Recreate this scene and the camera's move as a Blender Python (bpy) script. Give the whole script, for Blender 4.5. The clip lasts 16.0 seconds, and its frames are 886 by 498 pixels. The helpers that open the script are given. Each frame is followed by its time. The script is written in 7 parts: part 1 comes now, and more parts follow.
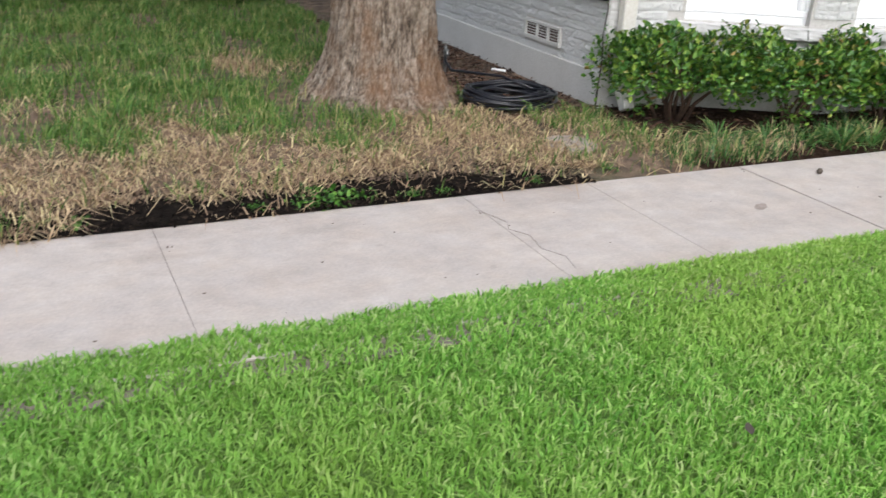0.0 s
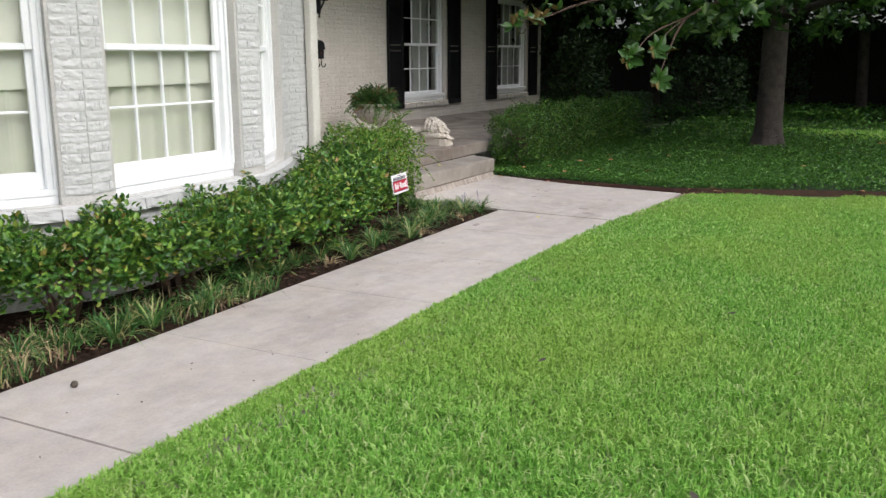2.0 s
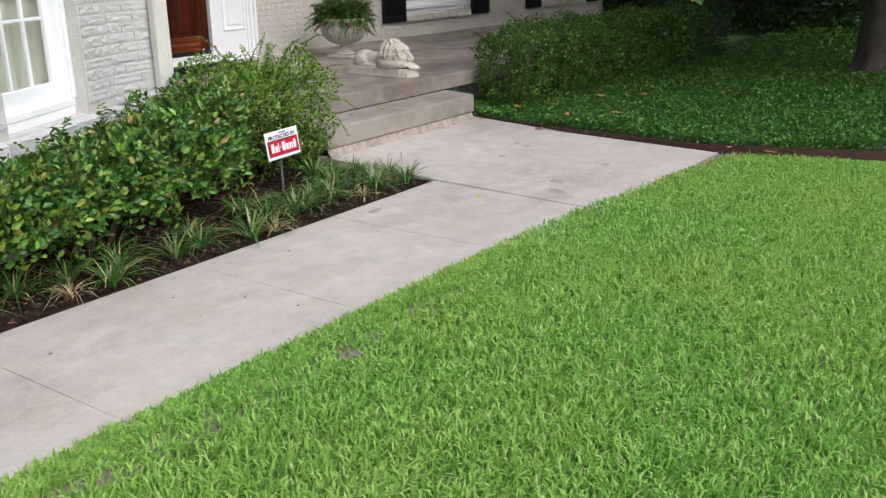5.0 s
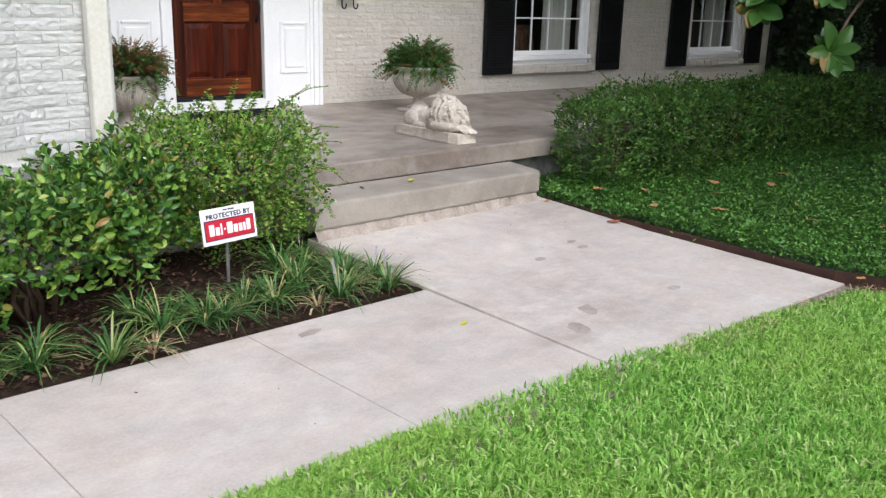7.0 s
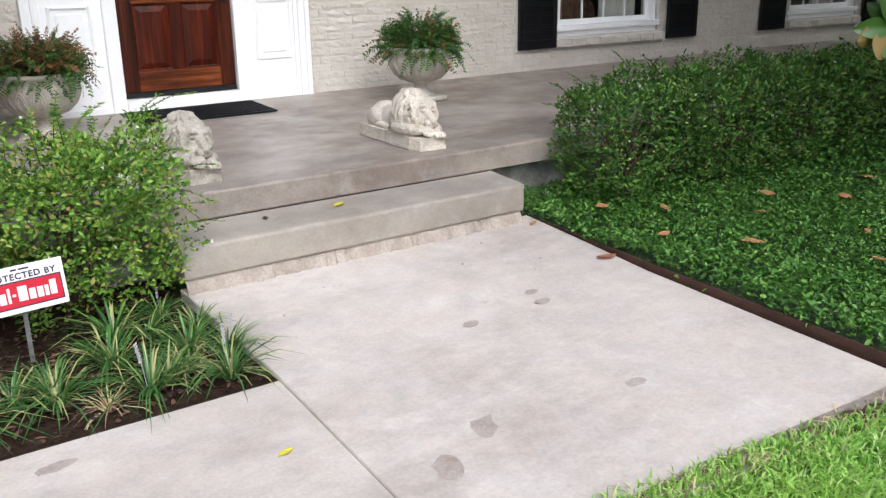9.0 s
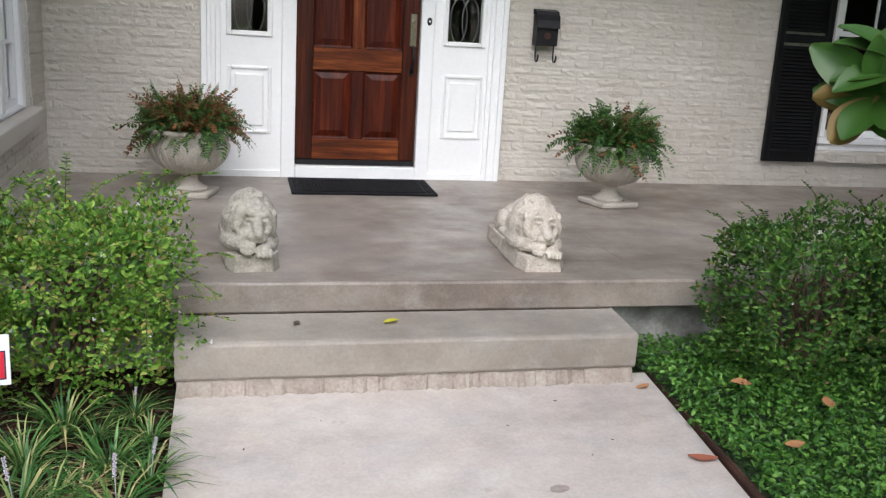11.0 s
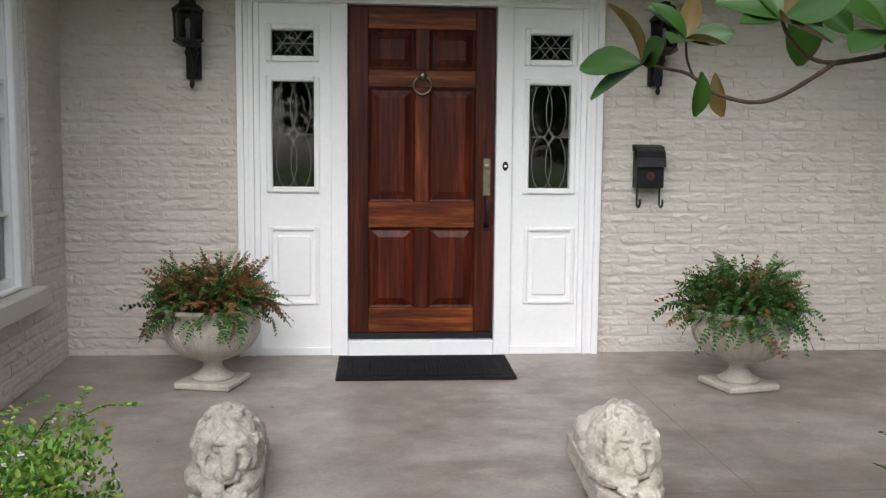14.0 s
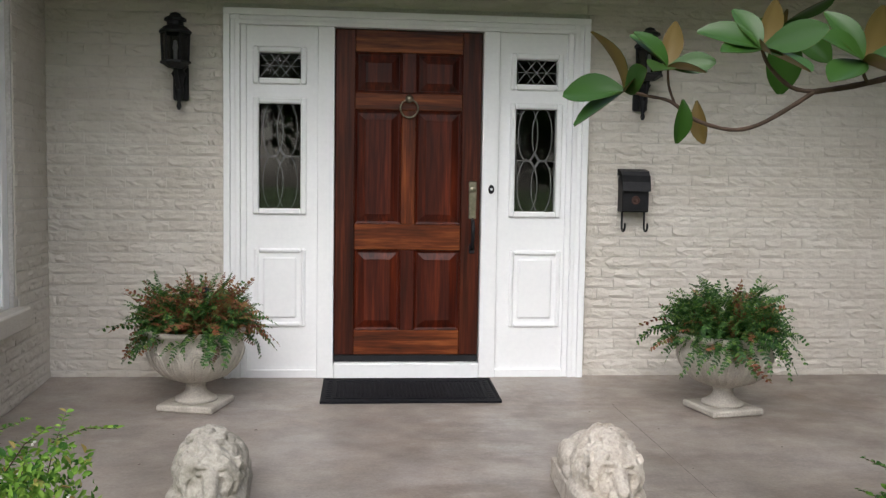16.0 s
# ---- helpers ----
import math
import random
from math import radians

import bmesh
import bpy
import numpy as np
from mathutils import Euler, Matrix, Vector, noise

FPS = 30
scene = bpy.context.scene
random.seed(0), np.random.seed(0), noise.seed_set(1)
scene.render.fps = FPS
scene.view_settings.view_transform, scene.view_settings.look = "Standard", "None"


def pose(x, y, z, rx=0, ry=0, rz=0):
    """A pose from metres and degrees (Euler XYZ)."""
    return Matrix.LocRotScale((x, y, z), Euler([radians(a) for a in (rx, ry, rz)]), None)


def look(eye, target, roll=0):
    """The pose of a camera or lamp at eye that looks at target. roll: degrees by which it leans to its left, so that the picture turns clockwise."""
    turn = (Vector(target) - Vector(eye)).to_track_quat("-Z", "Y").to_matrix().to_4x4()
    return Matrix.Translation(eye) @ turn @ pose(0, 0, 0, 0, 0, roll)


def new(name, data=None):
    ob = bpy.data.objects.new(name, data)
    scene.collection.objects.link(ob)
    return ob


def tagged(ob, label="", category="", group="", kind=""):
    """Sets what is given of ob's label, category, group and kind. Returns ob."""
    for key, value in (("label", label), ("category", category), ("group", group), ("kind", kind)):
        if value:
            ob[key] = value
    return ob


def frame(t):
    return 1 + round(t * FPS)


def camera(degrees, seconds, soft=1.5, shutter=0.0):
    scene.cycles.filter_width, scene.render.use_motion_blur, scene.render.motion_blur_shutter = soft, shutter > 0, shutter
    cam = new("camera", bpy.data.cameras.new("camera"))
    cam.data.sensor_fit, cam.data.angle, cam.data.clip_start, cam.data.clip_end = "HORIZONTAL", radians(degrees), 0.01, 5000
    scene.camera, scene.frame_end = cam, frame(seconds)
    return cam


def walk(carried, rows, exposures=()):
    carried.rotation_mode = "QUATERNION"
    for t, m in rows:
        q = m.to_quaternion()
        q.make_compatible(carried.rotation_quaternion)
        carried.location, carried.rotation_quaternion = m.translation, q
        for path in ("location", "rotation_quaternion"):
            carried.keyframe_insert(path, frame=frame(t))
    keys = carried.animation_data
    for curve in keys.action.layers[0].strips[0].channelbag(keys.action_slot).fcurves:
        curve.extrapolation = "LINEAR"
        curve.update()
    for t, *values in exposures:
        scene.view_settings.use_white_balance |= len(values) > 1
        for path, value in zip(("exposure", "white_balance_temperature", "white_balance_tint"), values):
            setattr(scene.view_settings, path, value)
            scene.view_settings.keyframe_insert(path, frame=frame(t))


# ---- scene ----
cam = camera(52.9, 16.0, 1.35, 0.08)
PATH = [
    (0, (-11.068, -8.021, 1.546), (-10.249, -6.369, 0.771), 3.4),
    (0.5, (-10.803, -7.887, 1.582), (-9.506, -6.479, 1.004), 0.6),
    (1, (-10.446, -7.848, 1.581), (-8.93, -6.64, 1.087), -0.7),
    (1.5, (-10.041, -7.866, 1.577), (-8.451, -6.745, 1.111), -1.0),
    (2, (-9.53, -7.86, 1.562), (-7.801, -6.948, 1.141), -0.3),
    (2.5, (-8.936, -7.795, 1.529), (-7.137, -7.013, 1.143), -1.0),
    (3, (-8.407, -7.824, 1.485), (-6.72, -6.896, 0.943), -1.3),
    (3.5, (-7.802, -7.796, 1.517), (-6.088, -7.013, 0.846), -1.5),
    (4, (-7.263, -7.814, 1.539), (-5.6, -6.871, 0.951), 0.2),
    (4.2, (-7.067, -7.837, 1.56), (-5.448, -6.838, 0.944), 0.4),
    (6.3, (-4.898, -7.577, 1.491), (-3.408, -6.348, 0.97), -0.7),
    (6.5, (-4.694, -7.543, 1.489), (-3.241, -6.264, 0.984), 0.4),
    (7, (-4.245, -7.486, 1.485), (-2.915, -6.089, 0.958), 1.6),
    (7.5, (-3.778, -7.392, 1.488), (-2.339, -6.079, 1.031), 2.3),
    (8, (-3.356, -7.197, 1.448), (-1.939, -5.862, 0.988), 0.3),
    (8.2, (-3.175, -7.16, 1.467), (-1.838, -5.76, 0.968), 0.2),
    (10.3, (-1.346, -6.849, 1.577), (-0.533, -5.125, 0.971), 0.2),
    (10.5, (-1.224, -6.792, 1.571), (-0.504, -5.003, 1.042), 1.4),
    (11, (-0.904, -6.735, 1.607), (-0.447, -4.846, 1.135), 3.3),
    (11.5, (-0.713, -6.475, 1.602), (-0.362, -4.54, 1.24), 2.1),
    (12, (-0.583, -6.228, 1.652), (-0.307, -4.265, 1.386), 0.3),
    (12.5, (-0.412, -5.98, 1.679), (-0.303, -3.988, 1.549), 2.0),
    (13, (-0.332, -5.727, 1.674), (-0.229, -3.737, 1.498), -0.3),
    (13.5, (-0.321, -5.586, 1.685), (-0.143, -3.604, 1.488), -0.9),
    (14, (-0.286, -5.568, 1.693), (-0.136, -3.583, 1.502), 0.5),
    (14.5, (-0.265, -5.568, 1.694), (-0.113, -3.583, 1.497), 0.1),
    (15, (-0.267, -5.565, 1.696), (-0.109, -3.581, 1.505), 0.6),
    (15.5, (-0.272, -5.571, 1.701), (-0.091, -3.586, 1.541), 0.8),
    (16, (-0.279, -5.574, 1.699), (-0.1, -3.587, 1.557), 0.9),
]
EXPOSURES = [(t, e, k, 10) for t, e, k in ((0, 0.54, 6200), (0.5, 0.55, 6200), (1.0, 0.64, 6200), (1.5, 0.66, 6200), (2.0, 0.42, 6250), (2.5, 0.31, 6250), (4.0, 0.37, 6250), (6.5, 0.60, 6050), (7.5, 0.74, 6050), (8.2, 0.78, 6050), (10.3, 0.88, 6050), (11.0, 0.58, 6050), (12.5, 0.44, 6100), (14.0, 0.50, 6150), (16.0, 0.50, 6200))]
walk(cam, [(t, look(eye, target, roll)) for t, eye, target, roll in PATH], EXPOSURES)

# ---- world, sun and exposure ----
world = bpy.data.worlds.new("world")
scene.world = world
world.use_nodes = True
wn, wl = world.node_tree.nodes, world.node_tree.links
sky = wn.new("ShaderNodeTexSky")
sky.sky_type = "NISHITA"
sky.sun_disc = False
sky.sun_elevation, sky.sun_rotation = radians(46), radians(191)
sky.air_density, sky.dust_density, sky.ozone_density = 1.0, 4.0, 1.0
pale = wn.new("ShaderNodeHueSaturation")
pale.inputs["Saturation"].default_value = 0.5
wl.new(sky.outputs[0], pale.inputs["Color"])
wl.new(pale.outputs[0], wn["Background"].inputs["Color"])
wn["Background"].inputs["Strength"].default_value = 0.15

sun = new("sun", bpy.data.lights.new("sun", "SUN"))
sun.data.energy, sun.data.angle, sun.data.color = 0.9, radians(75), (1.0, 0.985, 0.96)
sun.matrix_world = look((-4.5, -23.5, 25), (0, 0, 0))


# ---- materials ----
def mat(name, rough=0.6, metal=0.0, spec=0.5):
    m = bpy.data.materials.new(name)
    m.use_nodes = True
    b = m.node_tree.nodes["Principled BSDF"]
    b.inputs["Roughness"].default_value = rough
    b.inputs["Metallic"].default_value = metal
    b.inputs["Specular IOR Level"].default_value = spec
    return m, m.node_tree.nodes, m.node_tree.links, b


def noise_tex(n, l, scale, detail=4.0, rough=0.55, coord="Object", stretch=None):
    t = n.new("ShaderNodeTexNoise")
    t.inputs["Scale"].default_value, t.inputs["Detail"].default_value, t.inputs["Roughness"].default_value = scale, detail, rough
    src = n.new("ShaderNodeNewGeometry").outputs["Position"] if coord == "World" else n.new("ShaderNodeTexCoord").outputs[coord]
    if stretch:
        mp = n.new("ShaderNodeMapping")
        mp.inputs["Scale"].default_value = stretch
        l.new(src, mp.inputs["Vector"])
        src = mp.outputs[0]
    l.new(src, t.inputs["Vector"])
    return t.outputs["Fac"]


def ramp(n, l, fac, stops):
    r = n.new("ShaderNodeValToRGB")
    e = r.color_ramp.elements
    while len(e) < len(stops):
        e.new(0.5)
    for el, (p, c) in zip(e, stops):
        el.position, el.color = p, (*c, 1)
    l.new(fac, r.inputs["Fac"])
    return r.outputs["Color"]


def mix(n, l, fac, a, b, mode="MIX"):
    x = n.new("ShaderNodeMix")
    x.data_type, x.blend_type = "RGBA", mode
    for sock, v in ((x.inputs[0], fac), (x.inputs[6], a), (x.inputs[7], b)):
        if isinstance(v, (int, float)):
            sock.default_value = v
        elif isinstance(v, tuple):
            sock.default_value = (*v, 1)
        else:
            l.new(v, sock)
    return x.outputs[2]


def bump(n, l, b, height, strength=0.3, dist=0.01):
    x = n.new("ShaderNodeBump")
    x.inputs["Strength"].default_value, x.inputs["Distance"].default_value = strength, dist
    l.new(height, x.inputs["Height"])
    l.new(x.outputs[0], b.inputs["Normal"])


def surface(name, c0, c1, scale=8.0, fine=60.0, rough=0.6, bump_s=0.3, metal=0.0, stain=None, stain_scale=1.2, dist=0.004, coord="World", stretch=None, spec=0.5):
    """A plain surface with grain, broad variation and, if wished, stains."""
    m, n, l, b = mat(name, rough, metal, spec)
    col = ramp(n, l, noise_tex(n, l, scale, 5, coord=coord, stretch=stretch), [(0.3, c0), (0.7, c1)])
    grain = noise_tex(n, l, fine, 4, coord=coord, stretch=stretch)
    col = mix(n, l, 0.25, col, ramp(n, l, grain, [(0.35, (0.25, 0.25, 0.25)), (0.65, (0.75, 0.75, 0.75))]), "OVERLAY")
    if stain:
        s = ramp(n, l, noise_tex(n, l, stain_scale, 6, 0.65, coord=coord), [(0.52, (0, 0, 0)), (0.72, (1, 1, 1))])
        col = mix(n, l, s, col, stain)
    l.new(col, b.inputs["Base Color"])
    bump(n, l, b, grain, bump_s, dist)
    return m


def leafy(name, stops, rough=0.45, trans=0.25, patch=None, patch_scale=0.6, spec=0.5, west_tone=None):
    """Foliage: each leaf its own tone, with broad patches; a little light passes through. Last colour: a deeper green
    mixed in towards -x.
    """
    m, n, l, b = mat(name, rough, 0, spec)
    g = n.new("ShaderNodeNewGeometry")
    col = ramp(n, l, g.outputs["Random Per Island"], stops)
    if patch:
        f = ramp(n, l, noise_tex(n, l, patch_scale, 4, 0.6, coord="World"), [(0.42, (0, 0, 0)), (0.66, (1, 1, 1))])
        col = mix(n, l, f, col, mix(n, l, 0.6, col, patch))
    if west_tone:
        xyz = n.new("ShaderNodeSeparateXYZ")
        l.new(g.outputs["Position"], xyz.inputs[0])
        span = n.new("ShaderNodeMapRange")
        span.inputs["From Min"].default_value, span.inputs["From Max"].default_value = -9.0, -11.4
        l.new(xyz.outputs["X"], span.inputs["Value"])
        col = mix(n, l, span.outputs[0], col, mix(n, l, 0.42, col, west_tone))
    l.new(col, b.inputs["Base Color"])
    tr = n.new("ShaderNodeBsdfTranslucent")
    l.new(col, tr.inputs["Color"])
    ms = n.new("ShaderNodeMixShader")
    ms.inputs[0].default_value = trans
    l.new(b.outputs[0], ms.inputs[1])
    l.new(tr.outputs[0], ms.inputs[2])
    l.new(ms.outputs[0], n["Material Output"].inputs["Surface"])
    return m


def brick_paint(name, c0, c1):
    m, n, l, b = mat(name, 0.55)
    oi = n.new("ShaderNodeObjectInfo")
    g = n.new("ShaderNodeNewGeometry")
    add = n.new("ShaderNodeMath")
    l.new(oi.outputs["Random"], add.inputs[0])
    l.new(g.outputs["Random Per Island"], add.inputs[1])
    half = n.new("ShaderNodeMath")
    half.operation = "MULTIPLY"
    half.inputs[1].default_value = 0.5
    l.new(add.outputs[0], half.inputs[0])
    col = ramp(n, l, half.outputs[0], [(0.0, c0), (1.0, c1)])
    big = ramp(n, l, noise_tex(n, l, 2.5, 5, coord="World"), [(0.35, (0.42, 0.42, 0.42)), (0.7, (0.55, 0.55, 0.55))])
    col = mix(n, l, 0.5, col, big, "OVERLAY")
    l.new(col, b.inputs["Base Color"])
    bump(n, l, b, noise_tex(n, l, 34, 6, 0.62, coord="World"), 0.55, 0.012)
    return m


def wood(name, dark, mid, light, stretch, rough=0.42):
    m, n, l, b = mat(name, rough, 0.0, 0.22)
    f = noise_tex(n, l, 1.0, 6, 0.6, "World", stretch)
    f2 = noise_tex(n, l, 1.0, 3, 0.5, "World", tuple(s * 4 for s in stretch))
    col = ramp(n, l, f, [(0.3, dark), (0.5, mid), (0.72, light)])
    col = mix(n, l, 0.35, col, ramp(n, l, f2, [(0.3, (0.2, 0.2, 0.2)), (0.7, (0.7, 0.7, 0.7))]), "OVERLAY")
    l.new(col, b.inputs["Base Color"])
    bump(n, l, b, f2, 0.08, 0.002)
    b.inputs["Coat Weight"].default_value, b.inputs["Coat Roughness"].default_value = 0.03, 0.2
    return m


def glass_mat(name, tint=(0.97, 0.98, 0.97), rough=0.02, base=0.045):
    m = bpy.data.materials.new(name)
    m.use_nodes = True
    n, l = m.node_tree.nodes, m.node_tree.links
    t, g, f, x = n.new("ShaderNodeBsdfTransparent"), n.new("ShaderNodeBsdfGlossy"), n.new("ShaderNodeLayerWeight"), n.new("ShaderNodeMixShader")
    t.inputs[0].default_value, g.inputs["Roughness"].default_value, f.inputs[0].default_value = (*tint, 1), rough, 0.5
    p, q = n.new("ShaderNodeMath"), n.new("ShaderNodeMath")
    p.operation, p.inputs[1].default_value = "POWER", 5.0
    q.operation, q.inputs[1].default_value, q.inputs[2].default_value = "MULTIPLY_ADD", 0.9, base
    l.new(f.outputs["Facing"], p.inputs[0])
    l.new(p.outputs[0], q.inputs[0])
    l.new(q.outputs[0], x.inputs[0])
    l.new(t.outputs[0], x.inputs[1])
    l.new(g.outputs[0], x.inputs[2])
    l.new(x.outputs[0], n["Material Output"].inputs["Surface"])
    return m


def worn_concrete(name, c0, c1, dark, pale, rough=0.42, speck=0.3, blotch=0.3):
    """Smooth old concrete: cloudy blotches, streaks along the front, dull and polished patches."""
    m, n, l, b = mat(name, rough)
    col = ramp(n, l, noise_tex(n, l, 1.5, 7, 0.70, "World", (0.9, 1.15, 1)), [(0.34, c0), (0.66, c1)])
    a = ramp(n, l, noise_tex(n, l, 0.9, 7, 0.68, "World", (0.7, 1.3, 1)), [(0.52, (0, 0, 0)), (0.64, (0.75, 0.75, 0.75))])
    col = mix(n, l, a, col, dark)
    p = ramp(n, l, noise_tex(n, l, 2.1, 8, 0.74, "World", (0.75, 1.2, 1)), [(0.56, (0, 0, 0)), (0.70, (0.6, 0.6, 0.6))])
    col = mix(n, l, p, col, pale)
    q = ramp(n, l, noise_tex(n, l, 7.0, 7, 0.7, "World"), [(0.36, (0.36, 0.36, 0.36)), (0.66, (0.62, 0.62, 0.62))])
    col = mix(n, l, blotch, col, q, "OVERLAY")
    tint = noise_tex(n, l, 3.3, 6, 0.7, "World", (1, 1.2, 1))
    col = mix(n, l, 0.16, col, ramp(n, l, tint, [(0.36, (0.56, 0.49, 0.40)), (0.5, (0.5, 0.5, 0.5)), (0.64, (0.43, 0.49, 0.57))]), "OVERLAY")
    spots = ramp(n, l, noise_tex(n, l, 11.0, 3, 0.5, "World"), [(0.68, (0, 0, 0)), (0.76, (0.45, 0.45, 0.45))])
    col = mix(n, l, spots, col, dark)
    g = noise_tex(n, l, 70, 4, 0.6, "World")
    col = mix(n, l, speck, col, ramp(n, l, g, [(0.35, (0.28, 0.28, 0.28)), (0.65, (0.72, 0.72, 0.72))]), "OVERLAY")
    l.new(col, b.inputs["Base Color"])
    r = ramp(n, l, noise_tex(n, l, 2.6, 5, 0.6, "World"), [(0.35, (rough - 0.12,) * 3), (0.65, (rough + 0.16,) * 3)])
    l.new(r, b.inputs["Roughness"])
    bump(n, l, b, g, 0.15, 0.004)
    return m


# one wall paint in two tints; the porch tint carries its warmer bounced light
BRICK = brick_paint("painted_brick", (0.57, 0.565, 0.555), (0.65, 0.645, 0.635))
PORCHLIT_BRICK = brick_paint("porch_tinted_brick", (0.575, 0.535, 0.475), (0.655, 0.615, 0.555))
MORTAR = surface("painted_mortar", (0.50, 0.48, 0.45), (0.58, 0.56, 0.53), 6, 80, 0.7)
PLINTH = surface("painted_plinth", (0.58, 0.57, 0.54), (0.66, 0.65, 0.62), 3, 70, 0.6)
WHITE = surface("white_paint", (0.875, 0.88, 0.89), (0.915, 0.92, 0.925), 3, 40, 0.35, 0.06)
CREAM_PIPE = surface("cream_pipe", (0.66, 0.63, 0.57), (0.72, 0.69, 0.63), 4, 50, 0.4, 0.08)
SHUTTER = surface("black_paint", (0.006, 0.006, 0.007), (0.010, 0.010, 0.011), 5, 60, 0.5, 0.1, spec=0.2)
IRON = surface("black_iron", (0.006, 0.006, 0.008), (0.014, 0.014, 0.016), 12, 90, 0.5, 0.25, spec=0.3)
RUBBER = surface("black_rubber", (0.007, 0.007, 0.009), (0.013, 0.013, 0.016), 20, 120, 0.7, 0.4, spec=0.15)
BRASS = surface("aged_brass", (0.22, 0.20, 0.15), (0.36, 0.32, 0.24), 25, 120, 0.35, 0.2, metal=1.0)
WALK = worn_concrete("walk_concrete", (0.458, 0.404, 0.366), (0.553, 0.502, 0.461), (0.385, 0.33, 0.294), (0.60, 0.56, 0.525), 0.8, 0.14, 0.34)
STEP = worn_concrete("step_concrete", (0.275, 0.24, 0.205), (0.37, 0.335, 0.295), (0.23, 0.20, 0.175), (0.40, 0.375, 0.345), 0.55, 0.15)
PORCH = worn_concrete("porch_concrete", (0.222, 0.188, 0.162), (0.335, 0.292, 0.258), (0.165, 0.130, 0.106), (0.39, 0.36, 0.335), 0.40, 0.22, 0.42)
FOOTING = surface("peeling_paint", (0.20, 0.195, 0.18), (0.52, 0.51, 0.49), 7, 60, 0.8, 0.5, stain=(0.15, 0.14, 0.125), stain_scale=4)
RUBBLE = surface("broken_mortar", (0.275, 0.228, 0.192), (0.425, 0.375, 0.33), 9, 70, 0.9, 0.6, dist=0.010)
CAST = surface("cast_stone", (0.42, 0.385, 0.33), (0.56, 0.52, 0.46), 9, 110, 0.85, 0.5, stain=(0.33, 0.295, 0.245), stain_scale=5)
LIONGREY = surface("grey_lion_stone", (0.31, 0.285, 0.24), (0.43, 0.40, 0.345), 10, 80, 0.9, 0.7, stain=(0.19, 0.175, 0.135), stain_scale=8, dist=0.008)
LIONSTONE = surface("lion_stone", (0.47, 0.41, 0.345), (0.65, 0.59, 0.51), 10, 80, 0.85, 0.8, stain=(0.36, 0.305, 0.24), stain_scale=7, dist=0.010)
SOIL = surface("dark_soil", (0.008, 0.007, 0.006), (0.026, 0.020, 0.016), 14, 70, 1.0, 1.0, dist=0.03, spec=0.05)
BEDSOIL = surface("mulched_soil", (0.018, 0.012, 0.009), (0.062, 0.038, 0.027), 16, 60, 1.0, 1.0, dist=0.03, spec=0.05)
DAMPSOIL = surface("bare_brown_soil", (0.045, 0.025, 0.016), (0.12, 0.065, 0.042), 22, 60, 0.95, 1.0, dist=0.02)
LAWNBASE = surface("lawn_thatch", (0.075, 0.15, 0.024), (0.17, 0.28, 0.052), 12, 70, 0.95, 1.0, dist=0.02)
DRYBASE = surface("dry_thatch", (0.06, 0.042, 0.03), (0.30, 0.205, 0.14), 9, 60, 0.95, 1.0, stain=(0.055, 0.07, 0.025), stain_scale=0.9, dist=0.02)
BEDBASE = surface("groundcover_soil", (0.016, 0.034, 0.010), (0.032, 0.06, 0.016), 12, 60, 0.95, 1.0, dist=0.02)
STEEL = surface("rusty_steel", (0.045, 0.020, 0.014), (0.085, 0.035, 0.022), 9, 80, 0.75, 0.4)


def bark_mat(name):
    """Plated bark: pale ridges, dark fissures, rusty patches."""
    m, n, l, b = mat(name, 0.9, 0, 0.2)
    f = noise_tex(n, l, 11.0, 8, 0.70, "World", (2.6, 2.6, 0.9))
    g = noise_tex(n, l, 34.0, 6, 0.65, "World", (2.0, 2.0, 0.8))
    col = ramp(n, l, f, [(0.33, (0.07, 0.052, 0.04)), (0.43, (0.21, 0.16, 0.12)), (0.53, (0.36, 0.29, 0.23)), (0.68, (0.50, 0.43, 0.36))])
    col = mix(n, l, 0.6, col, ramp(n, l, g, [(0.36, (0.12, 0.12, 0.12)), (0.62, (0.8, 0.8, 0.8))]), "OVERLAY")
    s = ramp(n, l, noise_tex(n, l, 1.6, 6, 0.7, "World"), [(0.46, (0, 0, 0)), (0.62, (1, 1, 1))])
    col = mix(n, l, s, col, mix(n, l, 0.62, col, (0.27, 0.135, 0.062)))
    l.new(col, b.inputs["Base Color"])
    h = mix(n, l, 0.4, f, g)
    bump(n, l, b, h, 1.0, 0.06)
    return m


BARK = bark_mat("oak_bark")
BARK_DARK = surface("magnolia_bark", (0.04, 0.031, 0.026), (0.092, 0.073, 0.06), 8, 50, 0.9, 0.8, dist=0.02)
TWIG = surface("twig_bark", (0.042, 0.025, 0.016), (0.095, 0.055, 0.034), 20, 90, 0.8, 0.5)
CURTAIN = surface("cream_curtain", (0.58, 0.58, 0.49), (0.68, 0.68, 0.58), 3, 90, 0.9, 0.1)
BLIND = surface("cream_blind", (0.66, 0.66, 0.57), (0.72, 0.72, 0.63), 2, 90, 0.9, 0.05)
SHEER = surface("pale_curtain", (0.50, 0.50, 0.46), (0.60, 0.60, 0.56), 3, 90, 0.9, 0.2)
# the gloom of unlit rooms is put into this dark colour
ROOM = surface("unlit_room_tone", (0.10, 0.09, 0.08), (0.13, 0.12, 0.10), 1, 20, 0.9, 0.1)
CEIL = surface("porch_ceiling", (0.50, 0.50, 0.44), (0.55, 0.55, 0.49), 3, 40, 0.7, 0.1)
ROOF = surface("roof_shingle", (0.07, 0.065, 0.06), (0.13, 0.12, 0.11), 9, 60, 0.9, 0.8)
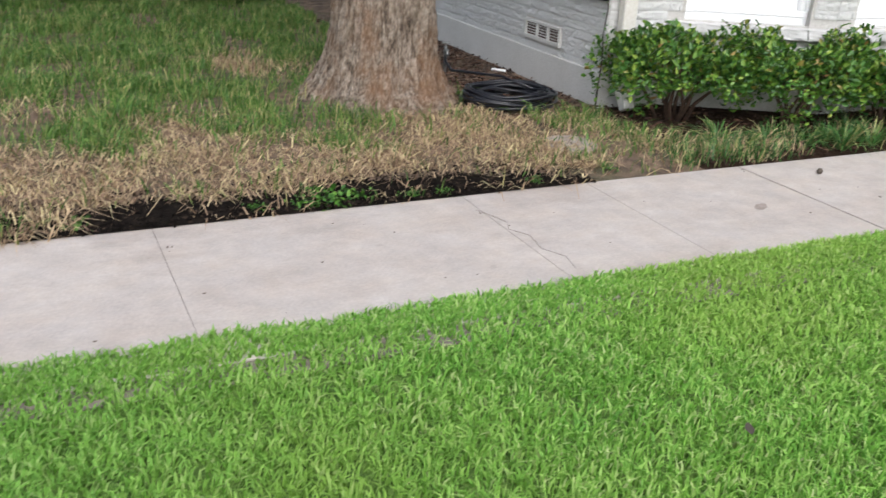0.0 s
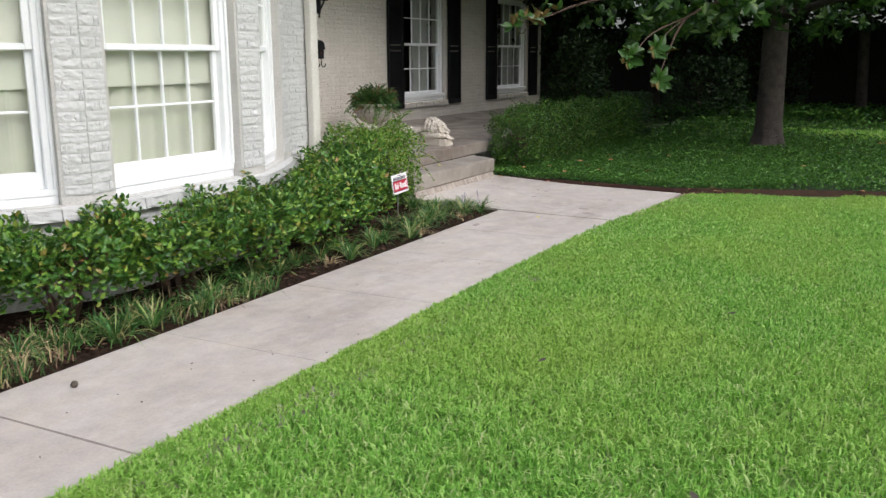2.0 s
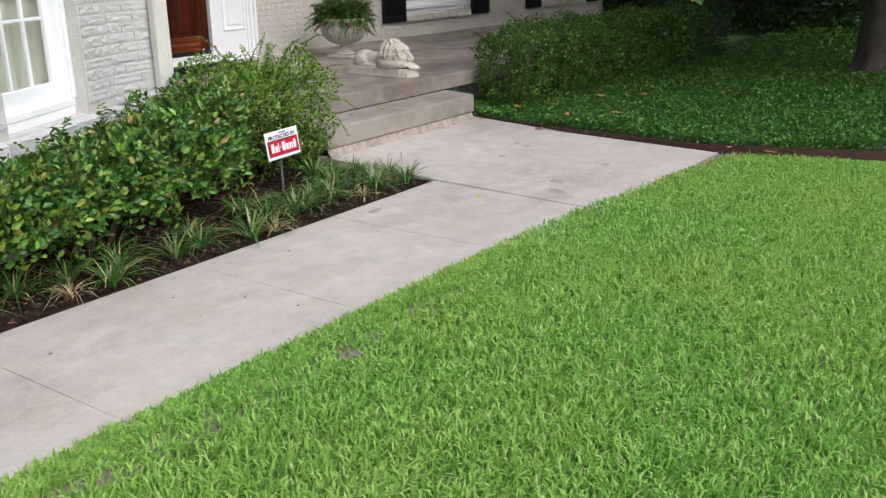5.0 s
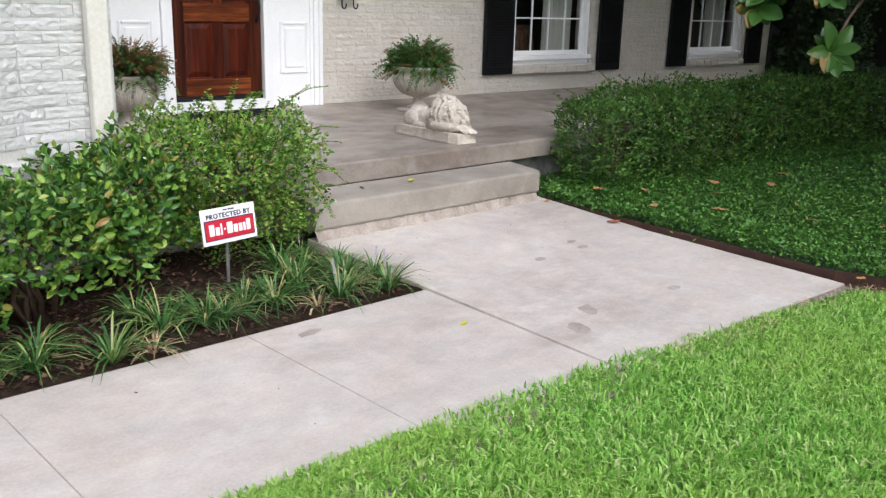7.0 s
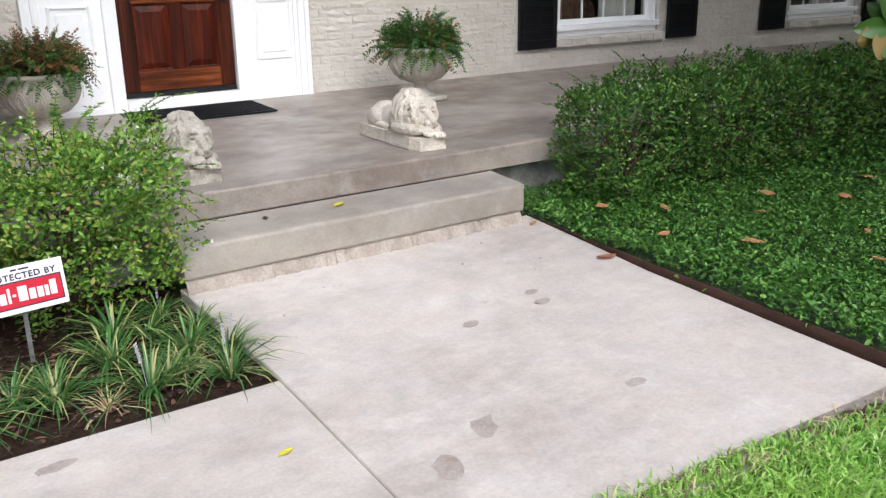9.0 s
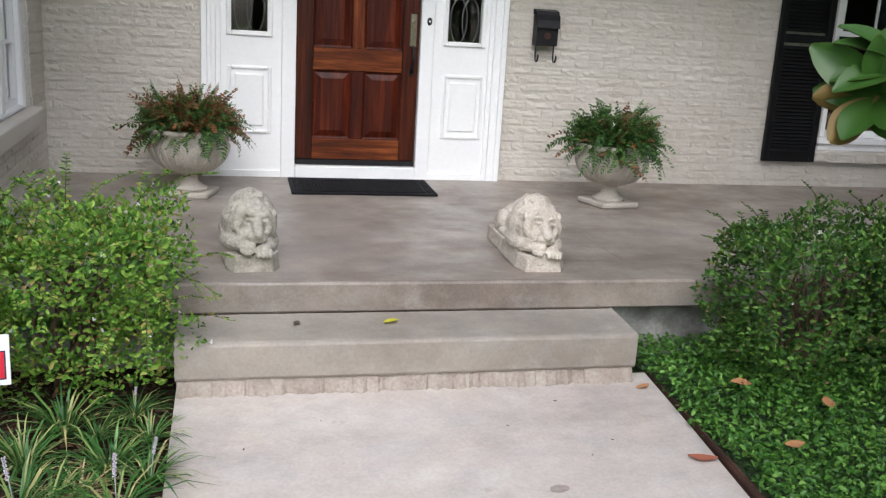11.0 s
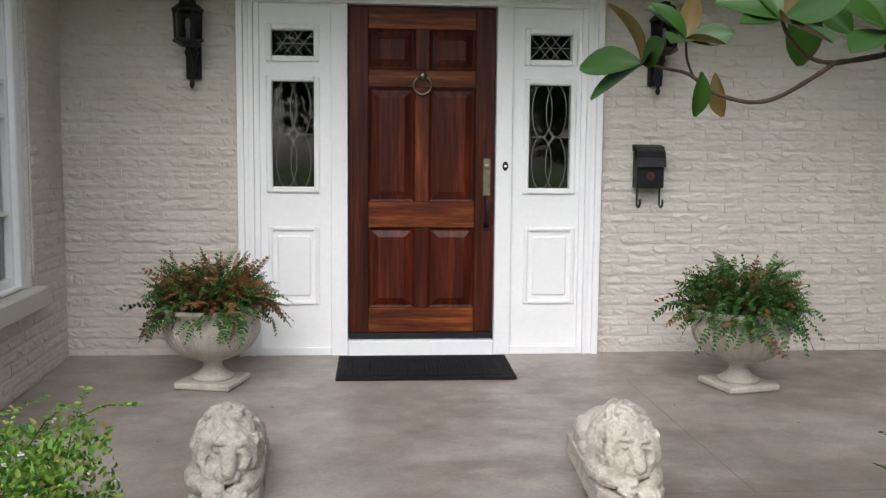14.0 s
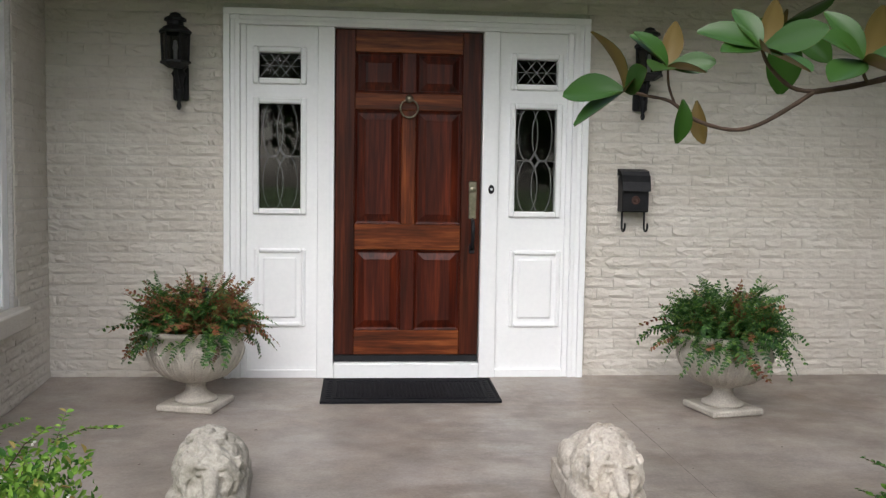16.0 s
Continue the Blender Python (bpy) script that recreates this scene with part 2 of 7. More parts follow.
FENCE = surface("dark_fence", (0.012, 0.010, 0.008), (0.03, 0.024, 0.018), 6, 40, 0.9, 0.5, stretch=(4, 4, 0.6))
DOORWOOD = wood("mahogany", (0.016, 0.0025, 0.001), (0.06, 0.0085, 0.0028), (0.14, 0.023, 0.006), (18, 18, 1.0))
DOORSTILE = wood("mahogany_stile", (0.014, 0.003, 0.001), (0.055, 0.010, 0.0035), (0.13, 0.028, 0.008), (18, 18, 0.9))
DOORMID = wood("mahogany_muntin", (0.024, 0.005, 0.002), (0.105, 0.022, 0.006), (0.25, 0.065, 0.015), (20, 20, 1.2))
DOORRAIL = wood("mahogany_rail", (0.028, 0.006, 0.003), (0.12, 0.027, 0.007), (0.30, 0.088, 0.022), (1.4, 16, 20))
GLASS = glass_mat("window_glass")
SMOKED = glass_mat("smoked_glass", (0.30, 0.30, 0.29), 0.1, 0.03)
LEAD = surface("lead_came", (0.17, 0.17, 0.168), (0.28, 0.28, 0.275), 30, 100, 0.5, 0.2, metal=0.5)

GRASS = leafy("lawn_grass", [(0.0, (0.145, 0.36, 0.050)), (0.45, (0.275, 0.54, 0.088)), (0.85, (0.44, 0.67, 0.175)), (1.0, (0.60, 0.65, 0.33))], 0.5, 0.35, (0.42, 0.58, 0.12), 0.5, 0.3, (0.105, 0.315, 0.05))
WILD = leafy("long_grass", [(0.0, (0.05, 0.135, 0.022)), (0.55, (0.125, 0.255, 0.042)), (0.85, (0.26, 0.34, 0.09)), (1.0, (0.55, 0.46, 0.22))], 0.55, 0.25)
STRAW = leafy("straw_grass", [(0.0, (0.20, 0.12, 0.08)), (0.4, (0.46, 0.32, 0.20)), (0.75, (0.66, 0.51, 0.31)), (1.0, (0.76, 0.66, 0.36))], 0.7, 0.2)
HOLLY = leafy("hedge_leaf", [(0.0, (0.024, 0.080, 0.016)), (0.45, (0.078, 0.195, 0.030)), (0.80, (0.175, 0.315, 0.045)), (0.95, (0.28, 0.39, 0.06)), (1.0, (0.30, 0.17, 0.06))], 0.32, 0.18, spec=0.4)
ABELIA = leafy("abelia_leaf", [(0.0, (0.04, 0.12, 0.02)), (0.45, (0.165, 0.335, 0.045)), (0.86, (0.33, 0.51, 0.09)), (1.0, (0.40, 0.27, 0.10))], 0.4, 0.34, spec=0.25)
# darker copy of the abelia leaf; the tree's shade is in its colour
ABELIA_SHADE = leafy("shaded_hedge_leaf", [(0.0, (0.020, 0.066, 0.013)), (0.5, (0.062, 0.155, 0.025)), (0.90, (0.15, 0.285, 0.045)), (1.0, (0.17, 0.115, 0.055))], 0.4, 0.2, spec=0.25)
VINCA = leafy("groundcover_leaf", [(0.0, (0.030, 0.095, 0.016)), (0.6, (0.078, 0.205, 0.030)), (1.0, (0.165, 0.32, 0.052))], 0.35, 0.2, spec=0.3)
LILY = leafy("border_grass", [(0.0, (0.025, 0.09, 0.018)), (0.5, (0.065, 0.18, 0.035)), (0.8, (0.15, 0.30, 0.07)), (0.9, (0.30, 0.36, 0.12)), (1.0, (0.50, 0.40, 0.19))], 0.45, 0.2)
FERN = leafy("fern_frond", [(0.0, (0.016, 0.05, 0.014)), (0.55, (0.04, 0.108, 0.022)), (0.85, (0.085, 0.18, 0.035)), (1.0, (0.19, 0.27, 0.06))], 0.55, 0.15, spec=0.3)
FERN_BROWN = leafy("brown_fern_frond", [(0.0, (0.11, 0.032, 0.018)), (0.5, (0.25, 0.082, 0.036)), (0.75, (0.26, 0.13, 0.05)), (1.0, (0.12, 0.17, 0.04))], 0.6, 0.2)
MAGNOLIA = leafy("magnolia_leaf", [(0.0, (0.014, 0.044, 0.008)), (0.6, (0.036, 0.092, 0.015)), (1.0, (0.09, 0.16, 0.028))], 0.33, 0.12, spec=0.32)
MAGNOLIA_BR = leafy("magnolia_underside", [(0.0, (0.085, 0.052, 0.013)), (1.0, (0.16, 0.105, 0.026))], 0.6, 0.1)
DARKLEAF = leafy("far_leaf", [(0.0, (0.012, 0.035, 0.008)), (0.7, (0.03, 0.07, 0.016)), (1.0, (0.06, 0.11, 0.025))], 0.5, 0.1)
DEADLEAF = leafy("dead_leaf", [(0.0, (0.22, 0.08, 0.03)), (0.5, (0.38, 0.17, 0.07)), (1.0, (0.45, 0.28, 0.14))], 0.6, 0.1)
LILAC = leafy("lilac_blossom", [(0.0, (0.48, 0.42, 0.52)), (1.0, (0.62, 0.56, 0.62))], 0.7, 0.2)
BLOSSOM = leafy("white_blossom", [(0.0, (0.7, 0.68, 0.66)), (1.0, (0.82, 0.80, 0.78))], 0.6, 0.2)


# ---- mesh helpers ----
def mesh_of(name, verts, faces, material, smooth=False):
    me = bpy.data.meshes.new(name)
    me.from_pydata([tuple(v) for v in verts], [], [tuple(f) for f in faces])
    me.materials.append(material)
    if smooth:
        me.shade_smooth()
    me.update()
    return me


def big_mesh(name, verts, polys, size, material, smooth=False):
    """A mesh of many polygons of one size, from arrays."""
    me = bpy.data.meshes.new(name)
    nf = len(polys) // size
    me.vertices.add(len(verts))
    me.vertices.foreach_set("co", np.asarray(verts, np.float32).ravel())
    me.loops.add(len(polys))
    me.loops.foreach_set("vertex_index", np.asarray(polys, np.int32))
    me.polygons.add(nf)
    me.polygons.foreach_set("loop_start", np.arange(0, len(polys), size, dtype=np.int32))
    me.polygons.foreach_set("loop_total", np.full(nf, size, np.int32))
    me.materials.append(material)
    me.update(calc_edges=True)
    me.validate()
    if smooth:
        me.shade_smooth()
    return me


def child(name, me, parent=None, m=None, label=""):
    ob = new(name, me)
    if parent is not None:
        ob.parent = parent
    if m is not None:
        ob.matrix_local = m
    if label:
        tagged(ob, label)
    return ob


def part(name, bm, material, parent=None, label="", smooth=False):
    me = bpy.data.meshes.new(name)
    bm.to_mesh(me)
    bm.free()
    me.materials.append(material)
    if smooth:
        me.shade_smooth()
    return child(name, me, parent, None, label)


def thing(name, m, label, category, group="", kind=""):
    ob = new(name)
    ob.matrix_world = m
    ob.empty_display_size = 0.1
    return tagged(ob, label, category, group, kind)


def box(bm, x0, x1, y0, y1, z0, z1, bev=0.0, m=None):
    made = bmesh.ops.create_cube(bm, size=1.0)["verts"]
    bmesh.ops.scale(bm, vec=(x1 - x0, y1 - y0, z1 - z0), verts=made)
    bmesh.ops.translate(bm, vec=((x0 + x1) / 2, (y0 + y1) / 2, (z0 + z1) / 2), verts=made)
    if m is not None:
        bmesh.ops.transform(bm, matrix=m, verts=made)
    if bev > 0:
        edges = list({e for v in made for e in v.link_edges})
        bmesh.ops.bevel(bm, geom=edges, offset=bev, segments=1, affect="EDGES", clamp_overlap=True)
    return bm


def boxes(*rows, bev=0.0):
    bm = bmesh.new()
    for r in rows:
        box(bm, *r, bev=bev)
    return bm


def lathe(bm, profile, steps=32, centre=(0, 0)):
    rings = []
    for r, z in profile:
        rings.append([bm.verts.new((centre[0] + r * math.cos(2 * math.pi * k / steps), centre[1] + r * math.sin(2 * math.pi * k / steps), z)) for k in range(steps)])
    for a, b in zip(rings, rings[1:]):
        for k in range(steps):
            bm.faces.new((a[k], a[(k + 1) % steps], b[(k + 1) % steps], b[k]))
    for ring, flip in ((rings[0], True), (rings[-1], False)):
        bm.faces.new(list(reversed(ring)) if flip else ring)
    return bm


def tube(bm, points, radii, sides=8):
    """A round, tapered limb along points."""
    pts = [Vector(p) for p in points]
    if isinstance(radii, (int, float)):
        radii = [radii] * len(pts)
    rings, side = [], None
    for i, p in enumerate(pts):
        d = (pts[min(i + 1, len(pts) - 1)] - pts[max(i - 1, 0)]).normalized()
        if side is None:
            side = d.orthogonal().normalized()
        side = (side - d * side.dot(d)).normalized()
        up = d.cross(side)
        rings.append([bm.verts.new(p + (side * math.cos(2 * math.pi * k / sides) + up * math.sin(2 * math.pi * k / sides)) * radii[i]) for k in range(sides)])
    for a, b in zip(rings, rings[1:]):
        for k in range(sides):
            bm.faces.new((a[k], a[(k + 1) % sides], b[(k + 1) % sides], b[k]))
    bm.faces.new(list(reversed(rings[0])))
    bm.faces.new(rings[-1])
    return bm


def unit(a):
    return a / np.maximum(np.linalg.norm(a, axis=-1, keepdims=True), 1e-9)


def leaf_arrays(P, D, U, L, W, fold=0.25, droop=0.15):
    """Leaves as two quads folded on the midrib. P base, D axis, U upper side."""
    P, D, U = np.asarray(P, float), unit(np.asarray(D, float)), np.asarray(U, float)
    S = unit(np.cross(D, U))
    N = np.cross(S, D)
    L, W = np.broadcast_to(L, len(P))[:, None], np.broadcast_to(W, len(P))[:, None]
    up = N * W * fold
    tip = P + D * L - N * L * droop
    a, b = P + D * L * 0.33, P + D * L * 0.68 - N * L * droop * 0.4
    V = np.stack([P, a + S * W * 0.5 + up, b + S * W * 0.42 + up, tip, b - S * W * 0.42 + up, a - S * W * 0.5 + up], 1)
    base = np.arange(len(P))[:, None] * 6
    F = np.stack([base + np.array([0, 1, 2, 3]), base + np.array([3, 4, 5, 0])], 1)
    return V.reshape(-1, 3), F.reshape(-1)


def leaves(name, P, D, U, L, W, material, fold=0.25, droop=0.15):
    V, F = leaf_arrays(P, D, U, L, W, fold, droop)
    return big_mesh(name, V, F, 4, material)


def blades(name, P, H, lean, W, material):
    """Grass blades: a bent strip of one quad and a tip, as three triangles."""
    P, lean = np.asarray(P, float), np.asarray(lean, float)
    n = len(P)
    H, W = np.broadcast_to(H, n)[:, None], np.broadcast_to(W, n)[:, None]
    a = rng.uniform(0, 2 * np.pi, n)
    S = np.stack([np.cos(a), np.sin(a), np.zeros(n)], 1) * W * 0.5
    up = np.array([0, 0, 1.0])
    mid = P + up * H * 0.6 + lean * H * 0.3
    tip = P + up * H * (1 - 0.35 * np.linalg.norm(lean, axis=1, keepdims=True)) + lean * H
    V = np.stack([P - S, P + S, mid + S * 0.85, mid - S * 0.85, tip], 1).reshape(-1, 3)
    b = np.arange(n)[:, None] * 5
    F = np.stack([b + np.array([0, 1, 2]), b + np.array([0, 2, 3]), b + np.array([3, 2, 4])], 1).reshape(-1)
    return big_mesh(name, V, F, 3, material)


rng = np.random.default_rng(7)


def rand_dirs(n, up=0.3):
    d = rng.normal(size=(n, 3))
    d[:, 2] = d[:, 2] * 0.6 + up
    return unit(d)


# ---- plan, in metres: x along the front of the house, y towards it, z up; the front door's middle at x = 0, its wall at y = 0.05 ----
PORCH_Z, STEP_Z = 0.455, 0.285
WALL_TOP = 3.05


def wall(name, ox, oy, angle, length, z0, z1, thick, openings, material, label):
    """A wall from (ox, oy) along angle, its outside towards -y of its own axes, with openings (u0, u1, z0, z1) through it."""
    us = sorted({0, length, *(u for o in openings for u in o[:2])})
    zs = sorted({z0, z1, *(z for o in openings for z in o[2:])})
    solid = [[not any(o[0] - 1e-6 <= us[i] and us[i + 1] <= o[1] + 1e-6 and o[2] - 1e-6 <= zs[k] and zs[k + 1] <= o[3] + 1e-6 for o in openings)
              for k in range(len(zs) - 1)] for i in range(len(us) - 1)]
    full = lambda i, k: 0 <= i < len(us) - 1 and 0 <= k < len(zs) - 1 and solid[i][k]  # noqa: E731
    V, F = [], []

    def quad(*c):
        F.append(tuple(range(len(V), len(V) + 4)))
        V.extend(c)

    for i in range(len(us) - 1):
        for k in range(len(zs) - 1):
            if not solid[i][k]:
                continue
            a, b, c, d = us[i], us[i + 1], zs[k], zs[k + 1]
            quad((a, 0, c), (b, 0, c), (b, 0, d), (a, 0, d))
            quad((b, thick, c), (a, thick, c), (a, thick, d), (b, thick, d))
            if not full(i - 1, k):
                quad((a, thick, c), (a, 0, c), (a, 0, d), (a, thick, d))
            if not full(i + 1, k):
                quad((b, 0, c), (b, thick, c), (b, thick, d), (b, 0, d))
            if not full(i, k - 1):
                quad((a, thick, c), (b, thick, c), (b, 0, c), (a, 0, c))
            if not full(i, k + 1):
                quad((a, 0, d), (b, 0, d), (b, thick, d), (a, thick, d))
    ob = new(name, mesh_of(name, V, F, material))
    ob.matrix_world = pose(ox, oy, 0, 0, 0, angle)
    return tagged(ob, label, "wall", kind="structure")


# ---- ground ----
def slab_mesh(name, poly, z0, z1, material, bev=0.0):
    bm = bmesh.new()
    f = bm.faces.new([bm.verts.new((x, y, z0)) for x, y in poly])
    up = [v for v in bmesh.ops.extrude_face_region(bm, geom=[f])["geom"] if isinstance(v, bmesh.types.BMVert)]
    bmesh.ops.translate(bm, vec=(0, 0, z1 - z0), verts=up)
    bmesh.ops.recalc_face_normals(bm, faces=bm.faces)
    if bev:
        edges = [e for e in bm.edges if all(v.co.z > z1 - 1e-5 for v in e.verts)]
        bmesh.ops.bevel(bm, geom=edges, offset=bev, segments=2, affect="EDGES")
    me = bpy.data.meshes.new(name)
    bm.to_mesh(me)
    bm.free()
    me.materials.append(material)
    return me


ground = new("ground", mesh_of("ground", [(-400, -400, -0.06), (400, -400, -0.06), (400, 400, -0.06), (-400, 400, -0.06)], [(0, 1, 2, 3)], LAWNBASE))
tagged(ground, "flat green ground reaching to the horizon", "ground", kind="structure")


def sheet(name, poly, z, material, label, category="ground"):
    ob = new(name, slab_mesh(name, poly, -0.12, z, material))
    return tagged(ob, label, category, kind="structure")


sheet("lawn_ground", [(-24, -40), (40, -40), (40, -14), (3.2, -14), (2.42, -10.5), (1.80, -8.4), (1.42, -7.2), (1.0, -6.0), (0.86, -5.56), (0.82, -5.545), (-1.225, -5.455), (-1.24, -5.412), (-24, -5.412)], -0.012, LAWNBASE, "green thatch under a mown lawn")
sheet("dry_ground", [(-24, -4.1), (-7.4, -4.1), (-7.4, -2.62), (-7.18, -2.62), (-7.18, 6), (-24, 6)], 0.0, DRYBASE, "dry straw-coloured thatch beside the walk and the old tree")
sheet("bed_soil", [(-7.4, -4.1), (-1.13, -4.1), (-1.13, -2.6), (-2.2, -2.6), (-7.4, -2.6)], -0.005, BEDSOIL, "dark mulched soil of the planting bed before the bay")
sheet("groundcover_bed", [(1.05, -2.70), (12.5, -2.70), (30, -2.7), (30, -14), (3.25, -14), (2.46, -10.5), (1.84, -8.4), (1.45, -7.2), (1.03, -6.0), (0.87, -5.5), (1.08, -2.95)], 0.03, BEDBASE, "dark soil under evergreen groundcover")

# ---- walk: slabs with open joints ----
JOINTFILL = surface("joint_sand", (0.17, 0.14, 0.12), (0.27, 0.23, 0.20), 20, 80, 0.9, 0.3)
walkway = tagged(new("walkway", slab_mesh("walkway", [(-24, -5.42), (0.80, -5.6), (1.04, -2.97), (-1.14, -2.97), (-1.12, -4.08), (-24, -4.08)], -0.15, -0.005, JOINTFILL)),
                 "pale concrete garden walk with thin joints", "walkway", kind="structure")
JOINTS = [-23.9, -20.6, -18.1, -15.6, -13.1, -10.6, -9.04, -8.26, -7.15, -5.89, -4.62, -3.356, -2.25, -1.14]
for a, b in zip(JOINTS, JOINTS[1:]):
    g = 0.006 if abs(a + 7.15) < 0.01 else 0.001
    h = 0.006 if abs(b + 7.15) < 0.01 else 0.001
    soft_edge = 0.0018
    skew = -0.085 if b == -1.14 else 0.0
    child("slab", slab_mesh("slab", [(a + g, -5.40), (b - h + skew, -5.40), (b - h, -4.10), (a + g, -4.10)], -0.11, 0.0, WALK, soft_edge), walkway)


def landing_z(y):
    """The landing's top: level with the walk, then rising to the step."""
    return 0.004 + 0.052 * min(1.0, max(0.0, (y + 4.3) / 1.25))


bm = bmesh.new()
tops, feet = [], []
for (xa, xb, y) in ((-1.227, 0.82, None), (-1.140, 0.948, -4.09), (-1.143, 0.999, -3.55), (-1.146, 1.045, -3.0)):
    ya, yb = (-5.44, -5.53) if y is None else (y, y)
    tops.append([bm.verts.new((xa, ya, landing_z(ya))), bm.verts.new((xb, yb, landing_z(yb)))])
    feet.append([bm.verts.new((xa, ya, -0.12)), bm.verts.new((xb, yb, -0.12))])
for (a, b), (c, d), (e, f), (g, h) in zip(tops, tops[1:], feet, feet[1:]):
    bm.faces.new((a, b, d, c)), bm.faces.new((b, f, h, d)), bm.faces.new((a, c, g, e))
bm.faces.new((tops[0][0], feet[0][0], feet[0][1], tops[0][1]))
bm.faces.new((tops[-1][0], tops[-1][1], feet[-1][1], feet[-1][0]))
bmesh.ops.recalc_face_normals(bm, faces=bm.faces)
bmesh.ops.bevel(bm, geom=[e for e in bm.edges if len(e.link_faces) == 2 and abs(e.link_faces[0].normal.z - e.link_faces[1].normal.z) > 0.5], offset=0.0035, segments=2, affect="EDGES")
part("slab", bm, WALK, walkway, "broad pale concrete landing slab before the step")

# ---- porch and step ----
porch = thing("porch", pose(0, 0, 0), "grey-brown concrete front porch with one step", "porch", kind="structure")


def worn_block(name, x0, x1, rows, material, label="", steps=90, wear=0.004):
    """A long concrete block with a worn, slightly wavy profile: rows of (y, z, wear), from its back round the front edge to its foot."""
    bm = bmesh.new()
    lines = []
    for k in range(steps + 1):
        x = x0 + (x1 - x0) * k / steps
        line_ = []
        for j, (y, z, w) in enumerate(rows):
            q = wear * w * (noise.noise((x * 2.3, j * 0.21, 4.0)) + 0.7 * noise.noise((x * 11.0, j * 0.4, 9.0)))
            line_.append(bm.verts.new((x, y + q, z - abs(q) * 0.5)))
        lines.append(line_)
    for a_, b_ in zip(lines, lines[1:]):
        for j in range(len(rows) - 1):
            bm.faces.new((a_[j], a_[j + 1], b_[j + 1], b_[j]))
    bm.faces.new(lines[0])
    bm.faces.new(list(reversed(lines[-1])))
    bmesh.ops.recalc_face_normals(bm, faces=bm.faces)
    return part(name, bm, material, porch, label)


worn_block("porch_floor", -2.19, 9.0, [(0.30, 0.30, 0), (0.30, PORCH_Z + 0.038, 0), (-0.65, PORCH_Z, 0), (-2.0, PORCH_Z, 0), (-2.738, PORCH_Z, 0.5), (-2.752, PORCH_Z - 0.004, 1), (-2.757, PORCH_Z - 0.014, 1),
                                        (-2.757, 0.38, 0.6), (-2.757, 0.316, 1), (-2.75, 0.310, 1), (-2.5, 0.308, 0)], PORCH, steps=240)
part("porch_base", boxes((-2.18, 8.9, -2.60, 0.25, -0.1, 0.309)), FOOTING, porch, "pale painted footing under the porch floor")
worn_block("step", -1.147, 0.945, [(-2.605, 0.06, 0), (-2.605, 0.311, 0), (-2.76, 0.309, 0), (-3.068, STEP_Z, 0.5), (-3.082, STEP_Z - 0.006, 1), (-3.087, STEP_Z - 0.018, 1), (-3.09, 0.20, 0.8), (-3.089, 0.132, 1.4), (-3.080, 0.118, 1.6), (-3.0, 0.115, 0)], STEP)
bm = bmesh.new()
rows_ = []
for k in range(181):
    x = -1.14 + 2.08 * k / 180
    j = 0.012 * noise.noise((x * 7, 2.0, 0)) + 0.009 * noise.noise((x * 29, 5.0, 0)) + 0.005 * noise.noise((x * 71, 7.0, 0))
    h = 0.010 * noise.noise((x * 11, 8.0, 0)) + 0.005 * noise.noise((x * 37, 1.0, 0))
    rows_.append([bm.verts.new((x, y + 1.6 * j * f, z + 1.5 * h * g)) for y, z, f, g in ((-3.115, 0.02, 1.4, 0), (-3.106, 0.060, 1.4, 0.6), (-3.092, 0.082, 1.2, 1), (-3.082, 0.106, 0.9, 1), (-3.06, 0.122, 0.2, 0), (-2.7, 0.122, 0, 0))])
for a_, b_ in zip(rows_, rows_[1:]):
    for j in range(5):
        bm.faces.new((a_[j], b_[j], b_[j + 1], a_[j + 1]))
part("step_footing", bm, RUBBLE, porch, "crumbling old mortar under the step")
# cracked seam where the step meets the porch
bm = bmesh.new()
seam = [(-1.14 + 2.075 * k / 48, -2.765 - 0.006 * noise.noise((k * 0.7, 0, 3)) - 0.004 * noise.noise((k * 2.1, 0, 6))) for k in range(49)]
for k, ((x0, y0), (x1, y1)) in enumerate(zip(seam, seam[1:])):
    w = 0.0016 + 0.0045 * max(0.0, noise.noise((k * 0.35, 3.0, 2.0)))
    box(bm, x0, x1, min(y0, y1) - w, -2.7605, 0.300, 0.3115)
part("seam", bm, BEDSOIL, porch, "dark uneven crack behind the step")
# joints scored in the porch floor
JOINTMAT = surface("joint_dirt", (0.12, 0.10, 0.088), (0.19, 0.165, 0.145), 20, 80, 0.9, 0.3)
part("floor_joint", boxes((1.1588, 1.1612, -2.37, -0.64, PORCH_Z - 0.004, PORCH_Z + 0.0006)), JOINTMAT, porch, "thin dark joint across the porch floor")
part("floor_joint", boxes((0.5, 8.8, -2.373, -2.371, PORCH_Z - 0.004, PORCH_Z + 0.0006)), JOINTMAT, porch, "thin dark joint along the porch floor")
# ---- house walls ----
wall_door = wall("wall_1", -2.2, 0.05, 0, 12.6, 0.0, WALL_TOP, 0.25,
                 [(2.2 - 1.09, 2.2 + 1.10, 0.0, 2.72), (2.2 + 4.02, 2.2 + 5.52, 0.80, 2.76), (2.2 + 7.98, 2.2 + 9.48, 0.80, 2.76)], MORTAR, "painted brick front wall behind the porch, tinted warm for porch light")
wall_side = wall("wall_2", -2.08, -2.43, 92.77, 2.48, 0.0, WALL_TOP, 0.22, [(0.425, 1.865, 0.99, 2.76)], MORTAR, "painted brick side wall of the wing, tinted warm for porch light")
wall_front_l = wall("wall_3", -7.145, -2.58, 0, 0.525, 0.0, WALL_TOP, 0.22, [], MORTAR, "white-painted brick wall at the corner of the wing")
FA = math.degrees(math.atan2(-0.57, 1.12))
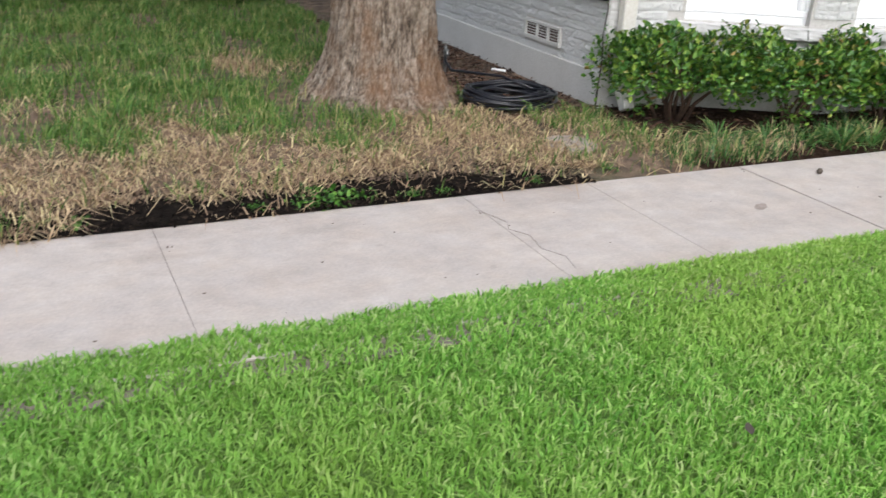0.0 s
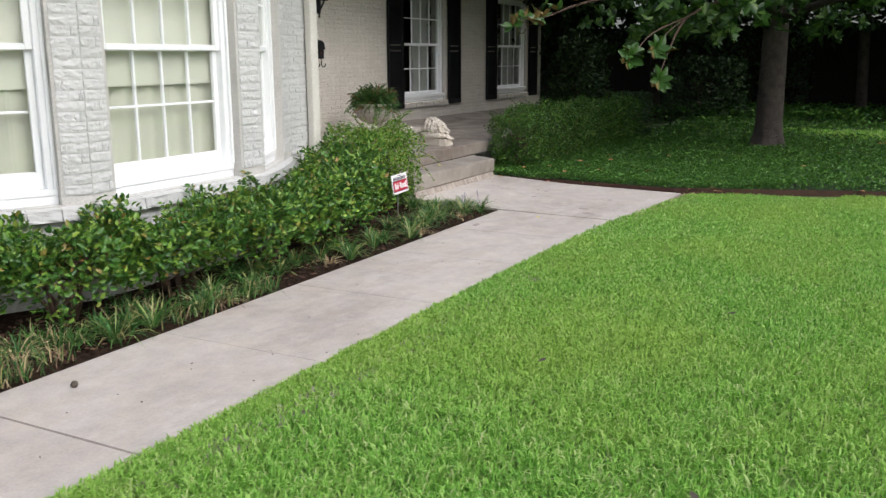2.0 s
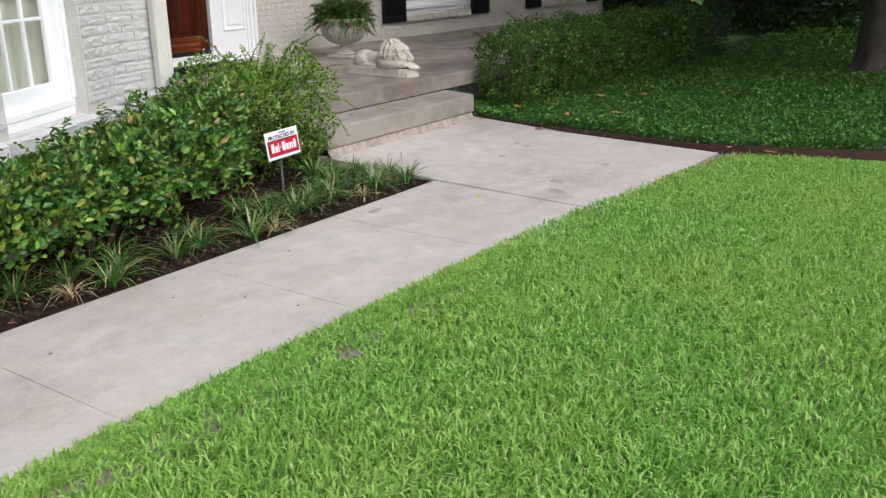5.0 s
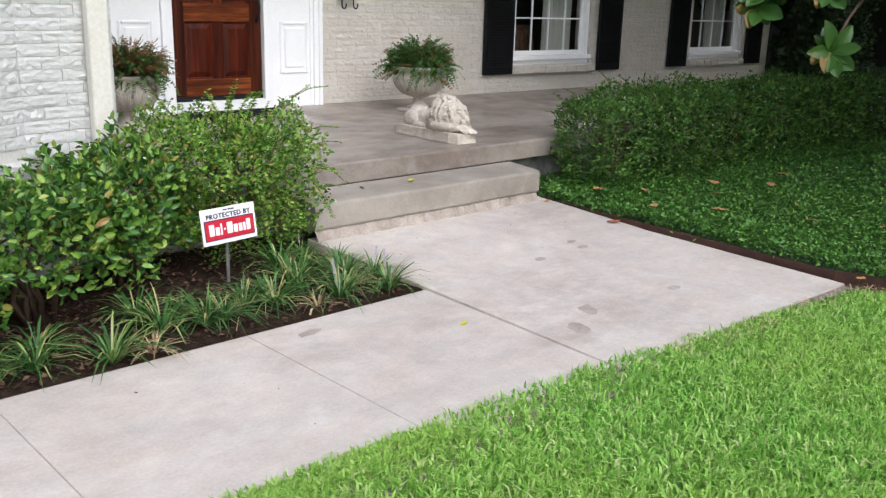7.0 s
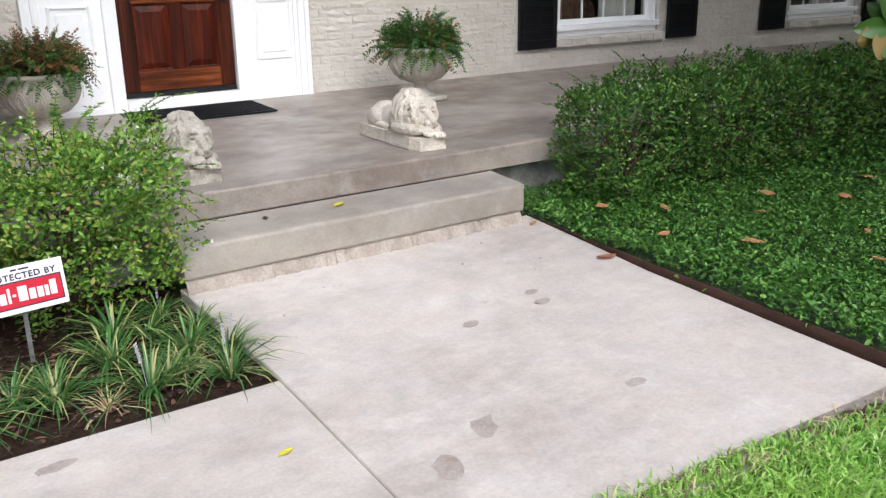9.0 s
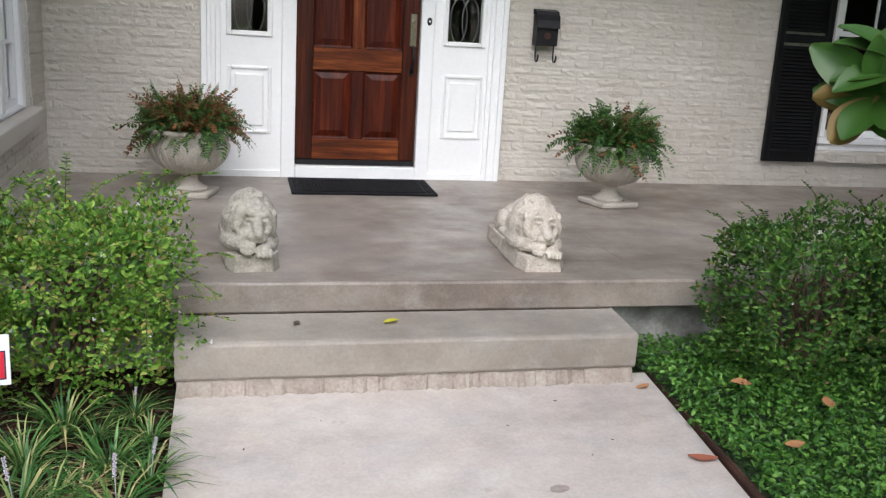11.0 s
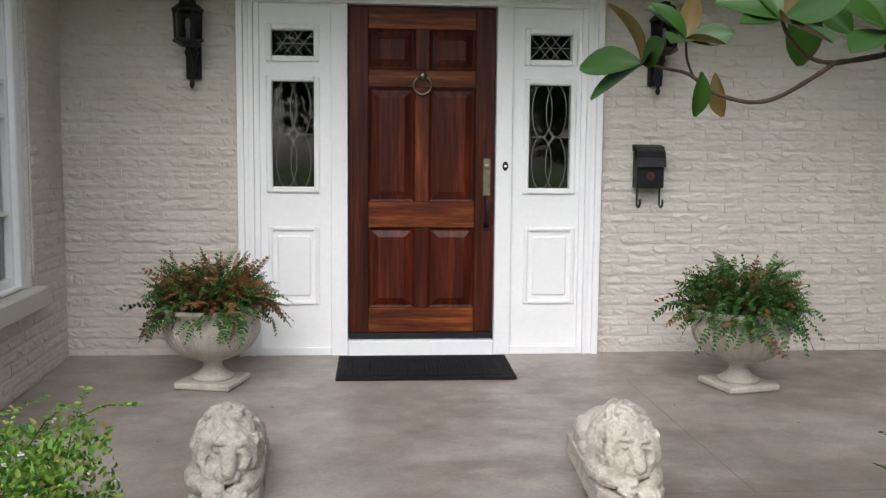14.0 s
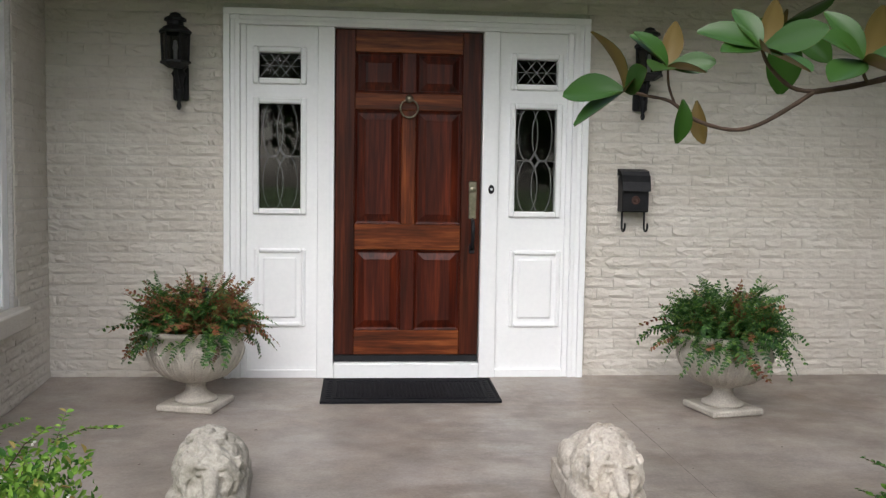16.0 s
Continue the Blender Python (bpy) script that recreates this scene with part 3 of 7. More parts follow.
FL = math.hypot(1.12, 0.57)
wall_bay_l = wall("wall_4", -6.62, -2.58, FA, FL, 0.0, WALL_TOP, 0.22, [(0.13, 1.065, 0.64, 2.46)], MORTAR, "white-painted brick bay wall with a sash window")
wall_bay_m = wall("wall_5", -5.50, -3.15, 0, 1.74, 0.0, WALL_TOP, 0.22, [(0.195, 1.475, 0.64, 2.46)], MORTAR, "white-painted brick bay wall with a broad sash window")
wall_bay_r = wall("wall_6", -3.76, -3.15, -FA, FL, 0.0, WALL_TOP, 0.22, [(0.06, 0.90, 0.64, 2.46)], MORTAR, "white-painted brick bay wall with a sash window")
wall_front_r = wall("wall_7", -2.64, -2.58, 13.1, 0.575, 0.0, WALL_TOP, 0.22, [], MORTAR, "white-painted brick wall at the corner by the porch")
wall_west = wall("wall_8", -7.145, 6.0, -90, 8.355, 0.0, WALL_TOP, 0.22, [(7.46, 8.15, 0.92, 2.46)], MORTAR, "white-painted brick side wall with a shuttered window")
for n, (x0, x1, y0, y1) in {"wall_9": (-7.0, 10.4, 5.75, 6.0), "wall_10": (10.15, 10.4, 0.31, 5.74)}.items():
    tagged(new(n, mesh_of(n, [], [], MORTAR)), "plain painted outer wall of the house", "wall", kind="structure")
    bm = boxes((x0, x1, y0, y1, 0, WALL_TOP))
    bm.to_mesh(bpy.data.objects[n].data)
    bm.free()
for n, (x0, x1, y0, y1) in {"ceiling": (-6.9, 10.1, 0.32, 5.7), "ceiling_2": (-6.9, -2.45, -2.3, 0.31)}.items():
    tagged(new(n, mesh_of(n, [], [], ROOM)), "plain room ceiling, coloured dark to look unlit", "ceiling", kind="structure")
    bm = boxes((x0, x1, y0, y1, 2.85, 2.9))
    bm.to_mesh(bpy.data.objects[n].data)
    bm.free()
inner = thing("floor", pose(0, 0, 0), "floor of the rooms behind the windows, coloured dark to look unlit", "floor", kind="structure")
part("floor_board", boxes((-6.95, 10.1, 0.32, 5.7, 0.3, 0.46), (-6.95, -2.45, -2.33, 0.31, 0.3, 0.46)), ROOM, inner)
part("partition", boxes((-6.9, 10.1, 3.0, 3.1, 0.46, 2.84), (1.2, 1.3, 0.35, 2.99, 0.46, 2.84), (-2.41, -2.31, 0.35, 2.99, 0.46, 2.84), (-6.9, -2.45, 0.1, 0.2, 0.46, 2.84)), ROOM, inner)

# porch soffit and roof
tagged(new("ceiling_3", mesh_of("ceiling_3", [], [], CEIL)), "painted board ceiling over the porch", "ceiling", kind="structure")
bm = boxes((-2.19, 10.6, -1.15, 0.045, 3.0, 3.05))
bm.to_mesh(bpy.data.objects["ceiling_3"].data)
bm.free()
roof = thing("roof", pose(0, 0, 0), "dark shingled roof of the house", "roof", kind="structure")


def prism(bm, x0, x1, y0, y1, z, rise, along_x=True):
    c = [(x0, y0), (x1, y0), (x1, y1), (x0, y1)]
    lo = [bm.verts.new((*p, z)) for p in c]
    hi = [bm.verts.new((*p, z + 0.15)) for p in c]
    if along_x:
        r = [bm.verts.new((x0, (y0 + y1) / 2, z + rise)), bm.verts.new((x1, (y0 + y1) / 2, z + rise))]
        tops = [(hi[0], hi[1], r[1], r[0]), (hi[2], hi[3], r[0], r[1]), (hi[1], hi[2], r[1]), (hi[3], hi[0], r[0])]
    else:
        r = [bm.verts.new(((x0 + x1) / 2, y0, z + rise)), bm.verts.new(((x0 + x1) / 2, y1, z + rise))]
        tops = [(hi[1], hi[2], r[1], r[0]), (hi[3], hi[0], r[0], r[1]), (hi[0], hi[1], r[0]), (hi[2], hi[3], r[1])]
    bm.faces.new(list(reversed(lo)))
    for k in range(4):
        bm.faces.new((lo[k], lo[(k + 1) % 4], hi[(k + 1) % 4], hi[k]))
    for t in tops:
        bm.faces.new(t)


bm = bmesh.new()
prism(bm, -7.7, 10.8, -1.25, 6.5, 3.06, 2.4)
part("main_roof", bm, ROOF, roof)
bm = bmesh.new()
prism(bm, -7.75, -1.95, -3.55, 1.5, 3.062, 1.7, False)
part("wing_roof", bm, ROOF, roof)


# ---- windows ----
def sash_window(name, m, w, h, cols, rows, low, label, sill=0.14, recess=0.012, foot=0.055, flush=False):
    """A double-hung window in an opening w x h; low: the height of the meeting rail over the opening's bottom; rows of panes in each sash."""
    win = thing(name, m, label, "window", kind="structure")
    j = 0.065
    part("window_frame", boxes((0, j, recess, recess + 0.10, sill, h), (w - j, w, recess, recess + 0.10, sill, h), (j, w - j, recess, recess + 0.10, h - j, h), bev=0.006), WHITE, win)
    if flush:
        bm = boxes((0.001, w - 0.001, recess - 0.012, recess + 0.10, sill - 0.03, sill + 0.012), (0.001, w - 0.001, recess - 0.004, recess + 0.10, 0.0, sill - 0.031), bev=0.004)
        part("brick_mould", boxes((0.001, 0.028, recess - 0.022, recess - 0.001, sill + 0.012, h - 0.001), (w - 0.028, w - 0.001, recess - 0.022, recess - 0.001, sill + 0.012, h - 0.001), (0.028, w - 0.028, recess - 0.022, recess - 0.001, h - 0.028, h - 0.001), bev=0.005), WHITE, win)
    else:
        bm = boxes((-0.02, w + 0.02, recess - 0.055, recess + 0.10, sill - 0.045, sill + 0.012), (0, w, recess - 0.02, recess + 0.10, 0.0, sill - 0.046), bev=0.006)
    part("window_sill", bm, WHITE, win)
    lower_foot = foot
    for which, (a, b, y) in {"lower_sash": (sill + 0.012, low + 0.02, recess + 0.055), "upper_sash": (low - 0.02, h - j, recess + 0.02)}.items():
        x0, x1, st, mu = j, w - j, 0.045, 0.018
        foot = lower_foot if which == "lower_sash" else 0.042
        bm = boxes((x0, x0 + st, y, y + 0.034, a, b), (x1 - st, x1, y, y + 0.034, a, b), (x0 + st, x1 - st, y, y + 0.034, a, a + foot), (x0 + st, x1 - st, y, y + 0.034, b - 0.042, b), bev=0.004)
        px, pz = (x1 - x0 - 2 * st) / cols, (b - a - 0.042 - foot) / rows
        for c in range(1, cols):
            box(bm, x0 + st + c * px - mu / 2, x0 + st + c * px + mu / 2, y + 0.004, y + 0.03, a + foot, b - 0.042, 0.003)
        for r in range(1, rows):
            for c in range(cols):
                box(bm, x0 + st + c * px + mu / 2, x0 + st + (c + 1) * px - mu / 2, y + 0.004, y + 0.03, a + foot + r * pz - mu / 2, a + foot + r * pz + mu / 2, 0.003)
        sash = part(which, bm, WHITE, win)
        me = None
        for c in range(cols):
            for r in range(rows):
                if me is None:
                    bm = boxes((0, px - mu, 0, 0.004, 0, pz - mu))
                    me = bpy.data.meshes.new("pane")
                    bm.to_mesh(me)
                    bm.free()
                    me.materials.append(GLASS)
                ob = child("pane", me, sash, pose(x0 + st + c * px + mu / 2, y + 0.015, a + foot + r * pz + mu / 2))
                ob.visible_shadow = False
    return win


def drape(name, m, w, h, material, label, depth=0.03, pleats=9):
    n = pleats * 8
    V, F = [], []
    for k in range(n + 1):
        y = depth * math.sin(2 * math.pi * pleats * k / n) + depth * 0.5 * math.sin(5.3 * k / n)
        x = w * k / n
        V += [(x, y, 0), (x, y * 0.7, h), (x, y * 0.7 + 0.004, h), (x, y + 0.004, 0)]
    for k in range(n):
        i = 4 * k
        F += [(i, i + 4, i + 5, i + 1), (i + 1, i + 5, i + 6, i + 2), (i + 2, i + 6, i + 7, i + 3), (i + 3, i + 7, i + 4, i)]
    F += [(0, 1, 2, 3), (4 * n + 3, 4 * n + 2, 4 * n + 1, 4 * n)]
    ob = new(name, mesh_of(name, V, F, material))
    ob.matrix_world = m
    return tagged(ob, label, "curtain")


def sill_course(name, parent_wall, u0, u1, z, label, depth=0.07, paint=None):
    """A row of sloping header bricks under a window."""
    ob = thing(name, parent_wall.matrix_world @ pose(0, 0, 0), label, "window sill", kind="structure")
    n = max(2, round((u1 - u0) / 0.2))
    for k in range(n):
        a, b = u0 + (u1 - u0) * k / n + 0.003, u0 + (u1 - u0) * (k + 1) / n - 0.003
        bm = bmesh.new()
        box(bm, a, b, -depth, 0.055, z - 0.095, z)
        for v in bm.verts:
            if v.co.z > z - 0.01 and v.co.y < 0:
                v.co.z -= 0.02
            if v.co.y < 0:
                v.co.y += random.uniform(-0.008, 0.008)
        bmesh.ops.subdivide_edges(bm, edges=list(bm.edges), cuts=3, use_grid_fill=True)
        for v in bm.verts:
            if v.co.y < 0.03:
                q = Vector((v.co.x * 17 + z * 31, v.co.y * 22, v.co.z * 22))
                v.co.y += 0.011 * noise.noise(q) + 0.006 * noise.noise(q * 2.7)
                v.co.z += 0.007 * noise.noise(q + Vector((9, 3, 1)))
        part("brick", bm, paint or BRICK, ob)
    return ob


for n, (wl_, u, w, cols, txt) in enumerate([(wall_bay_l, 0.13, 0.935, 3, "white six-over-six sash window with cream curtains inside"), (wall_bay_m, 0.195, 1.28, 4, "broad white sash window with cream curtains inside"),
                                            (wall_bay_r, 0.06, 0.84, 3, "white sash window on the far side of the bay")], 1):
    sash_window(f"window_{n}", wl_.matrix_world @ pose(u, 0, 0.64), w, 1.82, cols, 2, 1.00, txt, sill=0.09, recess=0.085, foot=0.11, flush=True)
    drape("curtain", wl_.matrix_world @ pose(u - 0.05, 0.235, 0.655), w + 0.10, 1.79, CURTAIN, "cream curtain drawn close behind the bay window", 0.016, 2 + cols)
    ob = part("blind", boxes((0.03, w - 0.03, 0.0, 0.002, 0.72, 1.78)), BLIND)
    ob.matrix_world = wl_.matrix_world @ pose(u, 0.196, 0.655)
    tagged(ob, "pale cream blind half drawn behind the glass", "blind")
sill_course("window_sill_course_1", wall_bay_l, 0.0, FL, 0.645, "white-painted sloping brick sill course")
sill_course("window_sill_course_2", wall_bay_m, 0.0, 1.74, 0.645, "white-painted sloping brick sill course")
sill_course("window_sill_course_3", wall_bay_r, 0.0, FL, 0.645, "white-painted sloping brick sill course")
for n, u in ((4, 2.2 + 4.02), (5, 2.2 + 7.98)):
    sash_window(f"window_{n}", wall_door.matrix_world @ pose(u, 0, 0.80), 1.50, 1.96, 4, 2, 0.985, "tall white sash window between black shutters", sill=0.10, recess=0.03)
    drape("curtain", wall_door.matrix_world @ pose(u + 0.92, 0.34, 0.62), 0.55, 2.2, SHEER, "pale curtain gathered to one side of the window", 0.03, 6)
    drape("curtain", wall_door.matrix_world @ pose(u - 0.05, 0.34, 0.62), 0.28, 2.2, SHEER, "pale curtain gathered to one side of the window", 0.03, 4)
sill_course("window_sill_course_4", wall_door, 2.2 + 3.96, 2.2 + 5.60, 0.795, "painted brick sill under the porch window, tinted warm for porch light", paint=PORCHLIT_BRICK)
sill_course("window_sill_course_5", wall_door, 2.2 + 7.92, 2.2 + 9.54, 0.795, "painted brick sill under the porch window, tinted warm for porch light", paint=PORCHLIT_BRICK)
sash_window("window_6", wall_west.matrix_world @ pose(7.46, 0, 0.92), 0.69, 1.54, 3, 2, 0.77, "white sash window between black shutters on the side wall", sill=0.10, recess=0.03)
drape("curtain", wall_west.matrix_world @ pose(7.47, 0.145, 0.93), 0.67, 1.52, CURTAIN, "cream curtain behind the side window", 0.004, 6)
sill_course("window_sill_course_6", wall_west, 7.37, 8.15, 0.915, "white-painted brick sill of the side window")


def shutter(name_m, w, h, label):
    sh = thing("shutter", name_m, label, "shutter", "black shutters beside the windows")
    st = 0.055
    part("shutter_frame", boxes((0, st, -0.035, 0, 0, h), (w - st, w, -0.035, 0, 0, h), (st, w - st, -0.035, 0, 0, 0.09), (st, w - st, -0.035, 0, h - 0.08, h), (st, w - st, -0.035, 0, h * 0.47, h * 0.47 + 0.07), bev=0.004), SHUTTER, sh)
    bm = boxes((0, w - 2 * st, -0.004, 0.004, -0.019, 0.019))
    me = bpy.data.meshes.new("slat")
    bm.to_mesh(me)
    bm.free()
    me.materials.append(SHUTTER)
    z = 0.105
    while z < h - 0.09:
        if not h * 0.47 - 0.015 < z < h * 0.47 + 0.085:
            child("slat", me, sh, pose(st, -0.018, z, -38, 0, 0))
        z += 0.03
    return sh


S0 = wall_door.matrix_world
for u in (3.46, 5.64, 7.33, 9.58):
    shutter(S0 @ pose(2.2 + u, -0.028, 0.70), 0.50, 2.10, "black louvered wooden shutter fixed beside the window")
for u, w in ((5.40, 0.45), (6.79, 0.45), (8.15, 0.43)):
    shutter(wall_west.matrix_world @ pose(u, -0.018, 0.77), w, 1.72, "black louvered wooden shutter on the side wall")

# leaded casement window in the wing's porch side
cas = thing("window_7", wall_side.matrix_world @ pose(0.425, 0, 0.99), "white casement window with diamond-patterned glazing bars", "window", kind="structure")
R = 0.022
part("window_frame", boxes((0, 0.10, R, R + 0.1, 0.004, 1.77), (1.34, 1.44, R, R + 0.1, 0.004, 1.77), (0.10, 1.34, R, R + 0.1, 1.70, 1.77), (0.10, 1.34, R, R + 0.1, 0.004, 0.03), (0.67, 0.77, R + 0.002, R + 0.1, 0.03, 1.70), bev=0.006), WHITE, cas)
part("window_sill", boxes((-0.04, 1.50, -0.075, R - 0.002, -0.105, 0.008), bev=0.010), PORCHLIT_BRICK, cas)


def bar(bm, x0, z0, x1, z1, y, w=0.024):
    d = Vector((x1 - x0, 0, z1 - z0))
    ang = math.atan2(d.z, d.x)
    box(bm, -w / 2, d.length + w / 2, -0.014, 0.014, -w / 2, w / 2, 0.003, Matrix.Translation((x0, y, z0)) @ Matrix.Rotation(-ang, 4, "Y"))


for x0 in (0.10, 0.77):
    x1, xm = x0 + 0.57, x0 + 0.285
    y = R + 0.05
    bm = boxes((x0, x0 + 0.035, y - 0.02, y + 0.02, 0.03, 1.70), (x1 - 0.035, x1, y - 0.02, y + 0.02, 0.03, 1.70), (x0 + 0.035, x1 - 0.035, y - 0.02, y + 0.02, 0.03, 0.075), (x0 + 0.035, x1 - 0.035, y - 0.02, y + 0.02, 1.655, 1.70), bev=0.004)
    hz = 1.02
    pts = [(xm, hz + 0.33), (xm + 0.125, hz + 0.17), (xm + 0.125, hz - 0.17), (xm, hz - 0.33), (xm - 0.125, hz - 0.17), (xm - 0.125, hz + 0.17)]
    for p, q in zip(pts, pts[1:] + pts[:1]):
        bar(bm, *p, *q, y)
    bar(bm, xm, 1.66, xm, hz + 0.33, y)
    bar(bm, xm, hz - 0.33, xm, 0.07, y)
    for dz in (0.09, -0.09):
        bar(bm, x0 + 0.03, hz + dz, xm - 0.125, hz + dz, y)
        bar(bm, xm + 0.125, hz + dz, x1 - 0.03, hz + dz, y)
    bar(bm, x0 + 0.03, 0.42, x1 - 0.03, 0.42, y)
    sash = part("casement", bm, WHITE, cas)
    ob = part("pane", boxes((x0 + 0.03, x1 - 0.03, y + 0.016, y + 0.02, 0.07, 1.66)), GLASS, sash)
    ob.visible_shadow = False

# side-wall vent
vent = thing("wall_vent", wall_west.matrix_world @ pose(7.44, 0, 0.33) @ Matrix.Diagonal((0.9, 1, 1, 1)), "small white three-part foundation vent in the wall", "vent")
part("frame", boxes((0, 0.62, -0.03, 0.01, 0, 0.03), (0, 0.62, -0.03, 0.01, 0.13, 0.155), (0, 0.03, -0.028, 0.01, 0.03, 0.13), (0.21, 0.235, -0.028, 0.01, 0.03, 0.13), (0.40, 0.425, -0.028, 0.01, 0.03, 0.13), (0.59, 0.62, -0.028, 0.01, 0.03, 0.13), bev=0.003), PLINTH, vent)
for x in (0.03, 0.235, 0.425):
    part("screen", boxes((x, x + 0.175, -0.008, 0.0, 0.03, 0.13)), STEEL, vent, "dull grey mesh screen")
    for k in range(4):
        part("slat", boxes((x, x + 0.175, -0.014, -0.009, 0.045 + k * 0.022, 0.052 + k * 0.022)), PLINTH, vent)

# plinth band of the side wall
tagged(part("trim_1", boxes((-7.170, -7.141, -2.60, 5.9, -0.1, 0.255), bev=0.004), PLINTH), "smooth white-painted plinth along the side wall", "trim", kind="structure")
for n, (wl_, u) in enumerate([(wall_front_l, 0.525), (wall_bay_l, FL), (wall_bay_m, 1.74), (wall_bay_r, FL), (wall_front_r, 0.575)], 2):
    ob = part(f"trim_{n}", boxes((0.0, u, -0.022, 0.003, -0.1, 0.235), bev=0.003), PLINTH)
    ob.matrix_world = wl_.matrix_world
    tagged(ob, "smooth white-painted plinth under the bay", "trim", kind="structure")

# downspouts
def downspout(x, y, label):
    d = thing("downspout", pose(x, y, 0), label, "downspout", "downspouts on the wing's corners")
    part("pipe", boxes((-0.058, 0.058, -0.04, 0.035, 0.16, 3.03), bev=0.008), CREAM_PIPE, d)
    bm = boxes((-0.05, 0.05, -0.035, 0.035, 0.0, 0.22), bev=0.008)
    bmesh.ops.transform(bm, matrix=pose(0, -0.02, 0.20, 145, 0, 0), verts=bm.verts)
    part("elbow", bm, CREAM_PIPE, d)
    for z in (1.75, 2.7):
        part("strap", boxes((-0.062, 0.062, -0.043, 0.04, z, z + 0.025)), CREAM_PIPE, d)


downspout(-2.20, -2.545, "cream-painted metal downspout at the corner by the porch")
downspout(-7.03, -2.645, "cream-painted metal downspout at the corner of the wing")

# ---- front door ----
surround = thing("door_frame", pose(0, 0, 0), "white-painted door surround with leaded sidelights", "door frame", kind="structure")
ZF, ZT = PORCH_Z, 2.755
for sx in (-1, 1):
    bm = bmesh.new()
    for a, b, y in ((1.095, 1.135, -0.012), (1.065, 1.094, 0.004), (1.035, 1.064, -0.004), (1.00, 1.034, 0.012)):
        box(bm, min(sx * a, sx * b), max(sx * a, sx * b), y, 0.10, ZF, ZT, 0.003)
    part("casing", bm, WHITE, surround)
    part("door_post", boxes((min(sx * 0.462, sx * 0.565), max(sx * 0.462, sx * 0.565), 0.0, 0.16, ZF, 2.66), bev=0.004), WHITE, surround)
    # sidelight: stiles, rails, glass and a raised panel
    x0, x1 = (sx * 0.9995 if sx < 0 else 0.566), (-0.566 if sx < 0 else 0.9995)
    gx0, gx1 = (-0.927, -0.667) if sx < 0 else (0.672, 0.938)
    side = part("sidelight", boxes((x0, gx0, 0.03, 0.09, ZF, 2.66), (gx1, x1, 0.03, 0.09, ZF, 2.66), (gx0, gx1, 0.03, 0.09, ZF, 1.54), (gx0, gx1, 0.03, 0.09, 2.19, 2.34), (gx0, gx1, 0.03, 0.09, 2.50, 2.66)), WHITE, surround)
    for z0, z1 in ((1.54, 2.19), (2.34, 2.50)):
        bm = boxes((gx0 - 0.035, gx0 + 0.002, 0.012, 0.05, z0 - 0.035, z1 + 0.035), (gx1 - 0.002, gx1 + 0.035, 0.012, 0.05, z0 - 0.035, z1 + 0.035), (gx0, gx1, 0.012, 0.05, z0 - 0.035, z0 + 0.002), (gx0, gx1, 0.012, 0.05, z1 - 0.002, z1 + 0.035), bev=0.008)
        part("glazing_bead", bm, WHITE, side)
        ob = part("pane", boxes((gx0, gx1, 0.06, 0.064, z0, z1)), GLASS, side)
        ob.visible_shadow = False
        # lead pattern: crossing arcs and lozenges
        bm = bmesh.new()
        xm, hw, hh = (gx0 + gx1) / 2, (gx1 - gx0) / 2, (z1 - z0) / 2
        zm = (z0 + z1) / 2
        if z1 - z0 > 0.3:
            for s in (-1, 1):
                for up in (-1, 1):
                    pts = [(xm + hw * (0.34 * s + 0.48 * math.cos(q)), 0.055 - 0.001 * s, zm + up * hh * 0.5 + hh * 0.52 * math.sin(q)) for q in np.linspace(0, 2 * math.pi, 33)]
                    pts = [(x, y, min(max(z, z0 + 0.002), z1 - 0.002)) for x, y, z in pts]
                    tube(bm, pts, 0.0028, 4)
                tube(bm, [(xm, 0.052, zm + s * hh * 0.16), (xm + hw * 0.26, 0.052, zm), (xm, 0.052, zm - s * hh * 0.16)], 0.0028, 4)
                tube(bm, [(xm, 0.052, zm + s * hh * 0.16), (xm - hw * 0.26, 0.052, zm), (xm, 0.052, zm - s * hh * 0.16)], 0.0028, 4)
            tube(bm, [(gx0, 0.055, zm), (xm - hw * 0.55, 0.055, zm)], 0.0028, 4)
            tube(bm, [(xm + hw * 0.55, 0.055, zm), (gx1, 0.055, zm)], 0.0028, 4)
        else:
            for s in (-1, 1):
                for o in (-0.5, 0.0, 0.5):
                    tube(bm, [(xm + o * hw - 0.5 * hw, 0.055, zm - s * hh), (xm + o * hw + 0.5 * hw, 0.055, zm + s * hh)], 0.0028, 4)
            tube(bm, [(gx0, 0.055, zm), (gx1, 0.055, zm)], 0.0028, 4)
        part("lead_came", bm, LEAD, side, "grey lead strips in a looping pattern")
    px0, px1 = (-0.955, -0.635) if sx < 0 else (0.650, 0.983)
    bm = boxes((px0, px0 + 0.03, 0.014, 0.05, 0.80, 1.295), (px1 - 0.03, px1, 0.014, 0.05, 0.80, 1.295), (px0 + 0.03, px1 - 0.03, 0.014, 0.05, 0.80, 0.83), (px0 + 0.03, px1 - 0.03, 0.014, 0.05, 1.265, 1.295), bev=0.01)
    box(bm, px0 + 0.055, px1 - 0.055, 0.018, 0.05, 0.855, 1.24, 0.012)
    part("panel", bm, WHITE, side)
bm = boxes((-1.134, 1.134, -0.016, 0.10, ZT - 0.04, ZT), (-1.094, 1.094, 0.0, 0.10, ZT - 0.068, ZT - 0.041), (-1.064, 1.064, -0.006, 0.10, ZT - 0.094, ZT - 0.069), bev=0.003)
part("head_casing", bm, WHITE, surround)
part("threshold", boxes((-0.461, 0.461, -0.02, 0.16, ZF, 0.575), bev=0.008), WHITE, surround)
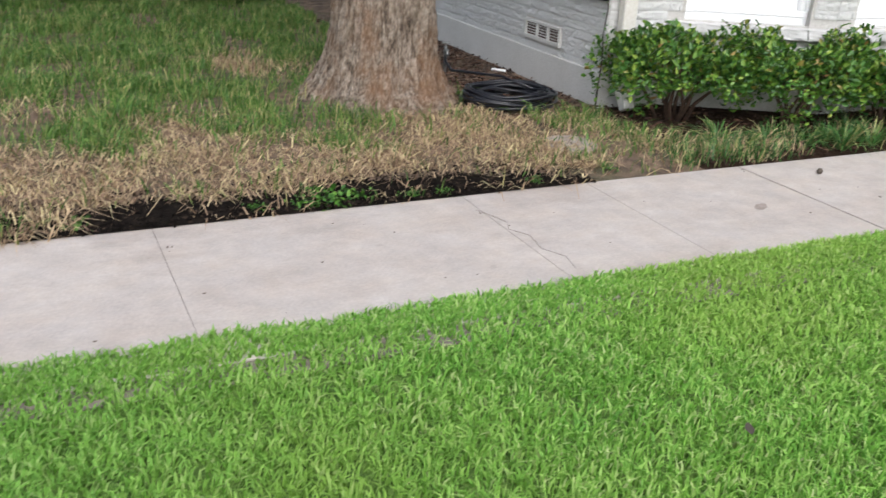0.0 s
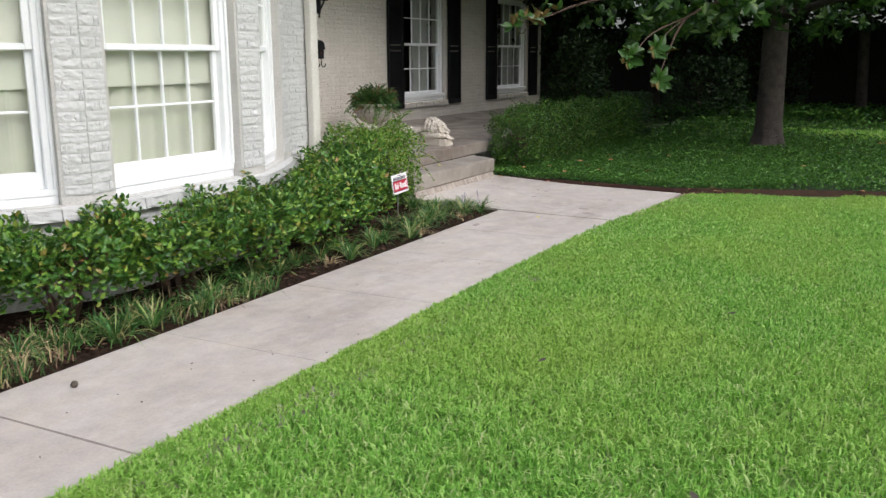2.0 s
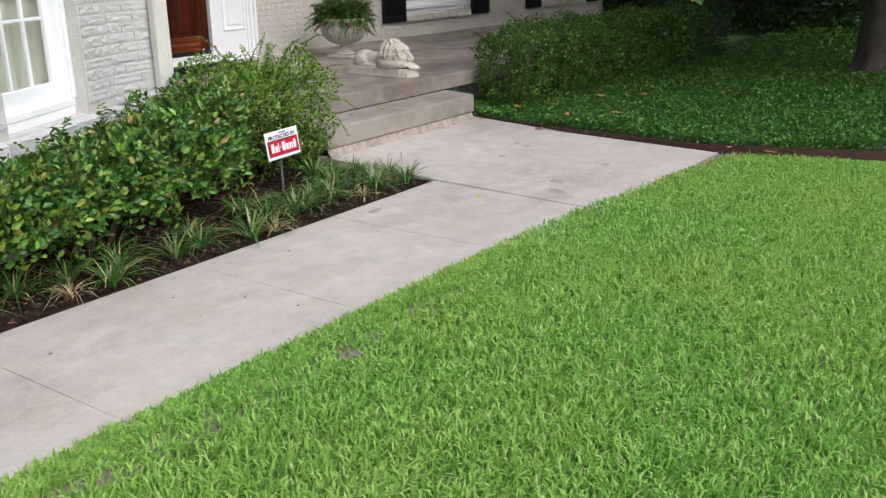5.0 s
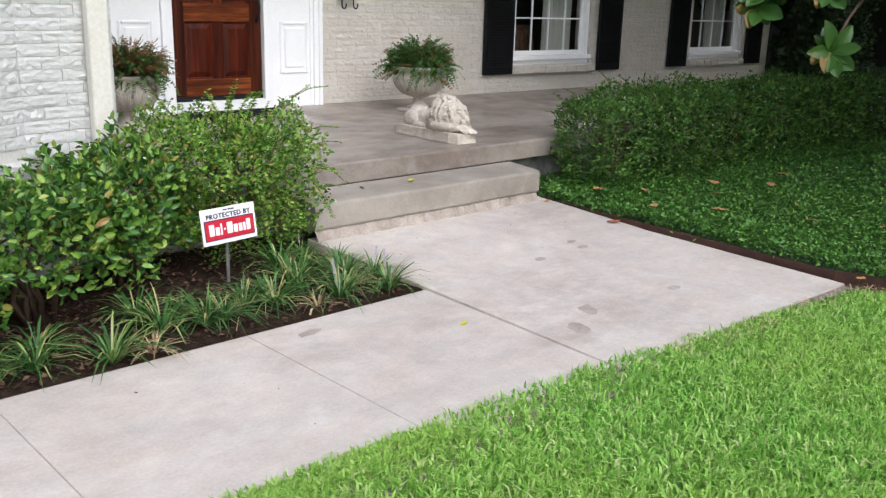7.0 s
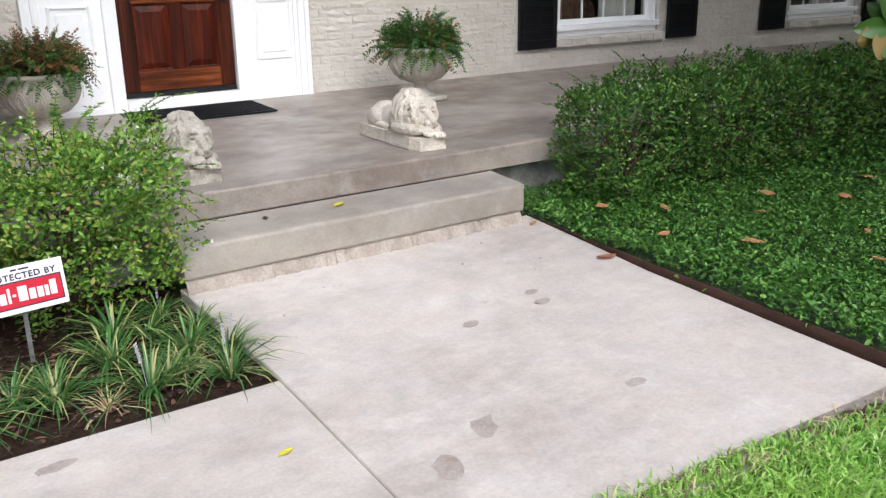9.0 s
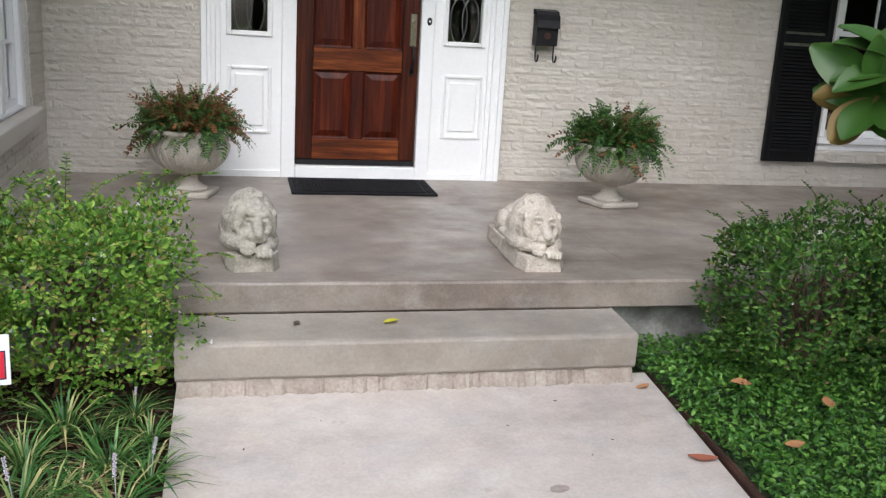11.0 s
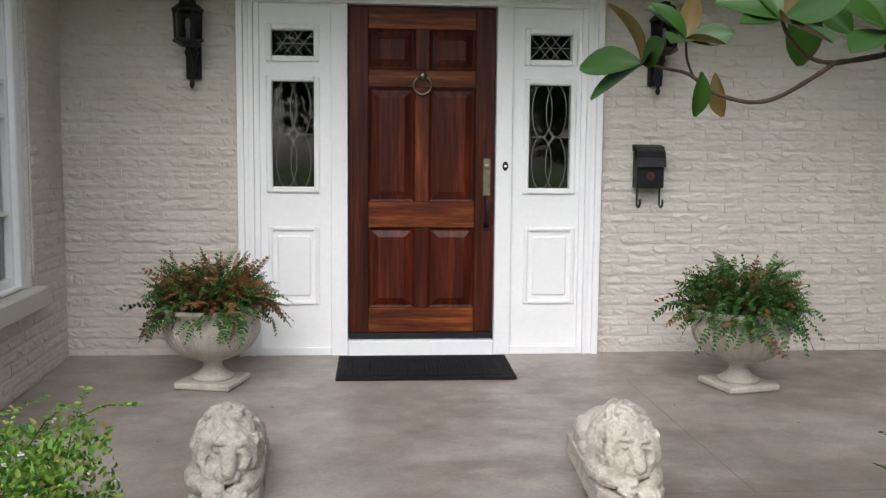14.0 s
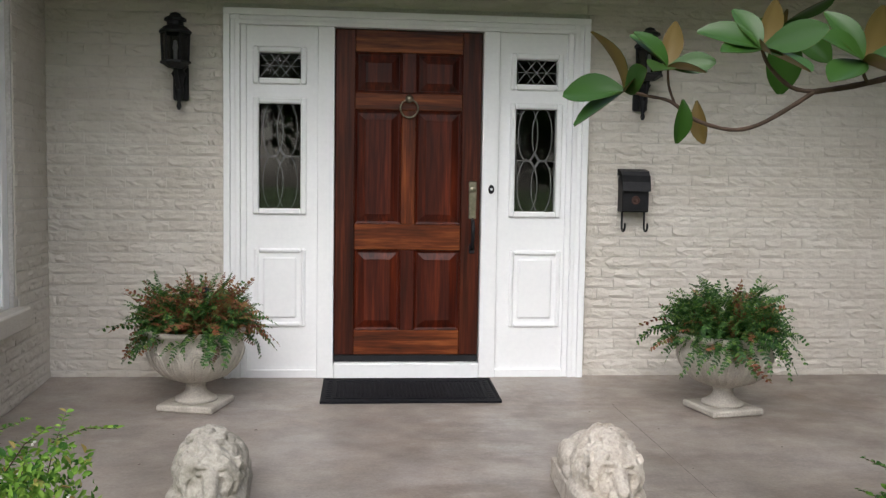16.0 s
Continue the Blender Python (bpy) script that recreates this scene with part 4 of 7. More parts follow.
part("base_board", boxes((-1.0, -0.566, 0.008, 0.029, ZF, 0.53), (0.566, 1.0, 0.008, 0.029, ZF, 0.53), bev=0.004), WHITE, surround)

door = thing("door_1", pose(0, 0.045, 0.59), "closed red-brown mahogany six-panel front door", "door", kind="structure")
DW, DH = 0.457, 2.066
for x0, x1 in ((-DW, -0.335), (0.335, DW)):
    part("stile", boxes((x0, x1, 0, 0.045, 0.03, DH), bev=0.003), DOORSTILE, door)
for z0, z1, nm in ((0.03, 0.185, "bottom_rail"), (0.70, 0.86, "lock_rail"), (1.575, 1.68, "rail"), (1.93, DH, "top_rail")):
    part(nm, boxes((-0.334, 0.334, 0.001, 0.045, z0, z1), bev=0.003), DOORRAIL, door)
for z0, z1 in ((0.186, 0.699), (0.861, 1.574), (1.681, 1.929)):
    part("muntin", boxes((-0.045, 0.045, 0.001, 0.045, z0, z1), bev=0.003), DOORMID if z0 > 0.8 and z1 < 1.6 else DOORWOOD, door)
    for sx in (-1, 1):
        x0, x1 = (-0.334, -0.046) if sx < 0 else (0.046, 0.334)
        bm = bmesh.new()
        rings = []
        for ins, y in ((0.0, 0.002), (0.005, 0.010), (0.013, 0.013), (0.017, 0.021), (0.021, 0.021), (0.060, 0.008), (0.063, 0.006)):
            rings.append([bm.verts.new((x, y, z)) for x, z in ((x0 + ins, z0 + ins), (x1 - ins, z0 + ins), (x1 - ins, z1 - ins), (x0 + ins, z1 - ins))])
        for a, b in zip(rings, rings[1:]):
            for k in range(4):
                bm.faces.new((a[k], a[(k + 1) % 4], b[(k + 1) % 4], b[k]))
        bm.faces.new(rings[-1])
        back = [bm.verts.new((v.co.x, 0.045, v.co.z)) for v in rings[0]]
        bm.faces.new(list(reversed(back)))
        for k in range(4):
            bm.faces.new((back[k], back[(k + 1) % 4], rings[0][(k + 1) % 4], rings[0][k]))
        bmesh.ops.recalc_face_normals(bm, faces=bm.faces)
        part("panel", bm, DOORWOOD, door)
part("door_sweep", boxes((-DW, DW, -0.012, 0.04, -0.012, 0.028), bev=0.003), IRON, door, "dark metal sweep along the bottom")
bm = bmesh.new()
ring = [(0.055 * math.sin(2 * math.pi * k / 32), -0.022 - 0.004 * math.cos(2 * math.pi * k / 32), 1.585 + 0.055 * math.cos(2 * math.pi * k / 32)) for k in range(33)]
tube(bm, ring, 0.0058, 8)
part("knocker_ring", bm, BRASS, door, "aged brass ring knocker", smooth=True)
bm = bmesh.new()
bmesh.ops.create_uvsphere(bm, u_segments=16, v_segments=10, radius=0.026, matrix=pose(0, -0.018, 1.645))
part("knocker_boss", bm, BRASS, door, smooth=True)
lockset = part("lock_plate", boxes((0.385, 0.435, -0.010, 0.002, 0.90, 1.14), bev=0.004), BRASS, door, "long aged brass lock plate")
bm = bmesh.new()
lathe(bm, [(0.018, 0), (0.018, 0.012), (0.008, 0.014)], 16)
bmesh.ops.transform(bm, matrix=pose(0.41, -0.010, 1.085, 90, 0, 0), verts=bm.verts)
part("lock_cylinder", bm, BRASS, lockset)
bm = bmesh.new()
tube(bm, [(0.41, -0.005, 0.90), (0.41, -0.045, 0.885), (0.41, -0.058, 0.84), (0.41, -0.052, 0.78), (0.41, -0.028, 0.735), (0.41, -0.006, 0.71)], [0.010, 0.011, 0.013, 0.012, 0.011, 0.014], 10)
part("pull_handle", bm, IRON, door, "dark cast metal pull handle", smooth=True)
part("lower_plate", boxes((0.392, 0.428, -0.008, 0.002, 0.68, 0.74), bev=0.004), IRON, door)

bell = thing("doorbell", pose(0.522, 0.0, 1.68), "small oval dark doorbell on the white post", "doorbell")
bm = bmesh.new()
lathe(bm, [(0.024, 0), (0.024, 0.006), (0.016, 0.011), (0.004, 0.012)], 20)
bmesh.ops.transform(bm, matrix=pose(0, 0, 0, 90, 0, 0) @ Matrix.Diagonal((0.75, 1.2, 1, 1)), verts=bm.verts)
part("plate", bm, IRON, bell)
bm = bmesh.new()
lathe(bm, [(0.008, 0.010), (0.008, 0.016), (0.003, 0.018)], 14)
bmesh.ops.transform(bm, matrix=pose(0, 0, 0, 90, 0, 0), verts=bm.verts)
part("button", bm, WHITE, bell, "pale push button")

vine = thing("climbing_vine", pose(-7.18, -2.60, 0), "thin dark vine climbing the corner of the wing", "vine")
bm = bmesh.new()
tube(bm, [(0.0, 0.0, -0.02), (-0.012, -0.015, 0.15), (-0.006, -0.02, 0.35), (-0.018, -0.012, 0.55), (-0.008, -0.02, 0.72), (-0.016, -0.018, 0.88)], [0.007, 0.006, 0.006, 0.005, 0.004, 0.003], 6)
part("stem", bm, BARK_DARK, vine, smooth=True)
vz = np.random.default_rng(4).uniform(0.03, 0.86, 46)
vp = np.stack([np.random.default_rng(5).normal(-0.012, 0.018, 46), np.random.default_rng(6).normal(-0.02, 0.018, 46), vz], 1)
tagged(child("leafage", leaves("leafage", vp, rand_dirs(46, -0.1), rand_dirs(46, 0.6), 0.026, 0.015, VINCA), vine), kind="stuff")


# ---- lawn and other ground plants ----
def clumps(region, density, per, spread):
    """Points in tufts inside a rectangle (x0, x1, y0, y1)."""
    x0, x1, y0, y1 = region
    n = int((x1 - x0) * (y1 - y0) * density)
    c = np.stack([rng.uniform(x0, x1, n), rng.uniform(y0, y1, n)], 1)
    p = np.repeat(c, per, 0)
    off = rng.normal(size=p.shape) * spread
    return p + off, off / spread


def edge_y(x):
    """The lawn's upper edge along the walk."""
    return np.interp(x, [-8.0, -4.0, -2.0, -1.2, 0.0, 0.8], [-5.275, -5.30, -5.34, -5.40, -5.56, -5.68])


def edge_x(y):
    """The lawn's edge along the steel edging."""
    return np.interp(y, [-14, -10.5, -8.4, -7.2, -6.0, -5.5], [3.1, 2.35, 1.72, 1.34, 0.92, 0.66])


def inside_lawn(p, extra=0.0):
    return (p[:, 1] < edge_y(p[:, 0]) + extra) & (p[:, 0] < edge_x(p[:, 1]))


P, O = [], []
for reg, den in (((-12.6, 1.0, -7.2, -5.25), 1050), ((-10.8, 2.4, -9.2, -7.2), 760), ((-9.0, 3.2, -13.5, -9.2), 300)):
    p, o = clumps(reg, den, 7, 0.022)
    P.append(p), O.append(o)
P, O = np.concatenate(P), np.concatenate(O)
keep = inside_lawn(P, rng.uniform(-0.03, 0.06, len(P)))
P, O = P[keep], O[keep]
n = len(P)
wave = np.array([noise.noise((x * 1.3, y * 1.3, 0)) for x, y in P[:, :2]])
lean = np.concatenate([O * 0.42 + rng.normal(size=(n, 2)) * 0.42, np.zeros((n, 1))], 1)
lawn = new("lawn", blades("lawn", np.concatenate([P, np.full((n, 1), -0.010)], 1), rng.uniform(0.034, 0.058, n) * (1 + 0.2 * wave), lean, rng.uniform(0.0065, 0.0105, n), GRASS))
tagged(lawn, "bright green mown lawn of broad-bladed grass", "lawn", kind="stuff")
# ragged fringe of blades that hangs over the edge of the walk
before_fringe = rng.bit_generator.state
n = 20000
x = rng.uniform(-12.6, -2.2, n)
over = np.interp(x, [-10, -7, -2.2], [0.085, 0.06, 0.025]) * (0.8 + 0.5 * np.array([noise.noise((a * 3.1, 4.0, 0)) for a in x]))
P = np.stack([x, edge_y(x) - 0.12 + rng.uniform(0.0, 1.0, n) * (0.12 + over), np.full(n, -0.008)], 1)
fringe = new("lawn_fringe", blades("lawn_fringe", P, rng.uniform(0.032, 0.056, n), np.concatenate([rng.normal(size=(n, 2)) * 0.5, np.zeros((n, 1))], 1), rng.uniform(0.0065, 0.0105, n), GRASS))
tagged(fringe, "ragged green grass blades overhanging the concrete walk", "lawn", kind="stuff")
rng.bit_generator.state = before_fringe

# far strip of lawn beyond the groundcover
def far_edge(y):
    """The near edge of the far lawn."""
    return np.interp(y, [-15, -8.53, -7.64, -6.14, -5.5], [5.6, 7.83, 8.19, 8.87, 9.9])


p, o = clumps((6.2, 10.0, -15, -5.5), 90, 7, 0.05)
k = p[:, 0] > far_edge(p[:, 1])
p, o = p[k], o[k]
n = len(p)
far_lawn = new("far_lawn", blades("far_lawn", np.concatenate([p, np.full((n, 1), 0.04)], 1), rng.uniform(0.08, 0.13, n), np.concatenate([o * 0.3, np.zeros((n, 1))], 1), 0.02, GRASS))
tagged(far_lawn, "strip of sunlit green lawn beyond the groundcover", "lawn", kind="stuff")


# rough grass round the old tree: green behind, straw in front, bare soil along the walk
def patch_noise(p, s, seed):
    return np.array([noise.noise((x * s, y * s, seed)) for x, y in p[:, :2]])


p, o = clumps((-13.6, -6.9, -4.13, 3.4), 200, 11, 0.045)
dist_walk = p[:, 1] + 4.13
trunk_c = np.array([-8.62, -2.0])
near_trunk = np.hypot(*(p - trunk_c).T)
bare = (dist_walk < 0.34 + 0.27 * patch_noise(p, 1.7, 3.0)) & (rng.random(len(p)) < 0.84) & (p[:, 0] > -10.9)
by_wall = (p[:, 0] > -8.05) & (p[:, 1] > -2.75)
thin = patch_noise(p, 2.2, 14.0) < -0.05
k = ~bare & (near_trunk > 0.55) & ~by_wall & (p[:, 1] > -4.14) & ~(thin & (rng.random(len(p)) < 0.75)) & ((p[:, 0] < -7.3) | (p[:, 1] < -3.45))
p, o, dist_walk = p[k], o[k], dist_walk[k]
green = (dist_walk - 1.35 + 0.42 * (p[:, 0] + 10.6) * -1 + 3.4 * patch_noise(p, 0.8, 9.0) + 1.4 * patch_noise(p, 2.6, 19.0) + rng.normal(size=len(p)) * 0.35) > 0
green |= rng.random(len(p)) < 0.10
green |= (p[:, 0] > -7.9) & (rng.random(len(p)) < 0.4)
for name, sel, material, hts, lab in (("long_grass", green, WILD, (0.06, 0.15), "patchy long green grass under the old tree"), ("straw_grass", ~green, STRAW, (0.03, 0.105), "dry straw-coloured dead grass beside the walk")):
    q, qo = p[sel], o[sel]
    m_ = len(q)
    ln = np.concatenate([qo * 0.35 + rng.normal(size=(m_, 2)) * (0.5 if name == "long_grass" else 1.5), np.zeros((m_, 1))], 1)
    ob = new(name, blades(name, np.concatenate([q, np.full((m_, 1), 0.0)], 1), rng.uniform(*hts, m_) * (1 + 0.5 * patch_noise(q, 3.0, 7.0)), ln, rng.uniform(0.005, 0.010, m_), material))
    tagged(ob, lab, "grass", kind="stuff")
p, o = clumps((-13.0, -8.0, -4.1, -2.7), 420, 3, 0.05)
k = (patch_noise(p, 1.7, 3.0) * 0.25 + 0.33 < p[:, 1] + 4.13)
p = p[k]
m_ = len(p)
ln = np.concatenate([rng.normal(size=(m_, 2)) * 1.6, np.zeros((m_, 1))], 1)
ob = new("straw_litter", blades("straw_litter", np.concatenate([p, rng.uniform(0.005, 0.02, (m_, 1))], 1), rng.uniform(0.02, 0.05, m_), ln, 0.006, STRAW))
tagged(ob, "flattened dead straw litter on bare ground", "grass", kind="stuff")

# worn brown gap between the landing and the lawn
V, F = [], []
for i in range(41):
    x = -1.3 + 2.2 * i / 40
    f = i / 40
    w = 0.03 + 0.16 * f ** 2.2 + 0.03 * noise.noise((x * 5, 2, 2))
    y = -5.435 - 0.09 * max(0, (x + 1.22) / 2.04)
    V += [(x, y - 0.004, -0.010), (x, y - w * 0.5, -0.004 + 0.010 * noise.noise((x * 9, 1, 1))), (x, y - w - 0.02, -0.0105)]
for i in range(40):
    for j in range(2):
        a = i * 3 + j
        F.append((a, a + 3, a + 4, a + 1))
tagged(new("soil_gap", mesh_of("soil_gap", V, F, DAMPSOIL)), "worn brown earth between the landing and the lawn", "soil", kind="structure")
m_ = 300
px = rng.uniform(-0.9, 0.95, m_)
p = np.stack([px, -5.45 - 0.044 * (px + 1.2) - rng.random(m_) * (0.06 + 0.10 * (px + 0.9)), np.full(m_, -0.008)], 1)
ln = np.concatenate([rng.normal(size=(m_, 2)) * 1.1, np.zeros((m_, 1))], 1)
tagged(new("edge_straw", blades("edge_straw", p, rng.uniform(0.02, 0.06, m_), ln, 0.005, STRAW)), "dry grass stalks on the worn lawn edge", "grass", kind="stuff")

# bare black soil strip along the walk and the bark mulch by the house
V, F = [], []
N = 60
for i in range(N + 1):
    x = -11.6 + 3.4 * i / N
    w = max(0.02, (0.35 + 0.26 * noise.noise((x * 1.7, 0.3, 5.0)) + 0.12 * noise.noise((x * 7.0, 1.3, 5.0))) * min(1, i / 5, (N - i) / 5))
    V += [(x, -4.115, 0.004), (x, -4.115 + w * 0.6, 0.014 + 0.012 * noise.noise((x * 6, 1, 1))), (x, -4.115 + w, 0.004)]
for i in range(N):
    for j in range(2):
        a = i * 3 + j
        F.append((a, a + 3, a + 4, a + 1))
tagged(new("soil_strip", mesh_of("soil_strip", V, F, SOIL)), "strip of bare black soil along the walk", "soil", kind="structure")


def chips(name, pts, size, material, label, flat=0.5):
    n = len(pts)
    d = rng.normal(size=(n, 3)) * np.array([1, 1, 0.25])
    u = np.array([0, 0, 1.0]) + rng.normal(size=(n, 3)) * flat
    ob = new(name, leaves(name, pts, d, u, rng.uniform(0.5, 1.3, n) * size, rng.uniform(0.25, 0.6, n) * size, material, 0.15, 0.05))
    return tagged(ob, label, "mulch", kind="stuff")


MULCHCHIP = leafy("mulch_chip", [(0.0, (0.02, 0.012, 0.009)), (0.6, (0.075, 0.036, 0.022)), (1.0, (0.17, 0.09, 0.055))], 0.9, 0.0)
n = 5000
q = np.stack([rng.uniform(-8.1, -7.22, n), rng.uniform(-2.75, 1.5, n), rng.uniform(0.0, 0.03, n)], 1)
n = 5500
q2 = np.stack([rng.uniform(-7.3, -1.16, n), rng.uniform(-4.06, -2.62, n), rng.uniform(0.0, 0.025, n)], 1)
q2 = q2[(q2[:, 1] < -3.16) | (q2[:, 0] < -6.4) | (q2[:, 0] > -2.9)]
chips("bark_mulch", np.concatenate([q, q2]), 0.038, MULCHCHIP, "dark red-brown bark mulch under the shrubs")

SOILCHIP = leafy("soil_crumb", [(0.0, (0.006, 0.005, 0.005)), (0.8, (0.02, 0.016, 0.013)), (1.0, (0.10, 0.07, 0.05))], 1.0, 0.0, spec=0.05)
n = 3200
q = np.stack([rng.uniform(-11.6, -8.2, n), -4.11 + rng.random(n) ** 1.4 * 0.5, rng.uniform(0.004, 0.025, n)], 1)
chips("soil_crumbs", q, 0.028, SOILCHIP, "loose black soil crumbs along the walk", 0.9)

# steel edging
edging = thing("garden_edging", pose(0, 0, 0), "rusty brown steel edging between groundcover and lawn", "edging")
line = [(1.075, -2.95), (0.955, -4.2), (0.86, -5.45), (0.93, -5.75), (1.03, -6.05), (1.43, -7.2), (1.81, -8.4), (2.44, -10.5), (3.2, -13.9)]
for k, ((x0, y0), (x1, y1)) in enumerate(zip(line, line[1:])):
    d = Vector((x1 - x0, y1 - y0, 0))
    bm = boxes((0, d.length, -0.004, 0.004, -0.1, 0.05 if k < 2 else 0.06))
    bmesh.ops.transform(bm, matrix=pose(x0, y0, 0, 0, 0, math.degrees(math.atan2(d.y, d.x))), verts=bm.verts)
    part("strip", bm, STEEL, edging)

# groundcover
def cover(region, density, size, h):
    x0, x1, y0, y1 = region
    n = int((x1 - x0) * (y1 - y0) * density)
    q = np.stack([rng.uniform(x0, x1, n), rng.uniform(y0, y1, n), np.zeros(n)], 1)
    bound = np.interp(q[:, 1], [-14, -10.5, -8.4, -7.2, -6.05, -5.75, -5.45, -4.2, -2.95, -2.6], [3.2, 2.44, 1.81, 1.43, 1.03, 0.93, 0.86, 0.955, 1.06, 1.03])
    q = q[q[:, 0] > bound - 0.03 + 0.05 * rng.random(len(q)) + 0.03 * np.array([noise.noise((y * 2.7, 1.0, 4.0)) for y in q[:, 1]])]
    bump_ = np.array([noise.noise((x * 2.2, y * 2.2, 2)) for x, y in q[:, :2]])
    q[:, 2] = 0.03 + (rng.random(len(q)) ** 0.6) * (h * (1 + 0.45 * bump_))
    return q, np.full(len(q), size)


A = [cover((0.85, 3.2, -6.6, -2.65), 4600, 0.028, 0.10), cover((3.2, 7.5, -6.6, -2.9), 1500, 0.036, 0.11), cover((1.0, 7.5, -11, -6.6), 1200, 0.038, 0.11),
     cover((7.5, 12.3, -14, -3.2), 300, 0.06, 0.12), cover((12.3, 17, -15, 3), 120, 0.11, 0.25)]
q = np.concatenate([a[0] for a in A])
s = np.concatenate([a[1] for a in A]) * rng.uniform(0.7, 1.3, len(q))
k = ~((q[:, 0] > far_edge(q[:, 1])) & (q[:, 0] < 10.0) & (q[:, 1] < -5.5))
q, s = q[k], s[k]
d = rand_dirs(len(q), 0.25)
u = np.array([0, 0, 1.0]) + rng.normal(size=(len(q), 3)) * 0.45
tagged(new("groundcover", leaves("groundcover", q, d, u, s, s * 0.55, VINCA)), "dense dark green evergreen groundcover", "groundcover", kind="stuff")


# ---- shrubs ----
def foliage_points(n, half, centre, rough=0.12, seed=0.0, depth=0.16):
    """Points and outward directions on the uneven skin of a rounded box."""
    hx, hy, hz = half
    areas = np.array([hy * hz, hy * hz, hx * hz, hx * hz, hx * hy * 1.15, hx * hy * 0.35])
    side = rng.choice(6, n, p=areas / areas.sum())
    q = rng.uniform(-1, 1, (n, 3))
    axis = side // 2
    sign = np.where(side % 2 == 0, 1.0, -1.0)
    sign = np.where(side == 4, 1.0, np.where(side == 5, -1.0, sign))
    q[np.arange(n), axis] = sign
    r = np.power(np.sum(np.abs(q) ** 5, 1, keepdims=True), 0.2)
    q = q / r
    nrm = unit(np.sign(q) * np.abs(q) ** 3 / np.array([hx, hy, hz]))
    p = q * np.array([hx, hy, hz])
    c = p + np.array(centre)
    lump = np.array([noise.noise((x * 4 + seed, y * 4, z * 4)) + 0.6 * noise.noise((x * 9 + seed, y * 9, z * 9)) for x, y, z in c])
    inn = rng.random(n) ** 1.7 * depth
    p = p + nrm * (lump[:, None] * rough - inn[:, None])
    return p + np.array(centre), nrm


def shrub(name, m, half, z0, n, leaf, material, label, category, group, rough=0.07, seed=0.0, stems=5, up=0.45, shoots=0, bloom=0, shoot_len=0.25):
    """A clipped shrub: bare stems below and a skin of leaves. m: its base; half: its half sizes."""
    ob = thing(name, m, label, category, group)
    cz = z0 + half[2]
    pts, nrm = foliage_points(n, half, (0, 0, cz), rough, seed)
    d = unit(nrm * 0.7 + rand_dirs(n, up) * 0.9)
    u = nrm + rand_dirs(n, 0.7) * 0.7
    s = leaf * rng.uniform(0.65, 1.3, n)
    child("foliage", leaves("foliage", pts, d, u, s, s * 0.52, material), ob)
    for k in range(stems):
        bm = bmesh.new()
        a, r = rng.uniform(0, 6.28), rng.uniform(0.02, 0.12)
        bx, by = math.cos(a) * r * half[0] * 2, math.sin(a) * r * half[1] * 2
        pts_ = [(bx, by, -0.02)]
        for j in range(1, 5):
            f = j / 4
            pts_.append((bx * (1 + 2.2 * f) + rng.normal() * 0.03, by * (1 + 2.0 * f) + rng.normal() * 0.03, (cz + half[2] * 0.5) * f))
        tube(bm, pts_, [0.016, 0.014, 0.011, 0.008, 0.004], 6)
        for j in range(3):
            p0 = Vector(pts_[2]).lerp(Vector(pts_[3]), rng.random())
            tube(bm, [p0, p0 + Vector((rng.uniform(-0.35, 0.35) * half[0], rng.uniform(-0.35, 0.35) * half[1], rng.uniform(0.1, 0.5) * half[2]))], [0.007, 0.003], 5)
        part("stem", bm, TWIG, ob, smooth=True)
    if shoots:
        bm = bmesh.new()
        LP, LD, LU, LS = [], [], [], []
        for k in range(shoots):
            i = rng.integers(n)
            if nrm[i, 2] < -0.1:
                continue
            L = shoot_len * rng.uniform(0.5, 1.2)
            dr = unit(nrm[i] * 0.7 + rand_dirs(1, 0.1)[0] * 0.6)
            a = pts[i]
            b = a + dr * L * 0.55
            c = b + unit(dr + np.array([0, 0, -0.35])) * L * 0.45
            tube(bm, [a, b, c], [0.0025, 0.002, 0.001], 4)
            for t in np.linspace(0.1, 1.0, max(4, int(L / 0.018))):
                pt = a + (b - a) * min(1, t / 0.55) + (c - b) * max(0, (t - 0.55) / 0.45)
                for sgn in (1, -1):
                    sd = unit(np.cross(dr, [0.1, 0.2, 1.0])) * sgn
                    LP.append(pt), LD.append(sd + dr * 0.5 + rng.normal(size=3) * 0.2), LU.append(np.array([0, 0, 1.0]) + rng.normal(size=3) * 0.4), LS.append(leaf * rng.uniform(0.6, 1.05))
        LS = np.array(LS)
        tagged(part("shoot_wood", bm, TWIG, ob), kind="stuff")
        child("shoot_foliage", leaves("shoot_foliage", np.array(LP), np.array(LD), np.array(LU), LS, LS * 0.55, material), ob)
    if bloom:
        i = rng.integers(0, n, bloom)
        i = i[nrm[i, 2] > -0.2]
        LP, LD = [], []
        for j in i:
            for a in range(5):
                LP.append(pts[j] + nrm[j] * 0.035)
                LD.append(nrm[j] * 0.4 + rng.normal(size=3))
        child("blossom", leaves("blossom", np.array(LP), np.array(LD), np.array(LD)[:, [1, 2, 0]], 0.011, 0.009, BLOSSOM), ob, label="tiny white blossoms")
    return ob


